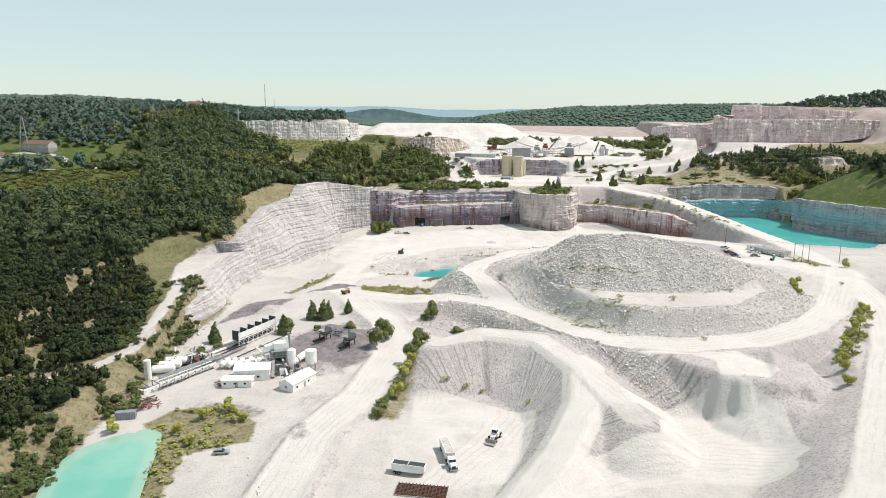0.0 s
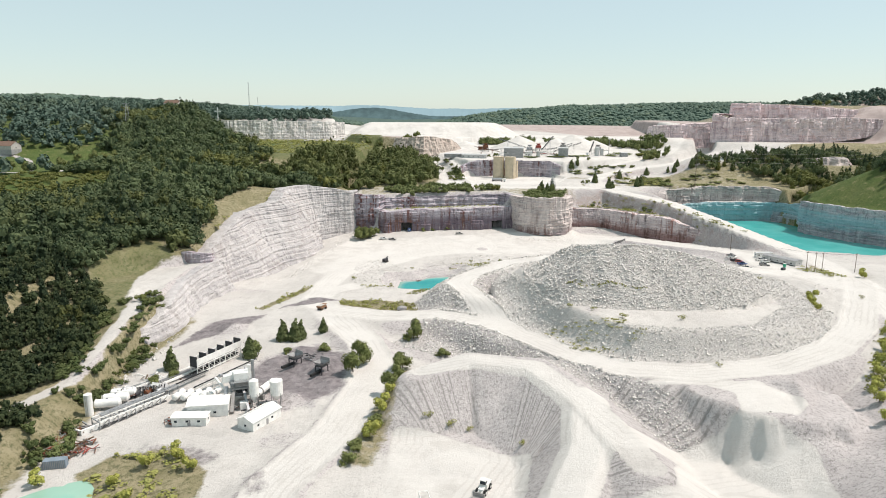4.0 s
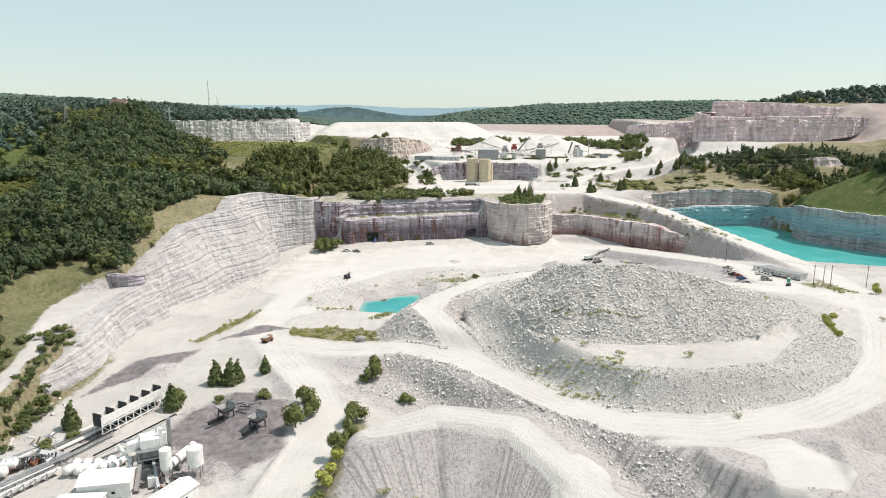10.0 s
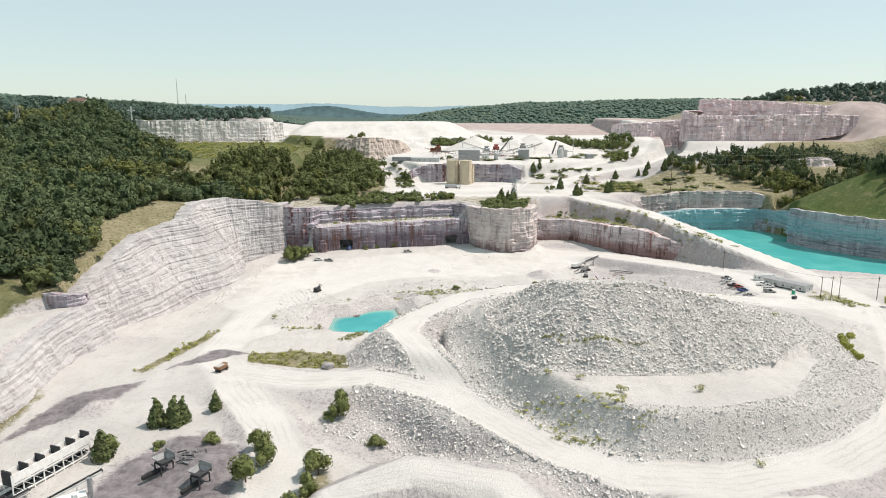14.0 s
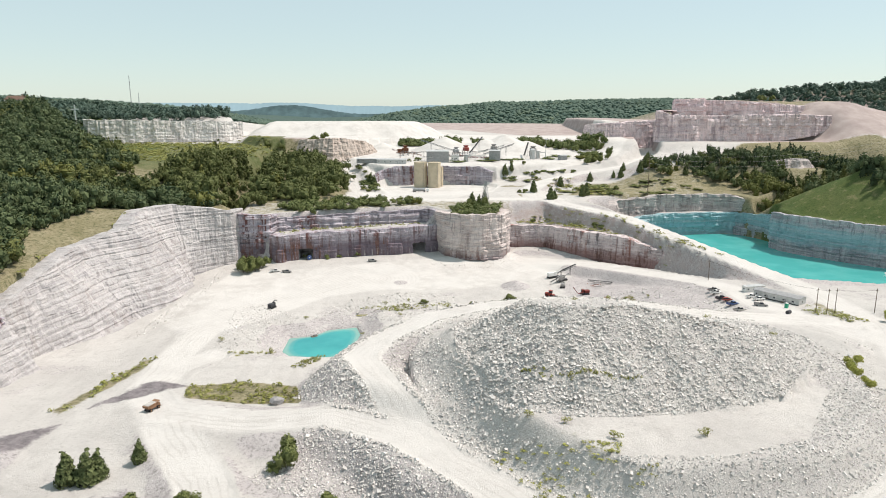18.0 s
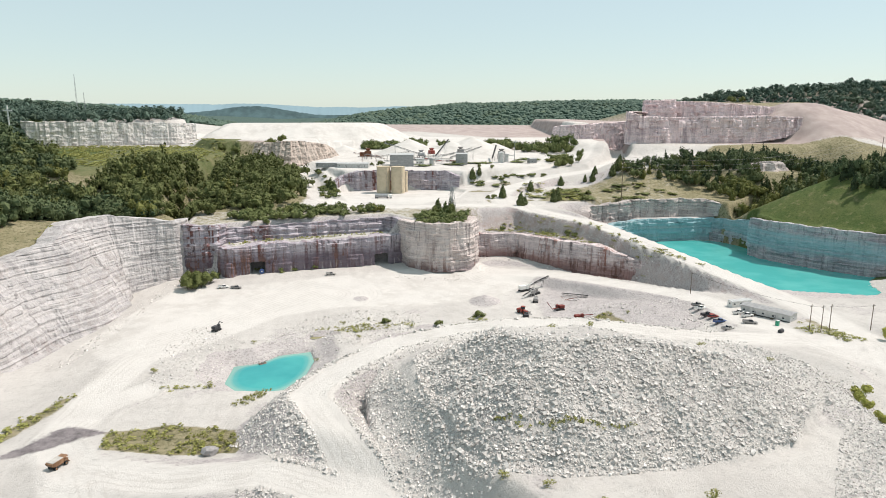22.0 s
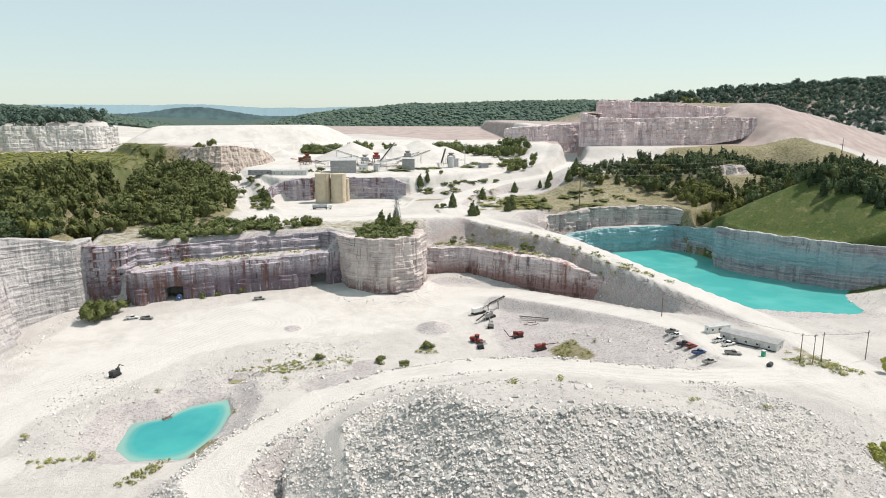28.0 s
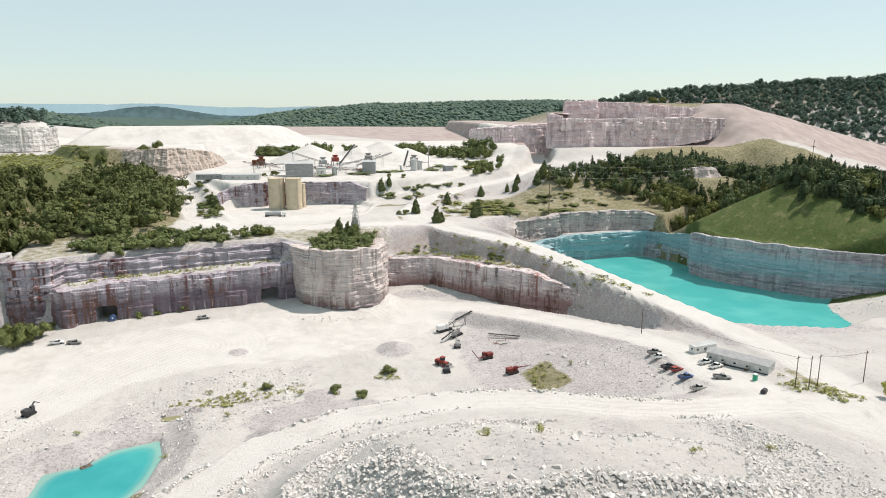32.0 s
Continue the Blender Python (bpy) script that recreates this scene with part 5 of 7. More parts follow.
# low scrub on terraces and banks
SCRUB = (([(58, 306.5), (66, 301.5), (73, 298.5), (82, 297), (91, 296), (92, 294.8), (82, 295.6), (72, 296.8), (64, 300.5)], 0.8, 0.9), ([(54, 269), (62, 263), (72, 260.5), (82, 262), (82, 263.5), (70, 263), (58, 270)], 1.2, 0.8), ([(46, 288), (52, 276), (62, 268), (74, 267), (78, 272), (62, 278), (52, 290)], 1.8, 0.5), ([(190, 290), (196, 287), (178, 264), (162, 244), (151, 231), (147, 235), (160, 253), (176, 275)], 1.9, 2.0), (MEADOW, 3.6, 2.6), ([(122, 586), (160, 574), (190, 534), (214, 484), (210, 482), (186, 528), (152, 572)], 3.4, 1.4), ([(-130, 420), (-118, 470), (-108, 520), (-90, 556), (-100, 560), (-120, 520), (-136, 440)], 4.5, 1.8), ([(-262, 800), (-200, 725), (-140, 670), (-100, 660), (-70, 800), (-80, 870), (-115, 890), (-265, 898)], 4.5, 1.5), ([(-36, 584), (-32, 604), (10, 614), (44, 612), (62, 600), (20, 587), (-25, 576)], 4.0, 5.4), ([(10, 462), (40, 470), (62, 474), (60, 462), (30, 456)], 2.0, 0.7), ([(85, 470), (102, 477), (96, 462)], 2.0, 0.8), ([(-42, 402), (-20, 404), (-24, 394)], 2.0, 0.7), ([(-13, 383), (0, 396), (1.5, 391), (-8, 379.5)], 1.3, 1.1), ([(140, 432), (152, 432), (153, 450), (143, 450)], 1.8, 0.9), ([(205, 388), (211, 397), (222, 388), (225, 374), (215, 371)], 2.1, 0.9), ([(-38, 560), (-20, 565), (50, 577), (60, 580), (52, 583), (-20, 572), (-36, 567)], 2.0, 1.3), ([(112, 590), (146, 596), (186, 556), (208, 510), (220, 470), (216, 478), (190, 536), (152, 580)], 3.6, 1.6), ([(166, 640), (200, 622), (212, 650), (190, 690), (172, 670)], 8, 2.0), ([(132, 696), (150, 704), (190, 722), (200, 716), (160, 690)], 6, 2.6),
         ([(-47, 366), (-28, 369), (-8, 361), (-5, 345), (-28, 348), (-44, 352)], 2.0, 1.3),
         ([(-98, 202), (-93, 211), (-75, 216), (-61, 203), (-60, 191), (-77, 182), (-75, 150), (-81, 150), (-87, 182)], 3.4, 1.2), ([(-114, 198), (-108, 160), (-112, 90), (-135, 90), (-135, 198)], 3.2, 3.6),
         ([(-133, 330), (-118, 322), (-112, 290), (-113, 245), (-120, 240), (-121, 280), (-124, 310)], 2.4, 3.2), ([(-131, 322), (-137, 318), (-132, 285), (-126, 258), (-122, 240), (-128, 240), (-133, 262), (-142, 300)], 2.6, 3.6), ([(-112, 228), (-104, 214), (-112, 200), (-122, 212)], 3.0, 3.6), ([(80, 552), (94, 548), (106, 556), (110, 580), (90, 590), (74, 578)], 3.2, 4.4),
         ([(56, 884), (78, 872), (98, 876), (112, 892), (100, 908), (62, 905)], 5, 9.0), ([(104, 900), (130, 888), (156, 892), (160, 908), (120, 918)], 7, 8.0), ([(192, 880), (212, 848), (240, 818), (268, 806), (280, 836), (250, 872), (220, 896)], 7, 10.0), ([(224, 735), (250, 750), (262, 770), (240, 780), (222, 755)], 7, 8.0), ([(20, 655), (30, 660), (26, 700), (16, 716), (14, 700)], 4, 2.6),
         ([(-82, 345), (-68, 388), (-66, 402), (-72, 398), (-86, 350)], 2.4, 1.2), ([(175, 640), (235, 618), (290, 640), (260, 668), (190, 668)], 9, 2.2), ([(60, 722), (180, 742), (270, 770), (260, 780), (150, 760)], 16, 2.2))
rows, short = [], []
for n, (poly, gap, tall) in enumerate(SCRUB):
    xs, ys = [p[0] for p in poly], [p[1] for p in poly]
    X, Y, rng = scatter(min(xs), max(xs), min(ys), max(ys), gap, lambda x, y, r: (inside(x, y, poly) > 0) & (r.uniform(size=len(x)) < np.clip(0.62 + 0.9 * rough(x, y, 9, 87, 2), 0.1, 0.95)), 60 + n)
    W = rng.uniform(0.7, 1.4, len(X)) * max(tall, gap * 0.9)
    (rows if tall > 2 else short).append(np.stack([X, Y, land(X, Y) - 0.12 * tall, W, rng.uniform(0.6, 1.25, len(X)) * tall], 1))
planted("scrub", NEAR_TREES, np.vstack(rows), LEAF_SCRUB, "low green scrub on quarry terraces and banks", "scrub", seed=27)
planted("weeds", TUFTS, np.vstack(short), LEAF_OLIVE, "low yellow-green weeds and grass tufts on gravel", "weeds", seed=29)


def stone_shape(rng):
    v = np.array([(x, y, z) for x in (-1, 1) for y in (-1, 1) for z in (-1, 1)], float) * 0.42
    f = np.array([(0, 1, 3), (0, 3, 2), (4, 6, 7), (4, 7, 5), (0, 4, 5), (0, 5, 1), (2, 3, 7), (2, 7, 6), (0, 2, 6), (0, 6, 4), (1, 5, 7), (1, 7, 3)])
    return (v * rng.uniform(0.65, 1.3, 3) + rng.normal(0, 0.10, v.shape)) , f


rng = np.random.default_rng(8)
STONES = []
for _ in range(12):
    v, f = stone_shape(rng)
    e = np.array(Euler(rng.uniform(-1, 1, 3)).to_matrix())
    STONES.append((v @ e.T, f))


RIFT = [(58, 306.5), (66, 301.5), (73, 298.5), (82, 297), (91, 296), (92, 294.8), (82, 295.6), (72, 296.8), (64, 300.5)]


def on_crown(x, y, r):
    d = inside(x, y, CROWN)
    return (d > 0) & (inside(x, y, RIFT) < 0.3) & (17 + 0.72 * d < pile_top(x, y) + 4) & (r.uniform(size=len(x)) < 0.9)


heap = tagged(new("rock_heap"), "long heap of grey broken limestone blocks on a bench", "rock heap")
heap.location = (95, 300, 17)
X, Y, rng = scatter(36, 166, 275, 396, 0.5, on_crown, 31)
S = np.clip(rng.lognormal(-0.88, 0.47, len(X)), 0.22, 1.15)
P = np.stack([X, Y, land(X, Y) + (0.08 + 0.24 * rng.uniform(size=len(X))) * S, S, S * rng.uniform(0.6, 0.95, len(X))], 1)
order = np.argsort(-S)
X, Y, rng = scatter(45, 160, 300, 392, 2.2, lambda x, y, r: (inside(x, y, CROWN) > 6) & (r.uniform(size=len(x)) < np.clip(0.7 + 0.9 * rough(x, y, 14, 66), 0, 1)), 35)
S2 = np.clip(rng.lognormal(-0.8, 0.45, len(X)), 0.2, 1.5)
P = np.vstack([P, np.stack([X, Y, land(X, Y) + 0.1 * S2, S2, S2 * 0.8], 1)])
order = np.r_[order, np.arange(len(order), len(P))]
rubble = planted("rubble", STONES, P[order[260:]], ROCK, "", "", seed=32)
rubble.parent = heap
rubble.matrix_parent_inverse = Matrix.Translation((-95, -300, -17))
boulder_meshes = []
for v, f in STONES:
    me = mesh_from("boulder", v, f)
    me.materials.append(ROCK)
    boulder_meshes.append(me)
for k, i in enumerate(order[:260]):
    b = new("boulder", boulder_meshes[k % 12])
    b.parent = heap
    b.matrix_world = Matrix.Translation((P[i, 0] - 95, P[i, 1] - 300, P[i, 2] - 17)) @ Matrix.Rotation(k * 2.4, 4, "Z") @ Matrix.Diagonal((P[i, 3], P[i, 3], P[i, 4], 1))

lone = tagged(new("boulder", mesh_from("boulder", BALL2[0] * (2.4, 1.8, 1.6) * (1 + 0.1 * rng.normal(size=(len(BALL2[0]), 1))), BALL2[1])), "large grey boulder beside the weedy strip", "boulder")
lone.data.materials.append(BOULDER)
lone.location = (-13, 346, float(land(np.array([-13.0]), np.array([346.0]))[0]) + 1.0)

BERMS = (([(-8, 350), (2, 372), (16, 374), (26, 388), (34, 384), (18, 360), (22, 332), (10, 326)], 0.55, 0.62), ([(58, 246), (72, 240), (82, 226), (84, 212), (72, 212), (62, 226), (54, 238)], 0.6, 0.55), ([(114, 588), (148, 602), (184, 562), (206, 520), (218, 480), (226, 452), (216, 452), (200, 490), (180, 540), (150, 575)], 1.0, 0.55), ([(300, 462), (330, 440), (346, 452), (318, 474)], 2.0, 0.6), ([(22, 352), (38, 300), (50, 288), (56, 290), (46, 330), (42, 372), (34, 386)], 0.6, 0.6), ([(150, 286), (178, 306), (182, 345), (160, 372), (156, 330)], 0.7, 0.55), ([(40, 296), (52, 272), (72, 254), (105, 253), (134, 262), (160, 279), (176, 305), (150, 300), (126, 274), (100, 266), (72, 268), (50, 294)], 0.52, 0.48), ([(-2, 318), (12, 316), (30, 292), (50, 258), (66, 242), (54, 242), (36, 262), (10, 284), (-16, 300)], 0.52, 0.55),
         ([(5, 340), (14, 356), (36, 304), (46, 284), (38, 286), (20, 312)], 0.6, 0.6), ([(-10, 452), (6, 480), (40, 492), (66, 486), (66, 462), (34, 436), (14, 448)], 1.35, 0.62), ([(-50, 470), (-36, 480), (-12, 452), (-22, 440), (-22, 405), (-46, 405)], 1.4, 0.55), ([(12, 446), (16, 424), (4, 402), (14, 400), (30, 430)], 1.5, 0.5), ([(-128, 330), (-110, 318), (-108, 250), (-116, 240), (-116, 290)], 1.8, 0.7), ([(-66, 186), (-46, 196), (-40, 170), (-30, 150), (-50, 150)], 3.0, 0.45),
         ([(40, 372), (60, 386), (105, 390), (150, 376), (165, 345), (178, 350), (165, 388), (105, 406), (55, 402), (30, 380)], 0.9, 0.6), ([(118, 578), (146, 574), (178, 526), (216, 480), (211, 476), (174, 522), (146, 562), (118, 570)], 1.8, 0.8),
         ([(150, 470), (190, 440), (184, 400), (172, 402), (165, 430), (140, 455)], 2.0, 0.6), ([(-95, 440), (-78, 520), (-62, 560), (-56, 556), (-70, 510), (-86, 440)], 2.4, 0.9), ([(98, 212), (108, 202), (124, 200), (112, 210)], 2.6, 0.6),
         ([(60, 548), (90, 538), (114, 556), (116, 548), (92, 532), (60, 542)], 2.2, 0.7), ([(175, 310), (205, 345), (196, 352), (172, 330)], 2.2, 0.6))
rows = []
for n, (poly, gap, big) in enumerate(BERMS):
    xs, ys = [p[0] for p in poly], [p[1] for p in poly]
    X, Y, rng = scatter(min(xs), max(xs), min(ys), max(ys), gap, lambda x, y, r: (inside(x, y, poly) > 0) & (r.uniform(size=len(x)) < 0.8) & (np.minimum(np.minimum(along(x, y, HAUL)[0], along(x, y, LANE)[0] + 1.5), along(x, y, RAMP)[0] - 0.5) > 6.2), 90 + n)
    S = np.clip(rng.lognormal(-0.5, 0.5, len(X)), 0.2, 2.4) * big
    rows.append(np.stack([X, Y, land(X, Y) + 0.1 * S, S, S * 0.85], 1))
planted("loose_stones", STONES, np.vstack(rows), ROCK, "grey broken stones strewn over banks and berms", "stones", seed=33)

# ---- things ----
def height(x, y):
    return float(land(np.array([float(x)]), np.array([float(y)]))[0])


def box(bm, x0, x1, y0, y1, z0, z1, m=None):
    v = [bm.verts.new(p) for p in ((x0, y0, z0), (x1, y0, z0), (x1, y1, z0), (x0, y1, z0), (x0, y0, z1), (x1, y0, z1), (x1, y1, z1), (x0, y1, z1))]
    for f in ((0, 3, 2, 1), (4, 5, 6, 7), (0, 1, 5, 4), (1, 2, 6, 5), (2, 3, 7, 6), (3, 0, 4, 7)):
        bm.faces.new([v[i] for i in f])
    if m:
        bmesh.ops.transform(bm, matrix=m, verts=v)
    return bm


def boxes(*rows):
    bm = bmesh.new()
    for r in rows:
        box(bm, *r)
    return bm


def soft(bm, width):
    bmesh.ops.bevel(bm, geom=bm.edges[:], offset=width, segments=1, affect="EDGES")
    return bm


def tube(bm, a, b, r, r2=None, sides=14, caps=True):
    """A round bar from a to b."""
    a, b = Vector(a), Vector(b)
    m = Matrix.Translation((a + b) / 2) @ (b - a).to_track_quat("Z", "Y").to_matrix().to_4x4()
    bmesh.ops.create_cone(bm, cap_ends=caps, segments=sides, radius1=r, radius2=r if r2 is None else r2, depth=(b - a).length, matrix=m)
    return bm


def tubes(*rows, sides=14):
    bm = bmesh.new()
    for r in rows:
        tube(bm, *r, sides=sides)
    return bm


def beam(bm, a, b, w, h=None):
    a, b = Vector(a), Vector(b)
    n = (b - a).length
    return box(bm, -w / 2, w / 2, -(h or w) / 2, (h or w) / 2, -n / 2, n / 2, Matrix.Translation((a + b) / 2) @ (b - a).to_track_quat("Z", "Y").to_matrix().to_4x4())


def beams(w, *rows):
    bm = bmesh.new()
    for a, b in rows:
        beam(bm, a, b, w)
    return bm


def profile(points, y0, y1):
    """A side outline of (x, z) drawn out from y0 to y1."""
    bm = bmesh.new()
    a = [bm.verts.new((x, y0, z)) for x, z in points]
    b = [bm.verts.new((x, y1, z)) for x, z in points]
    n = len(points)
    bm.faces.new(a)
    bm.faces.new(b[::-1])
    for i in range(n):
        bm.faces.new((a[i], b[i], b[(i + 1) % n], a[(i + 1) % n])[::-1])
    bmesh.ops.recalc_face_normals(bm, faces=bm.faces)
    return bm


def thing(name, label, category, x, y, turn=0, z=None, group="", lift=0.0):
    ob = tagged(new(name), label, category, group)
    ob.matrix_world = pose(x, y, (height(x, y) if z is None else z) + lift, 0, 0, turn)
    return ob


WHITE = plain("white_paint", (0.84, 0.83, 0.80), 0.5, wear=0.09)
CREAM = plain("cream_concrete", (0.62, 0.52, 0.38), 0.85, wear=0.1, size=4)
GALV = plain("galvanised_steel", (0.42, 0.43, 0.44), 0.45, 0.6)
STEEL = plain("dusty_steel", (0.33, 0.32, 0.31), 0.6, 0.3)
DARK = plain("dark_steel", (0.06, 0.06, 0.065), 0.6)
RUBBER = plain("rubber", (0.03, 0.03, 0.03), 0.9)
GLASS = plain("window_glass", (0.03, 0.04, 0.05), 0.12)
RED = plain("machine_red", (0.33, 0.06, 0.045), 0.5)
RUST = plain("rusty_steel", (0.22, 0.09, 0.05), 0.85, wear=0.25)
BLUE = plain("blue_paint", (0.07, 0.12, 0.28), 0.45)
GREEN = plain("green_plastic", (0.05, 0.40, 0.25), 0.5)
WOOD = plain("weathered_wood", (0.20, 0.15, 0.11), 0.9, wear=0.25)
ROOF = plain("sheet_metal_roof", (0.58, 0.58, 0.57), 0.4, 0.2)
GREYSHEET = plain("grey_sheet_metal", (0.36, 0.36, 0.36), 0.5, 0.2)
LAMP = plain("lens_plastic", (0.6, 0.55, 0.5), 0.2)
LOAD = plain("loaded_aggregate", (0.5, 0.48, 0.45), 0.95)
BROWNROOF = plain("brown_shingles", (0.20, 0.13, 0.10), 0.9)


def wheel(parent, x, y, r, w, z=None, rim=STEEL):
    t = part("wheel", tubes(((x, y - w / 2, z or r), (x, y + w / 2, z or r), r), sides=18), RUBBER, parent)
    part("rim", tubes(((x, y - w / 2 - 0.02, z or r), (x, y + w / 2 + 0.02, z or r), r * 0.5), sides=12), rim, t)


def car(name, label, paint, x, y, turn, pickup=False, dark_bed=False):
    c = thing(name, label, "car", x, y, turn, group="parked vehicles")
    n = 2.85 if pickup else 2.3
    body = profile([(-n, 0.45), (-n, 1.0), (-n + 0.1, 1.08), (n - 1.6, 1.08), (n - 0.3, 1.0), (n, 0.85), (n, 0.42)], -0.93, 0.93)
    part("body", soft(body, 0.06), paint, c)
    if pickup:
        part("cargo_bed", boxes((-n + 0.12, -0.55, -0.78, 0.78, 1.085, 1.10)), DARK, c)
        part("bed_side", boxes((-n, -0.5, 0.83, 0.93, 1.06, 1.38)), paint, c)
        part("bed_side", boxes((-n, -0.5, -0.93, -0.83, 1.06, 1.38)), paint, c)
        part("tailgate", boxes((-n, -n + 0.08, -0.82, 0.82, 1.06, 1.36)), paint, c)
        top = [(-0.5, 1.06), (-0.35, 1.78), (0.75, 1.8), (1.35, 1.06)]
    else:
        top = [(-n + 0.1, 1.06), (-n + 0.4, 1.62), (0.2, 1.66), (1.0, 1.06)]
    part("cabin", profile(top, -0.80, 0.80), GLASS, c)
    a, b = top[1], top[2]
    part("roof", soft(boxes((a[0] - 0.02, b[0] + 0.05, -0.79, 0.79, a[1] - 0.03, b[1] + 0.06)), 0.03), paint, c)
    for sx in (-n * 0.62, n * 0.62):
        for sy in (-0.84, 0.84):
            wheel(c, sx, sy, 0.37, 0.24)
    for sy in (-0.66, 0.66):
        part("headlight", boxes((n - 0.06, n + 0.02, sy - 0.17, sy + 0.17, 0.68, 0.84)), LAMP, c)
        part("tail_light", boxes((-n - 0.02, -n + 0.05, sy - 0.12, sy + 0.12, 0.75, 0.98)), RED, c)
    part("bumper", boxes((n - 0.02, n + 0.10, -0.85, 0.85, 0.42, 0.60)), GREYSHEET, c)
    return c


def haul_truck(x, y, turn):
    c = thing("haul_truck", "dusty brown rigid haul truck standing on the white haul road", "dump truck", x, y, turn)
    part("chassis", boxes((-4.2, 3.8, -1.1, 1.1, 1.0, 1.7)), DARK, c)
    bed = profile([(-4.6, 2.6), (-4.9, 4.0), (2.2, 4.3), (4.3, 4.5), (4.3, 4.25), (2.0, 3.9), (1.6, 2.0), (-2.5, 1.8)], -2.1, 2.1)
    b = part("dump_bed", soft(bed, 0.06), DUSTY, c)
    for k in range(5):
        part("bed_rib", boxes((-4 + k * 1.3, -3.75 + k * 1.3, -2.22, 2.22, 2.3, 4.05)), DUSTY, b)
    part("load", boxes((-4.2, 1.9, -1.8, 1.8, 4.0, 4.32)), LOAD, b)
    part("engine_hood", soft(boxes((2.4, 4.6, -1.5, 0.6, 1.5, 3.0)), 0.08), DUSTY, c)
    cab = part("cab", soft(boxes((2.5, 4.0, 0.5, 2.0, 2.0, 3.9)), 0.08), DUSTY, c)
    part("windscreen", boxes((3.98, 4.04, 0.65, 1.85, 2.9, 3.7)), GLASS, cab)
    part("radiator_grille", boxes((4.58, 4.68, -1.4, 0.4, 1.5, 2.7)), DARK, c)
    part("bumper", boxes((4.4, 4.9, -2.0, 2.0, 0.9, 1.4)), DUSTY, c)
    for sx, ys in ((3.0, (-1.7, 1.7)), (-2.6, (-1.75, -0.95, 0.95, 1.75))):
        for sy in ys:
            wheel(c, sx, sy, 1.0, 0.65, rim=DUSTY)
    c.scale = (0.58, 0.58, 0.58)


def trailer_parts(c, x0, paint=WHITE, load=True):
    tub = part("tub", profile([(x0 - 9.6, 1.5), (x0 - 9.9, 3.3), (x0, 3.3), (x0 - 0.2, 1.5), (x0 - 1.2, 1.2), (x0 - 8.6, 1.2)], -1.25, 1.25), paint, c)
    # load-coloured sheet across the solid tub's top, dark when empty
    part("bed_liner", boxes((x0 - 9.6, x0 - 0.25, -1.1, 1.1, 3.28, 3.32)), LOAD if load else DARK, tub)
    for sy in (-1.27, 1.15):
        part("top_rail", boxes((x0 - 9.95, x0 + 0.03, sy, sy + 0.12, 3.25, 3.45)), paint, tub)
        for k in range(8):
            part("side_rib", boxes((x0 - 9.2 + k * 1.2, x0 - 9.1 + k * 1.2, sy - 0.02, sy + 0.14, 1.4, 3.26)), paint, tub)
    for k in (0, 4.9, 9.75):
        part("cross_brace", boxes((x0 - 0.2 - k, x0 - 0.05 - k, -1.15, 1.15, 3.3, 3.44)), paint, tub)
    part("frame", boxes((x0 - 9.3, x0 - 0.4, -0.5, 0.5, 0.9, 1.25)), DARK, c)
    for sx in (x0 - 8.9, x0 - 7.6):
        for sy in (-1.0, 1.0):
            wheel(c, sx, sy, 0.5, 0.5)
    for sy in (-0.6, 0.6):
        part("landing_leg", boxes((x0 - 2.1, x0 - 1.95, sy - 0.07, sy + 0.07, 0.0, 1.2)), DARK, c)


def semi(x, y, turn):
    c = thing("semi_truck", "white semi truck with a loaded tub trailer on pale ground", "truck", x, y, turn)
    trailer_parts(c, 2.6)
    part("tractor_frame", boxes((1.2, 7.8, -0.45, 0.45, 0.6, 1.0)), DARK, c)
    cab = part("cab", soft(boxes((3.6, 5.6, -1.15, 1.15, 1.0, 3.0)), 0.1), WHITE, c)
    part("windscreen", boxes((5.56, 5.64, -1.0, 1.0, 2.0, 2.75)), GLASS, cab)
    part("side_window", boxes((4.3, 5.3, -1.18, 1.18, 2.0, 2.6)), GLASS, cab)
    part("hood", soft(boxes((5.6, 7.6, -0.9, 0.9, 1.0, 2.0)), 0.15), WHITE, c)
    part("grille", boxes((7.58, 7.66, -0.6, 0.6, 1.0, 1.85)), DARK, c)
    part("bumper", boxes((7.6, 7.85, -1.2, 1.2, 0.5, 0.9)), GALV, c)
    for sy in (-1.1, 1.1):
        part("exhaust_stack", tubes(((3.5, sy, 1.0), (3.5, sy, 3.7), 0.09), sides=8), GALV, c)
        for sx in (1.6, 2.9, 6.9):
            wheel(c, sx, sy * 0.9, 0.5, 0.45)


def parked_trailer(x, y, turn):
    c = thing("dump_trailer", "empty white tub trailer parked on the pale yard", "trailer", x, y, turn)
    trailer_parts(c, 5, WHITE, False)


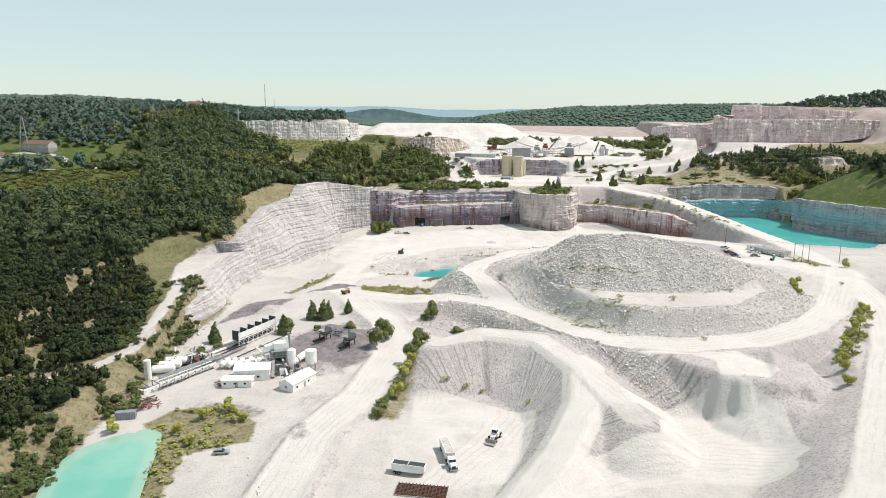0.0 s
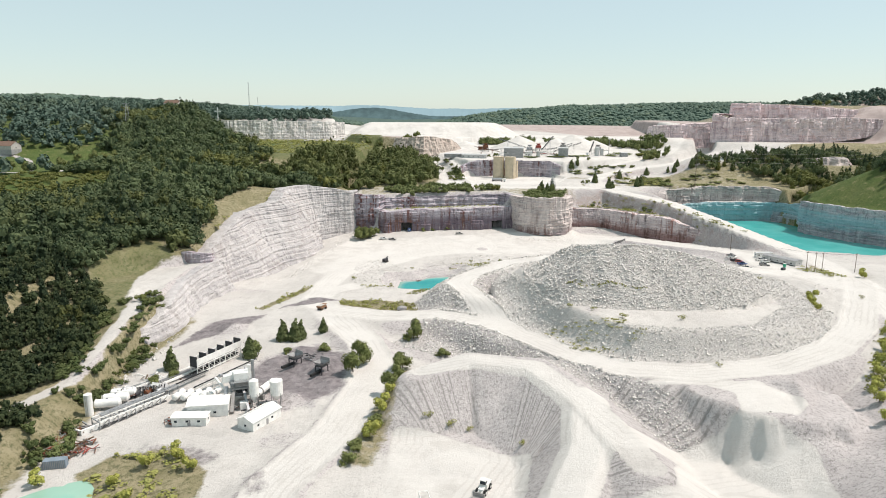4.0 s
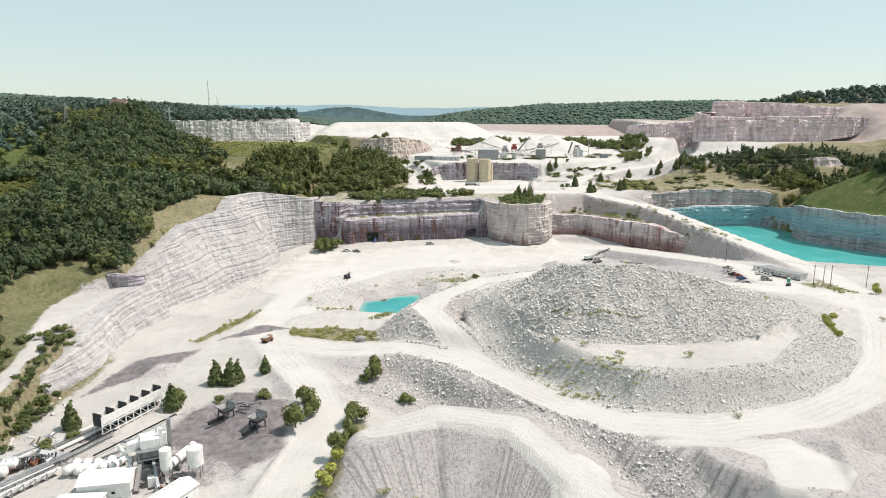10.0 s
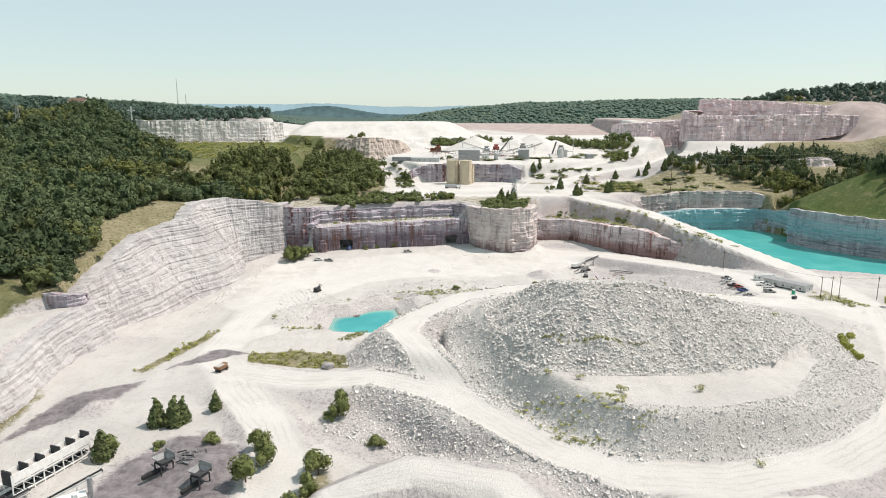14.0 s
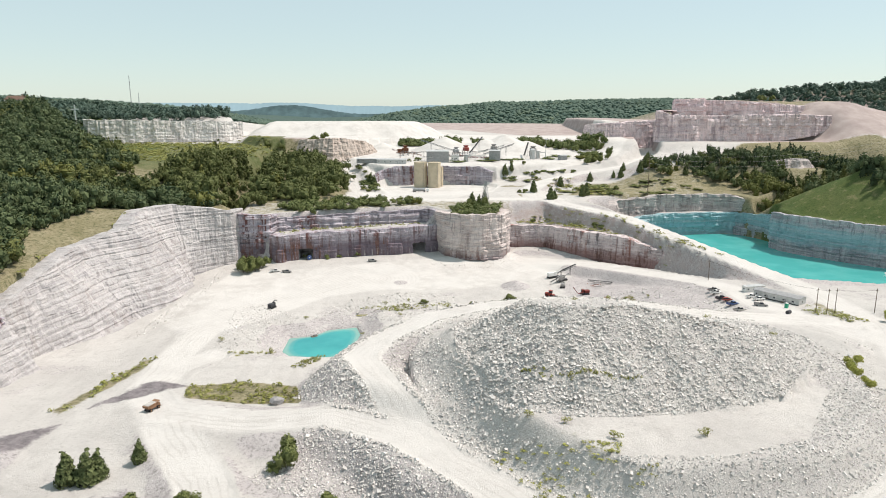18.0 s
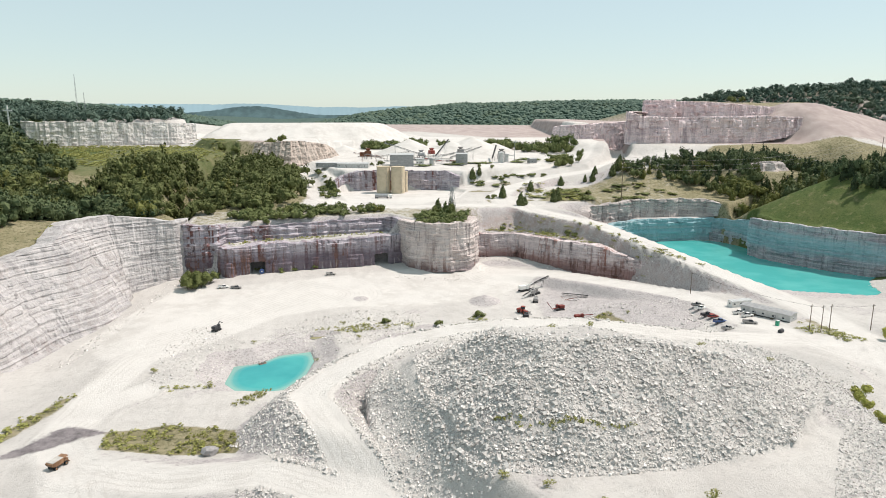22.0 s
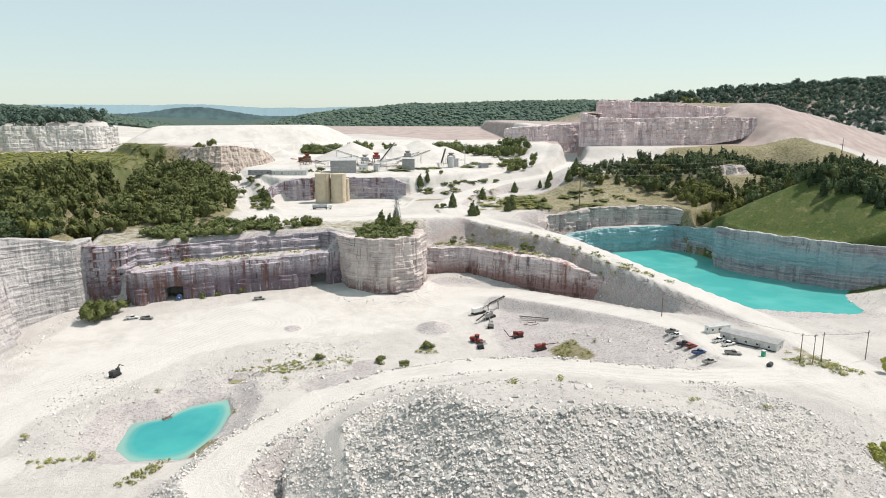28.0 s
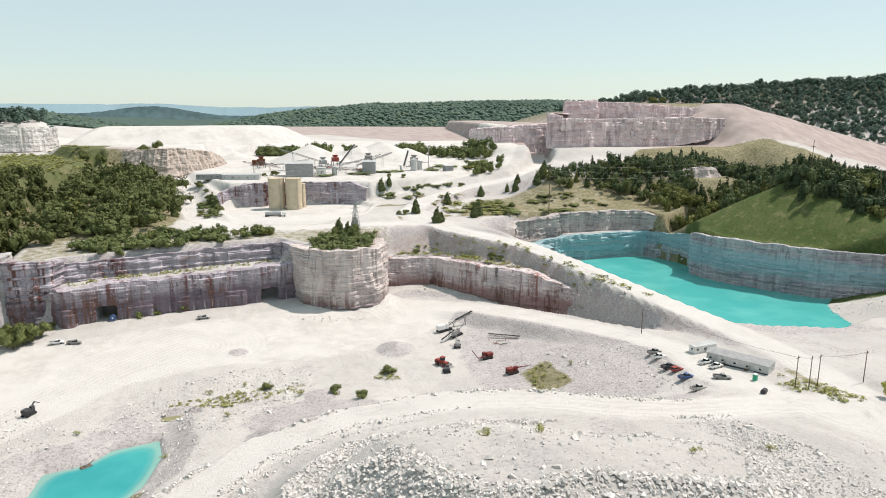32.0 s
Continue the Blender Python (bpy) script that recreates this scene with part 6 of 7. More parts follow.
def wheel_loader(x, y, turn, paint, label):
    c = thing("wheel_loader", label, "wheel loader", x, y, turn, group="loaders")
    part("rear_body", soft(profile([(-3.4, 0.9), (-3.4, 2.2), (-1.0, 2.5), (0.2, 2.5), (0.2, 0.9)], -1.1, 1.1), 0.08), paint, c)
    part("front_frame", boxes((0.2, 2.2, -0.7, 0.7, 0.9, 1.9)), paint, c)
    cab = part("cab", soft(boxes((-0.9, 0.6, -0.8, 0.8, 2.4, 3.6)), 0.06), GLASS, c)
    part("roof", boxes((-1.0, 0.75, -0.9, 0.9, 3.58, 3.72)), paint, cab)
    for sy in (-0.55, 0.55):
        part("lift_arm", beams(0.22, ((1.0, sy, 2.0), (3.4, sy, 0.9))), paint, c)
    part("bucket", profile([(3.2, 0.2), (3.1, 1.5), (3.5, 1.6), (3.6, 0.6), (4.7, 0.35), (4.7, 0.2)], -1.6, 1.6), STEEL, c)
    part("counterweight", soft(boxes((-3.8, -3.3, -1.0, 1.0, 0.8, 1.8)), 0.1), DARK, c)
    for sx in (-2.0, 1.6):
        for sy in (-1.15, 1.15):
            wheel(c, sx, sy, 0.85, 0.6, rim=paint)


haul_truck(-52, 343, 62)
semi(1.9, 181, -78)
parked_trailer(-9.5, 173, -13)
wheel_loader(16.6, 193, -115, WHITE, "dusty pale wheel loader parked in the yard")
wheel_loader(117, 471, -60, RED, "dusty red wheel loader beside the mobile crusher")
car("station_wagon", "silver station wagon parked on pale ground", GALV, -66.4, 183, 10)
for row in (("pickup_truck", "dusty grey pickup truck at the yard edge", STEEL, 186, 428.5, 10, True), ("pickup_truck", "white pickup truck parked by the yard edge", WHITE, 184.8, 424.2, 8, True), ("pickup_truck", "black pickup truck parked by the yard edge", DARK, 182.7, 415.2, 5, True),
            ("sedan", "small red car parked beside a black pickup", RED, 183.4, 411.6, 5, False), ("pickup_truck", "dark blue pickup truck parked by the yard edge", BLUE, 182.4, 405.2, 5, True), ("pickup_truck", "dusty beige pickup truck parked by rocks", LOAD, 180.6, 396.5, 8, True),
            ("pickup_truck", "white pickup truck parked before the office", WHITE, 196.6, 413.5, 12, True), ("pickup_truck", "white crew pickup parked before the office", WHITE, 197.6, 409.2, 12, True), ("utility_truck", "dusty utility truck parked before the office", STEEL, 192.9, 400.3, -25, True),
            ("pickup_truck", "white service truck by the limestone wall", WHITE, -37.0, 537.6, 5, True), ("pickup_truck", "dusty service truck by the limestone wall", STEEL, -30.0, 536.2, -10, True), ("utility_truck", "pale utility truck near the tunnel", LOAD, 22.4, 550.5, 0, True)):
    car(*row)


def site_building(name, label, x, y, turn, long, wide, tall, pitch, wall, roof, doors=1, windows=3, lift=0.0, category="building"):
    """A plain gabled shed: long along x, with door and windows on its -y side and one window on the end."""
    c = thing(name, label, category, x, y, turn, lift=lift)
    L, W = long / 2, wide / 2
    bm = profile([(-W, -0.6), (W, -0.6), (W, tall), (0, tall + pitch), (-W, tall)], -L, L)
    bmesh.ops.transform(bm, matrix=Matrix.Rotation(math.pi / 2, 4, "Z"), verts=bm.verts)
    part("wall", bm, wall, c)
    for s in (-1, 1):
        bm = profile([(-W - 0.35, tall - 0.35 * pitch / W + 0.02), (0.02, tall + pitch + 0.03), (0.02, tall + pitch + 0.15), (-W - 0.35, tall - 0.35 * pitch / W + 0.14)], -L - 0.35, L + 0.35)
        bmesh.ops.transform(bm, matrix=Matrix.Rotation(math.pi / 2 * s, 4, "Z"), verts=bm.verts)
        r = part("roof", bm, roof, c)
        n = max(3, int(long / 2.2))
        for k in range(n):
            sx = -L + (k + 0.5) * long / n
            part("roof_seam", beams(0.07, ((sx, -s * (W + 0.35), tall - 0.35 * pitch / W + 0.17), (sx, -s * 0.1, tall + pitch + 0.15))), roof, r)
    for k in range(doors):
        sx = -L + long * (k + 0.75) / (doors + 0.5)
        d = part("door", boxes((sx - 0.5, sx + 0.5, -W - 0.06, -W + 0.02, 0, 2.05)), GREYSHEET, c)
        part("handle", boxes((sx + 0.3, sx + 0.38, -W - 0.12, -W - 0.05, 0.95, 1.1)), STEEL, d)
    for k in range(windows):
        sx = -L + long * (k + 0.35) / windows
        w = part("window", boxes((sx - 0.55, sx + 0.55, -W - 0.07, -W + 0.02, 1.1, 1.95)), WHITE, c)
        part("pane", boxes((sx - 0.45, sx + 0.45, -W - 0.09, -W - 0.06, 1.18, 1.87)), GLASS, w)
    for s in (-1, 1):
        w = part("window", boxes((s * L - 0.04, s * L + 0.05, -0.5, 0.5, 1.1, 1.95)), WHITE, c)
        part("pane", boxes((s * L - 0.06, s * L + 0.08, -0.4, 0.4, 1.18, 1.87)), GLASS, w)
    return c


o = site_building("site_office", "long pale modular site office with grey metal roof", 207.0, 408.5, -60, 21, 6.5, 3.2, 0.5, ROOF, GREYSHEET, 2, 5)
part("skirting", boxes((-10.4, 10.4, -3.32, 3.32, -0.1, 0.5)), DARK, o)
for sx in (-4.4, 3.4):
    part("steps", boxes((sx - 0.7, sx + 0.7, -4.4, -3.3, 0.0, 0.35), (sx - 0.7, sx + 0.7, -3.9, -3.3, 0.35, 0.6)), WOOD, o)
site_building("site_trailer", "small white office trailer beside the site office", 204, 424.5, 5, 10, 3.2, 2.7, 0.15, WHITE, ROOF, 1, 3)
c = thing("portable_toilet", "turquoise green portable toilet by the office", "toilet", 202, 395.6, 20)
part("cabin", soft(boxes((-0.6, 0.6, -0.6, 0.6, 0, 2.1)), 0.05), GREEN, c)
part("roof", soft(boxes((-0.65, 0.65, -0.65, 0.65, 2.1, 2.35)), 0.1), WHITE, c)
part("door", boxes((-0.42, 0.42, -0.64, -0.58, 0.1, 1.95)), GREEN, c)
c = thing("waste_tank", "low black tank standing on gravel", "tank", 195.4, 384.5, 30)
part("shell", tubes(((-1.1, 0, 0.8), (1.1, 0, 0.8), 0.8)), DARK, c)
part("saddle", boxes((-0.8, -0.5, -0.7, 0.7, 0, 0.4), (0.5, 0.8, -0.7, 0.7, 0, 0.4)), STEEL, c)


def utility_pole(x, y, turn, tall=11):
    c = thing("utility_pole", "tall weathered wooden utility pole with a crossarm", "pole", x, y, turn, group="utility poles")
    part("pole", tubes(((0, 0, -0.5), (0, 0, tall), 0.17, 0.12), sides=8), WOOD, c)
    part("crossarm", boxes((-1.2, 1.2, -0.06, 0.06, tall - 0.9, tall - 0.75)), WOOD, c)
    for k in (-1.1, -0.4, 0.4, 1.1):
        part("insulator", tubes(((k, 0, tall - 0.75), (k, 0, tall - 0.55), 0.06), sides=8), GALV, c)
    return Vector((x, y, height(x, y) + tall - 0.6))


def wire(name, label, ends, sag=1.5, r=0.035, paint=None):
    bm = bmesh.new()
    a, b = Vector(ends[0]), Vector(ends[1])
    last = None
    for k in range(13):
        s = k / 12
        p = a.lerp(b, s) - Vector((0, 0, 4 * sag * s * (1 - s)))
        if last:
            tube(bm, last, p, r, sides=5, caps=False)
        last = p
    return tagged(part(name, bm, paint or DARK), label, "cable")


tops = [utility_pole(x, y, 20) for x, y in ((209, 386), (213, 384.5), (217.5, 385.5), (235, 384), (196, 452))]
wire("overhead_cable", "thin dark overhead cable between wooden poles", (tops[0], tops[1]), 0.2)
wire("overhead_cable", "thin dark overhead cable between wooden poles", (tops[2], tops[3]), 0.6)
wire("overhead_cable", "thin dark overhead cable over the site office", (tops[0], tops[4]), 1.5)


# silo yard
def silo(x, y, r, tall, label):
    c = thing("silo", label, "silo", x, y, 20, 30.4, group="silos")
    part("shell", tubes(((0, 0, 0), (0, 0, tall), r), sides=32), CREAM, c)
    part("roof_slab", tubes(((0, 0, tall), (0, 0, tall + 0.5), r + 0.15), sides=32), CREAM, c)
    for k in range(6):
        part("hoop", tubes(((0, 0, 2 + k * tall / 6.5), (0, 0, 2.15 + k * tall / 6.5), r + 0.05), sides=32), CREAM, c)
    part("ladder", boxes((-0.35, -0.28, -r - 0.25, -r - 0.15, 0, tall + 1), (0.28, 0.35, -r - 0.25, -r - 0.15, 0, tall + 1), *[(-0.3, 0.3, -r - 0.24, -r - 0.19, z * 0.8, z * 0.8 + 0.06) for z in range(1, int(tall / 0.8))]), STEEL, c)
    part("railing", tubes(*[((r * math.cos(a), r * math.sin(a), tall + 0.4), (r * math.cos(a), r * math.sin(a), tall + 1.5), 0.05) for a in [k * 0.52 for k in range(12)]], sides=5), STEEL, c)


silo(66, 690, 5.4, 20.5, "tall cream concrete silo in the lower yard")
silo(77, 686, 5.4, 20.5, "tall cream concrete silo joined to its twin")
silo(82, 694, 3.6, 16, "smaller cream silo behind the tall pair")
c = thing("silo_walkway", "steel pipe walkway across the silo tops", "walkway", 71.5, 688, -20, 51.4)
part("deck", boxes((-7, 7, -0.6, 0.6, 0.8, 1.0)), STEEL, c)
part("leg", boxes((-6.5, -6.3, -0.1, 0.1, -0.6, 0.8), (6.3, 6.5, -0.1, 0.1, -0.6, 0.8)), STEEL, c)
part("pipe", tubes(((-7, 0.5, 1.6), (7, 0.5, 1.6), 0.22)), GALV, c)
c = thing("tank_truck", "white tank trailer truck in the silo yard", "truck", 62, 655, -6, 30.4)
part("tank", tubes(((-5.5, 0, 2.2), (4.2, 0, 2.2), 1.2)), GALV, c)
part("frame", boxes((-5.5, 6.8, -0.5, 0.5, 0.7, 1.05)), DARK, c)
cab = part("cab", soft(boxes((5.0, 7.4, -1.15, 1.15, 0.8, 2.9)), 0.1), WHITE, c)
part("windscreen", boxes((7.36, 7.44, -1.0, 1.0, 1.9, 2.7)), GLASS, cab)
for sx in (-4.8, -3.6, 3.6, 6.4):
    for sy in (-1, 1):
        wheel(c, sx, sy, 0.5, 0.4)


def lattice_mast(name, label, x, y, tall, base, z=None, arms=True):
    c = thing(name, label, "pylon", x, y, 25, z, group="lattice masts")
    def at(k, s):
        w = base * (1 - 0.82 * s) / 2
        return ((-w, w, w, -w)[k], (-w, -w, w, w)[k], s * tall)
    for k in range(4):
        part("leg", beams(base * 0.035 + 0.05, (at(k, 0), at(k, 1))), GALV, c)
    for n in range(7):
        a, b = n / 7, (n + 1) / 7
        part("brace", beams(base * 0.015 + 0.04, *[(at(k, a), at((k + 1) % 4, b)) for k in range(4)], *[(at((k + 1) % 4, a), at(k, b)) for k in range(4)]), GALV, c)
    if arms:
        for s in (0.72, 0.86, 0.99):
            part("arm", beams(0.12, ((-base * 0.7, 0, tall * s), (base * 0.7, 0, tall * s)), ((-base * 0.7, 0, tall * s), (0, 0, tall * (s + 0.03))), ((base * 0.7, 0, tall * s), (0, 0, tall * (s + 0.03)))), GALV, c)
    return c


lattice_mast("lattice_tower", "grey steel lattice tower among trees on the buttress", 103, 592, 17, 4.5)
lattice_mast("power_pylon", "grey steel power pylon beside the lawn", -366, 585, 30, 7)
lattice_mast("power_pylon", "grey steel power pylon above the hillside forest", -296, 690, 22, 5)
lattice_mast("radio_mast", "slim radio mast standing over the woods", -280, 1065, 52, 1.6, None, False)
lattice_mast("radio_mast", "short radio mast on the wooded ridge", -250, 1000, 30, 1.4, None, False)
for k, (a, b) in enumerate((((236, 620, 62), (470, 640, 74)), ((236, 622, 58), (470, 642, 70)), ((236, 624, 54), (470, 644, 66)))):
    wire("power_line", "thin power line hanging across the wooded slope", (a, b), 9, 0.05, STEEL)
c = thing("power_pole", "tall grey power pole on the slope beyond the lake", "pole", 236, 622, 0)
part("pole", tubes(((0, 0, -1), (0, 0, 62 - height(236, 622)), 0.3, 0.2), sides=8), WOOD, c)
part("crossarm", boxes((-0.1, 0.1, -2, 2.5, 57 - height(236, 622), 57.3 - height(236, 622))), WOOD, c)
c = thing("power_pole", "tall grey power pole in the eastern woods", "pole", 470, 642, 0)
part("pole", tubes(((0, 0, -1), (0, 0, 74 - height(470, 642)), 0.3, 0.2), sides=8), WOOD, c)
part("crossarm", boxes((-0.1, 0.1, -2, 2.5, 69 - height(470, 642), 69.3 - height(470, 642))), WOOD, c)


# asphalt plant in the near yard
def fuel_tank(x, y, turn, long, r, label):
    c = thing("fuel_tank", label, "tank", x, y, turn, group="plant tanks")
    bm = tubes(((-long / 2, 0, r + 0.7), (long / 2, 0, r + 0.7), r), sides=20)
    part("shell", bm, WHITE, c)
    for s in (-1, 1):
        bm = bmesh.new()
        tube(bm, (s * long / 2, 0, r + 0.7), (s * (long / 2 + r * 0.35), 0, r + 0.7), r, r * 0.55, 20)
        part("end_cap", bm, WHITE, c)
        part("saddle", boxes((s * long * 0.3 - 0.2, s * long * 0.3 + 0.2, -r * 0.8, r * 0.8, -0.3, 0.95)), STEEL, c)
    part("hatch", tubes(((0, 0, 2 * r + 0.6), (0, 0, 2 * r + 1.0), 0.35), sides=10), GALV, c)


for k, (x, y) in enumerate(((-106.2, 250), (-107, 246), (-108, 242))):
    fuel_tank(x, y, 12, 7.5, 1.5, "white horizontal fuel tank on steel saddles")
c = thing("storage_tank", "tall white upright storage tank at the plant edge", "tank", -112, 237.5, 0)
part("shell", tubes(((0, 0, -0.3), (0, 0, 7.5), 1.3), sides=22), WHITE, c)
part("dome", tubes(((0, 0, 7.5), (0, 0, 8.0), 1.3, 0.3), sides=22), WHITE, c)
part("ladder", boxes((-0.3, -0.24, -1.48, -1.38, 0, 7.6), (0.24, 0.3, -1.48, -1.38, 0, 7.6)), STEEL, c)
for k, (x, y) in enumerate(((-86.5, 249), (-83.5, 248.8), (-80.5, 248.6), (-77.4, 250), (-74.4, 250.5))):
    fuel_tank(x, y, 80, 5.5, 1.15, "dusty white heated asphalt tank on saddles")

c = thing("containment_wall", "low white concrete containment wall by the tanks", "wall", -99, 237, 57)
part("long_wall", boxes((-16, 16, -0.4, 0.4, -0.5, 1.3)), WHITE, c)
part("end_wall", boxes((-16, -15.3, 0.4, 7, -0.5, 1.0)), WHITE, c)
c = thing("pipe_rack", "open galvanised pipe rack between tanks and mixer", "pipe rack", -97.5, 243, 57)
for k in range(9):
    x = -14 + k * 3.5
    part("frame", beams(0.18, ((x, -1.4, 0), (x, -1.4, 2.6)), ((x, 1.4, 0), (x, 1.4, 2.6)), ((x, -1.4, 2.6), (x, 1.4, 2.6))), GALV, c)
for s in (-1.2, -0.5, 0.3, 1.0):
    part("pipe", tubes(((-14, s, 2.8), (14.5, s, 2.8), 0.14), sides=8), GALV, c)

# cold feed bins: five hoppers on a braced frame
c = thing("feed_bins", "long white row of cold feed bins on steel frame", "hopper", -82.8, 279, 64.5)
part("side_wall", boxes((-12, 12, -1.8, -1.65, 3.2, 6.4)), WHITE, c)
part("side_wall", boxes((-12, 12, 1.65, 1.8, 3.2, 6.4)), WHITE, c)
for k in range(6):
    part("divider", profile([(-12 + k * 4.72, 3.2), (-12 + k * 4.72, 7.3), (-11.6 + k * 4.72, 7.3), (-11.6 + k * 4.72, 3.2)], -1.7, 1.7), DARK, c)
for k in range(5):
    x = -9.6 + k * 4.75
    bm = bmesh.new()
    bmesh.ops.create_cone(bm, cap_ends=True, segments=4, radius1=0.9, radius2=2.7, depth=2.0, matrix=Matrix.Translation((x, 0, 2.9)) @ Matrix.Rotation(math.pi / 4, 4, "Z"))
    part("hopper", bm, STEEL, c)
    part("load", boxes((x - 1.9, x + 1.9, -1.6, 1.6, 4.0, 5.2)), LOAD, c)
for k in range(9):
    x = -11.8 + k * 2.95
    for s in (-1.6, 1.6):
        part("leg", boxes((x - 0.14, x + 0.14, s - 0.14, s + 0.14, -0.4, 3.4)), WHITE, c)
        if k < 8:
            part("brace", beams(0.14, ((x, s, 3.2), (x + 2.95, s, 0.6))), WHITE, c)
part("lower_rail", boxes((-12, 12, -1.75, -1.5, 0.5, 0.8)), WHITE, c)
part("collecting_belt", boxes((-14, 12, -0.5, 0.5, 1.0, 1.3)), RUBBER, c)


def conveyor(x, y, turn, long, rise, base, label, paint=STEEL, width=1.0, z=None):
    """A belt conveyor that climbs along its own x axis."""
    c = thing("conveyor", label, "conveyor", x, y, turn, z, group="conveyors")
    a, b = Vector((-long / 2, 0, base)), Vector((long / 2, 0, base + rise))
    for s in (-width / 2, width / 2):
        bm = bmesh.new()
        o = Vector((0, s, 0))
        beam(bm, a + o, b + o, 0.14)
        beam(bm, a + o + Vector((0, 0, 0.9)), b + o + Vector((0, 0, 0.9)), 0.12)
        n = max(4, int(long / 2.2))
        for k in range(n):
            p, q = a.lerp(b, k / n) + o, a.lerp(b, (k + 1) / n) + o
            beam(bm, p, q + Vector((0, 0, 0.9)), 0.09)
        part("truss", bm, paint, c)
    bm = bmesh.new()
    beam(bm, a + Vector((0, 0, 1.0)), b + Vector((0, 0, 1.0)), width * 0.9, 0.12)
    part("belt", bm, RUBBER, c)
    part("head_drum", tubes(((b.x, -width / 2, b.z + 0.9), (b.x, width / 2, b.z + 0.9), 0.3), sides=10), DARK, c)
    for s in (0.3, 0.75):
        p = a.lerp(b, s)
        for side in (-1, 1):
            part("support_leg", beams(0.16, ((p.x - 0.4, side * width * 0.8, -0.5), (p.x, side * width / 2, p.z))), paint, c)
    return c


conveyor(-74, 262, 40, 24, 5, 0.6, "dusty inclined belt conveyor at the asphalt plant", WHITE)
# braced steel stalls along the containment wall, slides and ducts of the mixing tower, old machinery
c = thing("steel_stalls", "row of open braced steel stalls behind the low wall", "frame", -99.3, 237.5, 57)
for k in range(8):
    x = -11 + k * 3.1
    part("stall_frame", beams(0.28, ((x, -2.4, 0), (x, -2.4, 2.4)), ((x, 2.0, 0), (x, 2.0, 2.8)), ((x, -2.4, 2.4), (x, 2.0, 2.8))), GALV, c)
    part("brace", beams(0.16, ((x, -2.4, 0.2), (x + 3.1, -2.4, 2.4)), ((x, 2.0, 2.8), (x + 3.1, -2.4, 2.4))), STEEL, c)
    part("stall_floor", boxes((x + 0.2, x + 2.8, -2.2, 1.8, 0.1, 0.3)), DARK, c)
part("rail", beams(0.3, ((-11, -2.4, 2.5), (14, -2.4, 2.5)), ((-11, 2.0, 2.9), (14, 2.0, 2.9)), ((-11, -0.2, 2.7), (14, -0.2, 2.7))), WHITE, c)
for k, (x, y, turn, long) in enumerate(((-107, 256.5, 52, 26), (-105.5, 258, 50, 22), (-98, 266, 58, 30), (-95.5, 266.5, 60, 28), (-92.8, 266, 60, 26))):
    c = thing("steel_channel", "long pale steel channel lying beside the conveyors", "channel", x, y, turn, group="steel channels")
    part("web", boxes((-long / 2, long / 2, -0.5, 0.5, 0.5, 0.7)), (WHITE, GALV)[k % 2], c)
    for s in (-0.5, 0.45):
        part("flange", boxes((-long / 2, long / 2, s, s + 0.12, 0.7, 1.1)), (WHITE, GALV)[k % 2], c)
    for q in range(5):
        part("sleeper", boxes((-long * 0.45 + q * long * 0.22, -long * 0.45 + q * long * 0.22 + 0.4, -1.1, 1.1, -0.3, 0.5)), WOOD, c)
c = thing("old_machinery", "heap of dismantled grey plant machinery and sheets", "scrap", -101, 253, 20)
for k in range(9):
    a = k * 0.9
    m = Matrix.Translation((-7 + k * 1.75, 1.6 * math.sin(k * 2.1), 1.6 + 0.8 * math.cos(k * 1.7))) @ Euler((0.5 * math.sin(a * 2), 0.4 * math.cos(a * 3), a)).to_matrix().to_4x4()
    part("sheet", box(bmesh.new(), -2.2, 2.2, -1.3, 1.3, -0.06, 0.06, m), (GREYSHEET, GALV, RUST, ROOF)[k % 4], c)
    part("frame_member", beams(0.3, ((-7 + k * 1.75, -2.2, 0), (-6.4 + k * 1.75, -1.8, 3.6)), ((-7 + k * 1.75, 2.2, 0), (-7.6 + k * 1.75, -1.8, 3.4))), (DARK, STEEL)[k % 2], c)
for k in range(4):
    part("drum", tubes(((-6 + k * 3.6, -2.4, 1.1), (-4.4 + k * 3.6, -0.6, 1.4), 1.0), sides=14), (STEEL, DARK, RUST, GALV)[k], c)
c = thing("mixer_chutes", "steel discharge chutes and ducts before the mixing tower", "chute", -65, 243.5, 20)
for k, (x0, x1, w) in enumerate(((-2.5, -4.5, 1.1), (-0.2, -1.6, 1.1), (2.6, 3.8, 0.8))):
    part("chute", beams(w, ((x0, 3.0, 6.2), (x1, -5.5, 0.4))), (GALV, STEEL, GALV)[k], c)
    part("chute_leg", beams(0.2, (((x0 + x1) / 2, -1.2, -0.4), ((x0 + x1) / 2, -1.2, 3.2))), STEEL, c)
for k in range(4):
    part("duct", tubes(((-3 + k * 2.4, 3.5, 5 + k), (-6 + k * 3.4, 8.5, 8 + 0.8 * k), 0.45), sides=10), (WHITE, GALV)[k % 2], c)
part("control_box", soft(boxes((1.2, 3.6, -3.6, -1.6, -0.3, 2.5)), 0.06), WHITE, c)
part("hood", profile([(-4, 7.5), (-3.4, 9.8), (1.0, 10.6), (1.6, 8.2)], 3.2, 5.6), WHITE, c)
conveyor(-90, 258, 60, 26, 0.6, 0.8, "low belt conveyor beside the feed bins", GALV)
site_building("plant_shed", "small white plant office with a flat metal roof", -76, 231.5, 2, 11, 4.4, 2.8, 0.3, WHITE, WHITE, 1, 3)
site_building("plant_shed", "white gabled plant workshop behind the small office", -72.5, 239.5, 8, 13, 8, 4.2, 1.2, WHITE, WHITE, 1, 2)
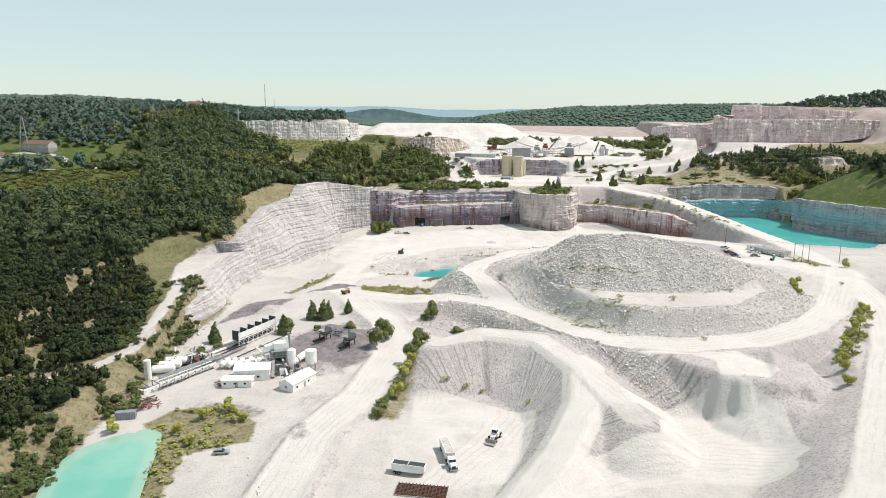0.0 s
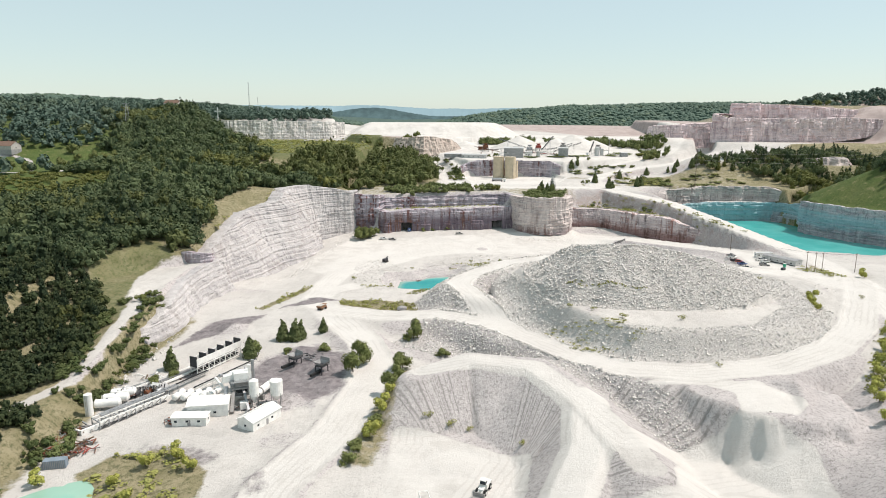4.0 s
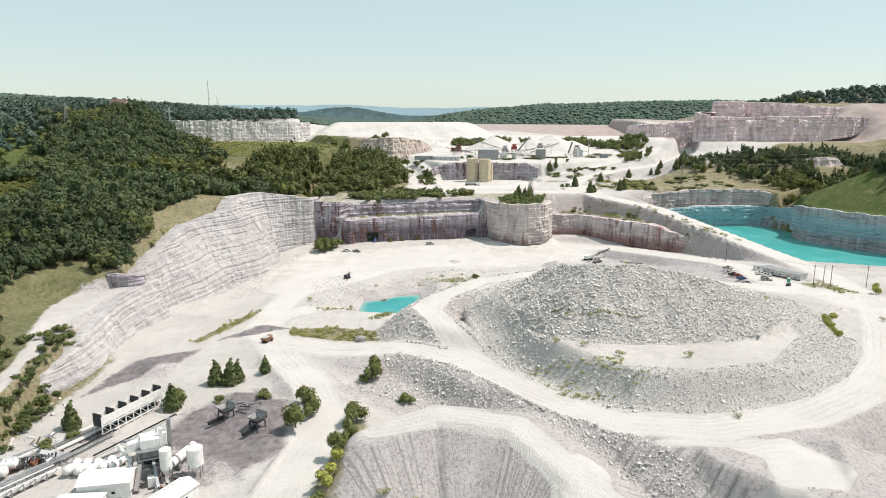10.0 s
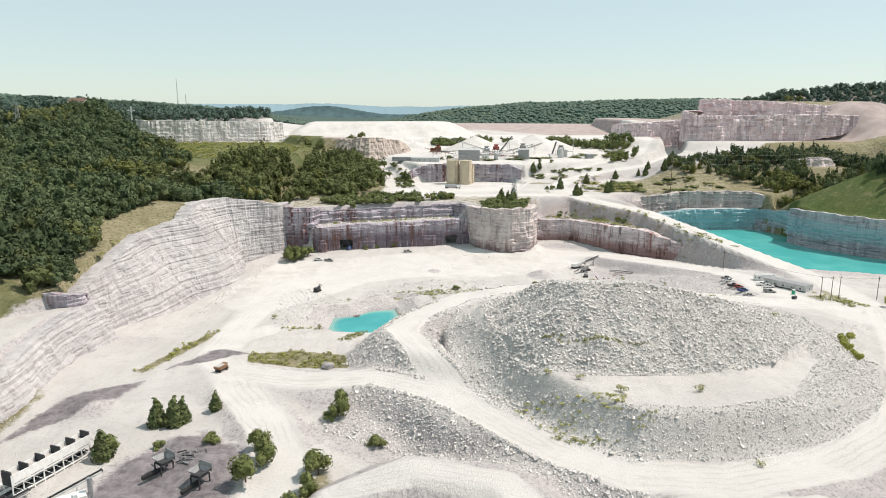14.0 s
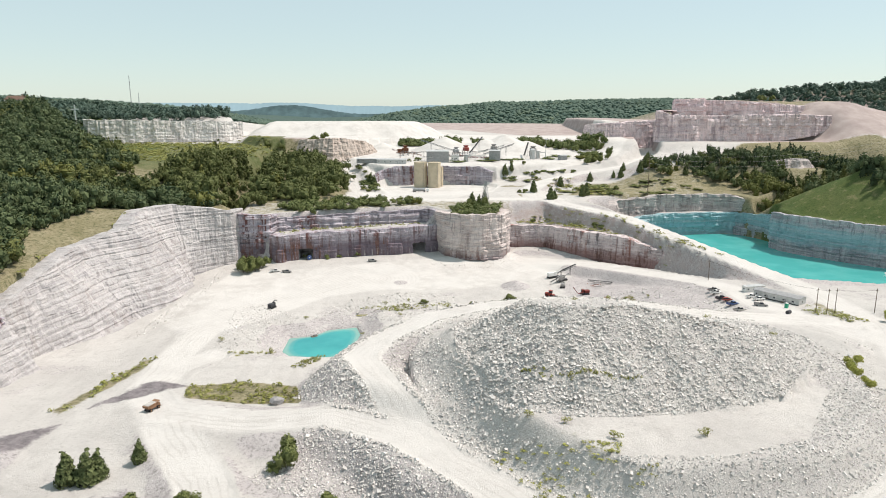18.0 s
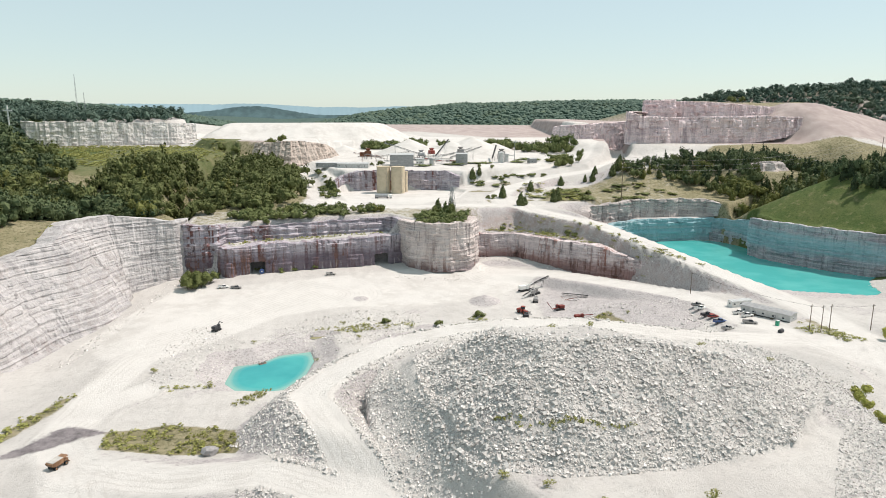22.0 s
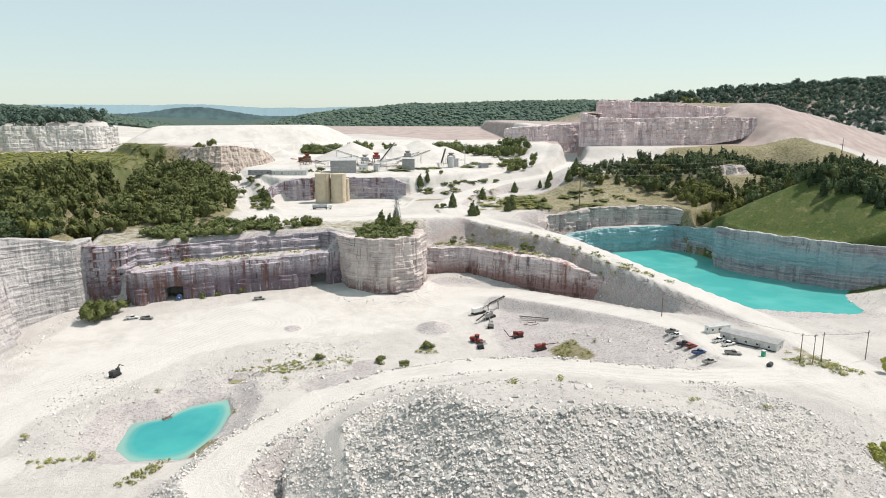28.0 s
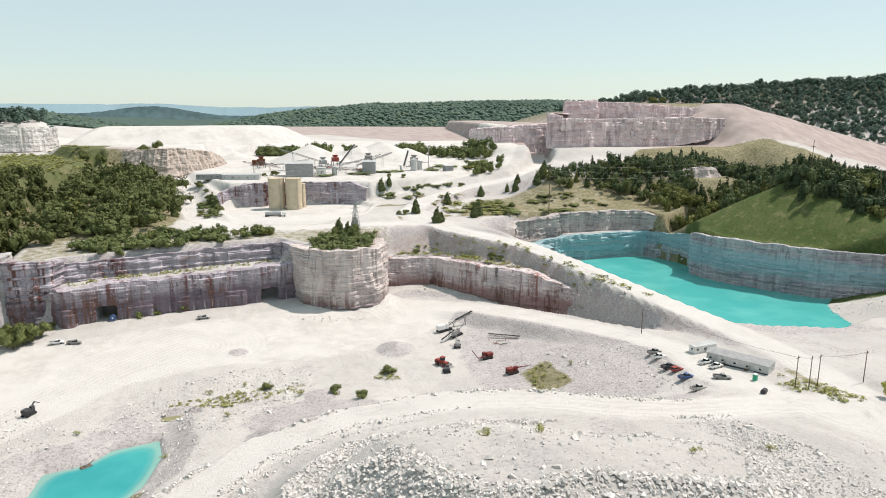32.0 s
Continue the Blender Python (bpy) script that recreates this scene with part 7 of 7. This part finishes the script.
site_building("plant_shed", "white gabled shed beside the mixing tower", -54, 232.5, 62, 13, 6.6, 3.2, 1.3, WHITE, WHITE, 1, 2)

c = thing("mixing_tower", "dusty white asphalt mixing tower with open steel frame", "tower", -64, 247.5, 20)
for sx in (-3, 3):
    for sy in (-2.5, 2.5):
        part("leg", boxes((sx - 0.2, sx + 0.2, sy - 0.2, sy + 0.2, -0.4, 8)), STEEL, c)
for z in (3, 5.6, 8):
    part("deck", boxes((-3.6, 3.6, -3.1, 3.1, z, z + 0.2)), GALV, c)
    part("railing", beams(0.07, ((-3.6, -3.1, z + 1.1), (3.6, -3.1, z + 1.1)), ((-3.6, 3.1, z + 1.1), (3.6, 3.1, z + 1.1)), ((-3.6, -3.1, z + 1.1), (-3.6, 3.1, z + 1.1)), ((3.6, -3.1, z + 1.1), (3.6, 3.1, z + 1.1))), GALV, c)
part("screen_box", soft(boxes((-2.4, 2.4, -1.9, 1.9, 8.2, 11)), 0.1), WHITE, c)
part("mixer_box", soft(boxes((-2.2, 2.2, -1.8, 1.8, 5.8, 7.9)), 0.1), STEEL, c)
part("pugmill", tubes(((-2, 0, 4.3), (2, 0, 4.3), 1.2), sides=14), DARK, c)
part("elevator_casing", beams(0.9, ((3.6, 0, 0), (2.8, 0, 13))), WHITE, c)
part("brace", beams(0.14, ((-3, -2.5, 0), (3, -2.5, 5.6)), ((3, -2.5, 0), (-3, -2.5, 5.6)), ((-3, 2.5, 0), (3, 2.5, 5.6)), ((3, 2.5, 0), (3, -2.5, 5.6))), STEEL, c)
c = thing("dryer_drum", "long dusty rotary dryer drum on its cradle", "drum", -57, 252, 70)
part("shell", tubes(((-5, 0, 2.6), (5, 0, 3.2), 1.3), sides=22), WHITE, c)
for k in (-3, 3):
    part("riding_ring", tubes(((k - 0.25, 0, 2.9 + k * 0.06), (k + 0.25, 0, 2.9 + k * 0.06), 1.5), sides=22), STEEL, c)
    part("cradle", boxes((k - 0.5, k + 0.5, -1.5, 1.5, -0.3, 1.5)), STEEL, c)
part("burner", tubes(((-6.6, 0, 2.5), (-5, 0, 2.6), 0.7), sides=14), DARK, c)
c = thing("dust_collector", "white boxy dust collector with hoppers and stack", "filter", -67, 257, 30)
part("housing", soft(boxes((-3.5, 3.5, -1.6, 1.6, 3.4, 7)), 0.1), WHITE, c)
for k in (-2.3, 0, 2.3):
    bm = bmesh.new()
    bmesh.ops.create_cone(bm, cap_ends=True, segments=4, radius1=0.4, radius2=1.6, depth=1.8, matrix=Matrix.Translation((k, 0, 2.5)) @ Matrix.Rotation(math.pi / 4, 4, "Z"))
    part("hopper", bm, WHITE, c)
for sx in (-3.2, 3.2):
    for sy in (-1.4, 1.4):
        part("leg", boxes((sx - 0.15, sx + 0.15, sy - 0.15, sy + 0.15, -0.4, 3.5)), STEEL, c)
part("stack", tubes(((4.5, 0, -0.2), (4.5, 0, 10.5), 0.6), sides=14), GALV, c)
part("duct", tubes(((-3.5, 0, 6), (-8, -3, 8), 0.5), sides=12), GALV, c)
for x, y, r, tall in ((-51.5, 246, 2.2, 8.5), (-58.5, 243.5, 1.6, 9.5)):
    c = thing("storage_silo", "white cone-bottomed storage silo on steel legs", "silo", x, y, 10)
    part("shell", tubes(((0, 0, tall * 0.42), (0, 0, tall), r), sides=20), WHITE, c)
    part("cone", tubes(((0, 0, tall * 0.15), (0, 0, tall * 0.42), 0.4, r), sides=20), WHITE, c)
    part("cap", tubes(((0, 0, tall), (0, 0, tall + 0.6), r, 0.5), sides=20), WHITE, c)
    for k in range(4):
        a = k * math.pi / 2 + 0.7
        part("leg", boxes((r * 0.95 * math.cos(a) - 0.12, r * 0.95 * math.cos(a) + 0.12, r * 0.95 * math.sin(a) - 0.12, r * 0.95 * math.sin(a) + 0.12, -0.4, tall * 0.5)), STEEL, c)


def feeder(x, y, turn, label):
    c = thing("loading_hopper", label, "hopper", x, y, turn, group="loading hoppers")
    bm = bmesh.new()
    bmesh.ops.create_cone(bm, cap_ends=False, segments=4, radius1=1.2, radius2=3.2, depth=2.2, matrix=Matrix.Translation((0, 0, 3.2)) @ Matrix.Rotation(math.pi / 4, 4, "Z"))
    part("bin", bm, GREYSHEET, c)
    part("bin_floor", boxes((-1.8, 1.8, -1.8, 1.8, 2.6, 2.9)), DARK, c)
    for sx in (-1.8, 1.8):
        for sy in (-1.5, 1.5):
            part("leg", boxes((sx - 0.15, sx + 0.15, sy - 0.15, sy + 0.15, -0.4, 2.6)), DARK, c)
    part("discharge_belt", beams(0.9, ((-0.5, 0, 0.9), (-6.5, 0, 0.7))), RUBBER, c)
    part("back_plate", boxes((2.1, 2.25, -2.2, 2.2, 3.0, 5.4)), GREYSHEET, c)


feeder(-51.5, 277, 50, "grey loading hopper feeding a belt on dark gravel")
feeder(-40, 270.5, 60, "grey loading hopper with tall back plate on dark gravel")
c = thing("shipping_container", "blue-grey container beside the scrap heap", "container", -105.5, 205.5, 12)
part("box", boxes((-3, 3, -1.2, 1.2, 0, 2.5)), plain("blue_grey_paint", (0.22, 0.27, 0.32), 0.6), c)
for k in range(12):
    part("corrugation", boxes((-2.8 + k * 0.48, -2.6 + k * 0.48, -1.26, 1.26, 0.1, 2.4)), GREYSHEET, c)

rng = np.random.default_rng(19)


def scrap(name, label, x, y, sx, sy, count, long, paint, turn):
    c = thing(name, label, "scrap", x, y, turn)
    for k in range(count):
        px, py, a, t = rng.uniform(-sx, sx), rng.uniform(-sy, sy), rng.uniform(0, 6.28), rng.uniform(-0.15, 0.15)
        n = rng.uniform(0.4, 1) * long
        z = 0.3 + rng.uniform(0, 0.9)
        d = Vector((math.cos(a), math.sin(a), t)) * n / 2
        part("beam", beams(rng.uniform(0.12, 0.45), (Vector((px, py, z)) - d, Vector((px, py, z)) + d)), paint[k % len(paint)], c)


scrap("scrap_heap", "heap of rusty scrap steel and timber", -106, 214, 7, 4, 70, 4.5, (RUST, WOOD, STEEL, RED), 30)
scrap("scrap_heap", "scattered rusty scrap beside the plant office", -83, 232, 2, 3, 16, 2.5, (RUST, RED, STEEL), 0)
c = thing("steel_mat", "dark lattice of stacked steel reinforcing mats", "scrap", -5.5, 163.5, -8)
for k in range(9):
    part("long_bar", boxes((-7, 7, -2.6 + k * 0.65, -2.35 + k * 0.65, 0.3, 0.55)), RUST, c)
for k in range(15):
    part("cross_bar", boxes((-6.9 + k * 0.98, -6.65 + k * 0.98, -2.7, 2.9, 0.55, 0.8)), DARK, c)


scrap("scrap_heap", "broken timber and pipes strewn below the tanks", -112, 224, 6, 3, 46, 4.0, (WOOD, STEEL, GALV, RUST), 40)
scrap("scrap_heap", "loose pipes and planks along the plant slope", -101, 262, 3, 9, 40, 5.0, (GALV, WOOD, STEEL, WHITE), 30)
scrap("scrap_heap", "small parts scattered round the mixing tower", -60, 243, 9, 5, 40, 2.2, (STEEL, DARK, RUST, GALV), 10)
scrap("scrap_heap", "scrap steel beside the loading hoppers", -48, 282, 7, 4, 26, 3.0, (DARK, STEEL, GALV), 0)


# mobile crushing gear on the quarry floor
def tracked_machine(name, label, x, y, turn, paint, boom, tall=2.6, long=5.0):
    c = thing(name, label, "machine", x, y, turn, group="quarry machines")
    for s in (-1.1, 1.1):
        part("track", soft(boxes((-long / 2, long / 2, s - 0.3, s + 0.3, 0, 0.9)), 0.25), RUBBER, c)
    part("chassis", boxes((-long / 2 + 0.3, long / 2 - 0.3, -0.9, 0.9, 0.6, 1.2)), DARK, c)
    part("engine_house", soft(boxes((-long / 2, 0.3, -1.1, 1.1, 1.2, tall)), 0.1), paint, c)
    cab = part("cab", soft(boxes((0.5, 1.8, -1.0, 0.2, 1.2, tall + 0.4)), 0.08), paint, c)
    part("cab_window", boxes((1.76, 1.84, -0.9, 0.1, 1.9, tall + 0.2)), GLASS, cab)
    part("boom", beams(0.35, ((1.2, 0.7, 1.6), boom[0])), paint, c)
    part("stick", beams(0.28, boom), paint, c)
    part("hydraulic_ram", tubes(((0.9, 0.7, 1.2), (Vector((1.2, 0.7, 1.6)).lerp(Vector(boom[0]), 0.6)), 0.09), sides=6), GALV, c)
    return c


tracked_machine("drill_rig", "dusty red tracked drill rig with a long mast", 136, 471, 190, DULL_RED, ((4.5, 0.7, 1.2), (7.5, 0.7, 5.0)))
tracked_machine("drill_rig", "red tracked drill rig beside bushes", 138.5, 450, 10, DULL_RED, ((4.0, 0.7, 1.8), (7.8, 0.7, 1.6)))
tracked_machine("excavator", "dusty grey excavator with folded boom", 129.5, 490, 70, STEEL, ((3.2, 0.7, 5.2), (4.6, 0.7, 1.2)))
tracked_machine("mobile_crusher", "white and dark mobile crusher with open hopper", 130, 511, 20, WHITE, ((3.6, 0.7, 3.0), (6.5, 0.7, 4.0)), 3.4, 8.0)
tracked_machine("mobile_screen", "dark mobile screening plant next to the crusher", 133, 503, 35, STEEL, ((4.0, 0.7, 2.6), (7.0, 0.7, 3.6)), 3.2, 8.0)
tracked_machine("dozer", "small dark tracked machine on the pale floor", 116.3, 463.5, 80, DARK, ((2.6, 0.7, 1.2), (3.2, 0.7, 0.5)), 2.0, 3.6)
tracked_machine("excavator", "dark excavator on the rim of the floor", -30.5, 470, 60, DARK, ((3.4, 0.7, 3.4), (5.4, 0.7, 2.2)), 2.6, 4.4)
conveyor(139, 516, 10, 13, 4.5, 1.0, "dark inclined stacker conveyor by the crusher", DARK)
conveyor(128, 499, 35, 9, 2.0, 0.8, "pale discharge conveyor of the screening plant", WHITE)
conveyor(152, 492, -35, 14, 0.3, 0.5, "long low pipe conveyor lying on gravel", STEEL)
scrap("machine_parts", "rusty machine parts lying on gravel", 148, 486, 4, 4, 12, 3.0, (STEEL, RUST), 20)
c = thing("floating_pump", "small floating pump raft on the turquoise pond", "pump", -7, 436, 30, -10.0)
part("pontoon", tubes(((-2.4, -0.9, 0.1), (2.4, -0.9, 0.1), 0.4), ((-2.4, 0.9, 0.1), (2.4, 0.9, 0.1), 0.4), sides=10), STEEL, c)
part("deck", boxes((-2.4, 2.4, -1.2, 1.2, 0.45, 0.6)), WOOD, c)
part("pump_housing", soft(boxes((-0.8, 0.8, -0.6, 0.6, 0.6, 1.5)), 0.1), STEEL, c)
part("hose", tubes(((0.8, 0, 1.0), (5.5, 4.0, 0.6), 0.15), sides=8), DARK, c)
c.scale = (0.62, 0.62, 0.62)
c = thing("tunnel_fan", "blue ventilation fan in the tunnel mouth", "fan", -17.6, 556, 5)
part("housing", tubes(((0, -0.6, 1.6), (0, 0.8, 1.6), 1.4), sides=20), BLUE, c)
part("hub", tubes(((0, -0.7, 1.6), (0, -0.5, 1.6), 0.4), sides=12), WHITE, c)
part("stand", boxes((-1.2, 1.2, -0.4, 0.6, -0.5, 0.4)), STEEL, c)

# processing plant on the upper level
site_building("mill_building", "tall grey sheet-metal mill building on the upper level", 86, 738, -8, 20, 12, 9.5, 1.2, GREYSHEET, ROOF, 1, 0)
site_building("screen_house", "grey sheet-metal screen house on the upper level", 140, 744, -15, 10, 9, 9, 0.8, GREYSHEET, ROOF, 0, 0)
site_building("workshop", "long low pale workshop above the silo yard", 44, 730, -10, 26, 8, 3.4, 0.8, ROOF, ROOF, 2, 5)
site_building("workshop", "long low grey store above the silo yard", 22, 738, -8, 18, 7, 3.2, 0.6, GREYSHEET, ROOF, 1, 4)
site_building("control_cabin", "small white control cabin on the upper level", 103, 748, -5, 7, 5, 4.5, 0.4, WHITE, ROOF, 1, 2)
site_building("pump_house", "small grey pump house near the light mast", 205, 745, 15, 7, 5, 4, 0.5, GREYSHEET, ROOF, 1, 1)
conveyor(112, 752, -12, 44, 5, 3, "long covered conveyor crossing the upper plant", GALV, 1.6)
conveyor(130, 790, 60, 36, 14, 2, "steep stacker conveyor rising to a white stockpile", GALV, 1.4)
conveyor(150, 775, 20, 34, 9, 2, "inclined conveyor between screen house and stockpile", STEEL, 1.4)
conveyor(95, 790, 160, 40, 12, 2, "inclined stacker conveyor over pale stockpiles", GALV, 1.4)
conveyor(60, 765, 200, 30, 6, 2, "rusty conveyor at the crushing plant", RUST, 1.4)
for x, y, p, n in ((120, 790, RED, "red crusher station under conveyors"), (60, 790, RUST, "rusty crusher station on the upper level"), (150, 800, STEEL, "grey screening station between stockpiles"), (185, 778, STEEL, "grey loading station near the light mast"), (108, 775, GALV, "galvanised transfer station under conveyors")):
    c = thing("crusher_station", n, "machine", x, y, 15, group="crusher stations")
    for sx in (-2.6, 2.6):
        for sy in (-2.2, 2.2):
            part("leg", boxes((sx - 0.25, sx + 0.25, sy - 0.25, sy + 0.25, -1, 4)), STEEL, c)
    part("deck", boxes((-3.4, 3.4, -3, 3, 4, 4.3)), STEEL, c)
    part("housing", soft(boxes((-2.6, 2.6, -2.2, 2.2, 4.3, 7.5)), 0.2), p, c)
    bm = bmesh.new()
    bmesh.ops.create_cone(bm, cap_ends=True, segments=4, radius1=1.4, radius2=3.0, depth=2.0, matrix=Matrix.Translation((0, 0, 8.5)) @ Matrix.Rotation(math.pi / 4, 4, "Z"))
    part("feed_hopper", bm, p, c)
    part("railing", beams(0.1, ((-3.4, -3, 5.4), (3.4, -3, 5.4)), ((-3.4, 3, 5.4), (3.4, 3, 5.4))), GALV, c)
scrap("machine_parts", "rusty conveyor parts and plates between stockpiles", 100, 776, 16, 7, 60, 8.0, (RUST, STEEL, GALV, RED), 10)
scrap("machine_parts", "red and grey crusher parts on the upper level", 130, 763, 14, 6, 50, 7.0, (RED, RUST, GALV, STEEL), -10)
scrap("machine_parts", "grey plates and frames beside the rusty container", 64, 806, 12, 5, 34, 7.0, (RUST, STEEL, GALV), 5)
c = thing("shipping_container", "rust-red container on the upper level", "container", 58.5, 811, 8)
part("box", boxes((-5, 5, -2, 2, 0, 4.0)), RUST, c)
for k in range(10):
    part("corrugation", boxes((-4.8 + k, -4.4 + k, -2.08, 2.08, 0.2, 3.8)), RUST, c)
conveyor(82, 772, -25, 30, 5, 3, "grey conveyor feeding the mill building", STEEL, 1.5)
conveyor(140, 770, -35, 30, 8, 3, "pale conveyor over crushed stone", GALV, 1.5)
conveyor(176, 770, 70, 34, 10, 2, "slim stacker conveyor beside a white stockpile", STEEL, 1.3)
conveyor(100, 735, 5, 60, 1, 4, "long level pipe conveyor before the mill building", WHITE, 1.2)
for x, y, r, tall in ((178, 752, 2.6, 9), (184, 756, 2.0, 7), (112, 738, 2, 6)):
    c = thing("process_tank", "pale upright process tank on the upper level", "tank", x, y, 0, group="process tanks")
    part("shell", tubes(((0, 0, -0.5), (0, 0, tall), r), sides=20), ROOF, c)
    part("top", tubes(((0, 0, tall), (0, 0, tall + 0.8), r, 0.4), sides=20), ROOF, c)
    part("pipe", tubes(((r, 0, tall * 0.8), (r + 5, 0, tall * 0.8), 0.25), sides=8), GALV, c)
c = thing("light_mast", "tall steel light mast on the upper level", "lamp mast", 190, 750, 0)
part("pole", tubes(((0, 0, -0.5), (0, 0, 18), 0.3, 0.2), sides=10), GALV, c)
part("head_frame", boxes((-1.6, 1.6, -0.8, 0.8, 18, 18.3)), GALV, c)
for k in (-1.1, 0, 1.1):
    part("floodlight", boxes((k - 0.4, k + 0.4, -0.9, -0.4, 18.3, 19.1)), WHITE, c)
for k, (x, y) in enumerate(((34, 742), (39, 744), (46, 745), (52, 747), (30, 748))):
    car("pickup_truck", "dusty pickup truck parked on the upper level", (WHITE, STEEL, BLUE, LOAD, DARK)[k], x, y, 15 * k, True)


# houses and cross on the western hill
def house(x, y, turn, long, wide, wall, label, base=1.5):
    c = site_building("house", label, x, y, turn, long, wide, 3.2, wide * 0.3, wall, BROWNROOF, 1, 4, base, "house")
    part("foundation", boxes((-long / 2 - 0.1, long / 2 + 0.1, -wide / 2 - 0.1, wide / 2 + 0.1, -base - 2.5, 0.1)), GREYSHEET, c)
    part("chimney", boxes((long * 0.2, long * 0.2 + 0.8, 0.6, 1.4, 3.5, 3.2 + wide * 0.3 + 1.2)), BROWNROOF, c)
    return c


house(-356, 590, -10, 26, 11, LOAD, "low ranch house with brown roof beside the lawn")
house(-375, 560, 30, 12, 8, WHITE, "small white house at the lawn edge")
house(-284, 778, -15, 18, 11, WHITE, "white hilltop house with steep brown roof", 5)
c = thing("hill_cross", "white cross standing above the treetops", "cross", -233, 767, 8)
part("post", boxes((-0.5, 0.5, -0.4, 0.4, -1, 98 - height(-233, 767))), WHITE, c)
part("crossbar", boxes((-3.2, 3.2, -0.4, 0.4, 93.5 - height(-233, 767), 94.6 - height(-233, 767))), WHITE, c)


# single trees and bushes
def crown_mesh(name, shape, w, h, z, paint):
    v, f = shape
    me = mesh_from(name, v * (w, w, h) + (0, 0, z), f)
    col = me.color_attributes.new("tint", "FLOAT_COLOR", "POINT")
    col.data.foreach_set("color", np.tile(np.float32([0.6, 0.3, 0, 1]), len(v)))
    me.materials.append(paint)
    return me


def plant(name, label, category, shape, w, h, paint, trunk):
    c = tagged(new(name), label, category, group=category + " in the quarry")
    bm = tubes(((0, 0, -0.6), (0.1, 0.05, h * 0.62), trunk, trunk * 0.35), sides=7)
    for k in range(4):
        a = k * 1.6
        tube(bm, (0.05, 0, h * (0.28 + 0.07 * k)), (math.cos(a) * w * 0.26, math.sin(a) * w * 0.26, h * (0.5 + 0.07 * k)), trunk * 0.4, trunk * 0.15, 5)
    part("trunk", bm, BARK, c)
    part("crown", crown_mesh("crown", shape, w, h, 0, paint), None, c)
    return c


rng = np.random.default_rng(44)
PLANTS = [plant("cedar_tree", "dark green pointed cedar standing on pale ground", "tree", crown_shape(rng, 700, 0.05, 9, True), 7.4, 7.6, LEAF_WOOD, 0.18),
          plant("deciduous_tree", "leafy green tree with an uneven crown", "tree", crown_shape(rng, 650, 0.05, 9), 5.6, 6.6, LEAF_SCRUB, 0.2),
          plant("bush", "rounded green bush on gravelly ground", "bush", crown_shape(rng, 420, 0.06, 7), 4.2, 3.2, LEAF_SCRUB, 0.1),
          plant("bush", "yellow-green bush on a roadside bank", "bush", crown_shape(rng, 420, 0.06, 7), 4.4, 4.4, LEAF_BRIGHT, 0.1),
          plant("bush", "low sparse dry shrub on rubble", "bush", crown_shape(rng, 160, 0.06, 5, core=False), 3.0, 2.0, LEAF_OLIVE, 0.08)]
SPOTS = ((0, 1.2, [(-62, 304), (-57, 303.5), (-55, 305.5), (-46, 311), (-71.5, 286), (27, 684), (24, 690), (140, 700), (147, 704), (150, 640), (156, 612), (160, 615), (262, 690), (268, 700), (272, 706), (256, 684), (-99, 274), (-73, 289), (241, 690), (236, 694), (247, 700), (184, 622), (188, 626), (98, 590), (94, 596), (104, 600), (180, 668), (214, 692)]),
         (1, 1.1, [(-70.5, 288), (-26.5, 285), (-28, 270), (-25, 278), (-6, 305), (-9, 273), (-11, 262), (-13, 250), (92, 588), (100, 584), (-53, 536), (-49, 539), (-55, 543), (-51, 544), (-47, 542), (-52, 548), (-45, 546), (-56, 538), (225, 735), (232, 742), (240, 738), (250, 748), (475, 868), (482, 873), (497, 880), (-62, 818), (-41, 812), (-35, 813), (-27, 806), (-19, 803), (-11, 801), (-4, 801), (-76, 828), (-312, 545), (-326, 552), (-300, 575), (-294, 588), (-283, 592), (-275, 596), (-304, 600), (-268, 602), (-336, 541), (-342, 532)]),
         (2, 1.0, [(143, 639), (139, 641), (209, 625), (204, 668), (197, 660), (212, 640), (222, 650), (14, 738), (16, 730), (20, 716), (24, 700), (28, 676), (-58, 291), (-42, 292), (7, 287.5), (-8, 303), (-43, 554), (-7, 559.5), (1.5, 561), (12.5, 563), (48, 470), (71, 456.5), (80, 446), (95, 472), (137, 590), (172, 561), (176, 556), (150, 575), (60, 742), (68, 745), (150, 720), (160, 715), (172, 712), (205, 712), (-15, 229), (-20, 215), (-22, 208), (-100, 262), (-96, 268), (186, 530), (192, 522), (165, 552), (26, 690), (22, 702), (30, 680), (50, 735)]),
         (3, 1.1, [(188, 285), (184, 280), (178, 272), (172, 264), (165, 255), (158, 246), (151, 236), (145, 226), (138, 212), (-12, 242), (-17, 222), (-14, 235), (174, 318), (177, 324), (172, 310), (232, 372), (-80, 206), (-72, 210), (-66, 204), (-85, 196), (-78, 188), (-105, 196)]),
         (4, 0.9, [(2, 229), (8, 227), (14, 226), (30, 213), (28, 470), (16, 432), (34, 450), (100, 276), (58, 290), (66, 284), (76, 276), (90, 350), (100, 345), (130, 335), (140, 430), (158, 440), (60, 460), (40, 474), (-22, 400), (-46, 420), (-12, 450), (165, 350), (205, 330), (104, 250)]))
for kind, size, spots in SPOTS:
    for k, (x, y) in enumerate(spots):
        s = size * rng.uniform(0.75, 1.2)
        m = Matrix.Translation((x, y, height(x, y) - 0.15)) @ Matrix.Rotation(rng.uniform(0, 6.28), 4, "Z") @ Matrix.Diagonal((s * rng.uniform(0.85, 1.15), s * rng.uniform(0.85, 1.15), s, 1))
        if k == 0:
            PLANTS[kind].matrix_basis = m
        else:
            copy_thing(PLANTS[kind], m).scale = m.to_scale()
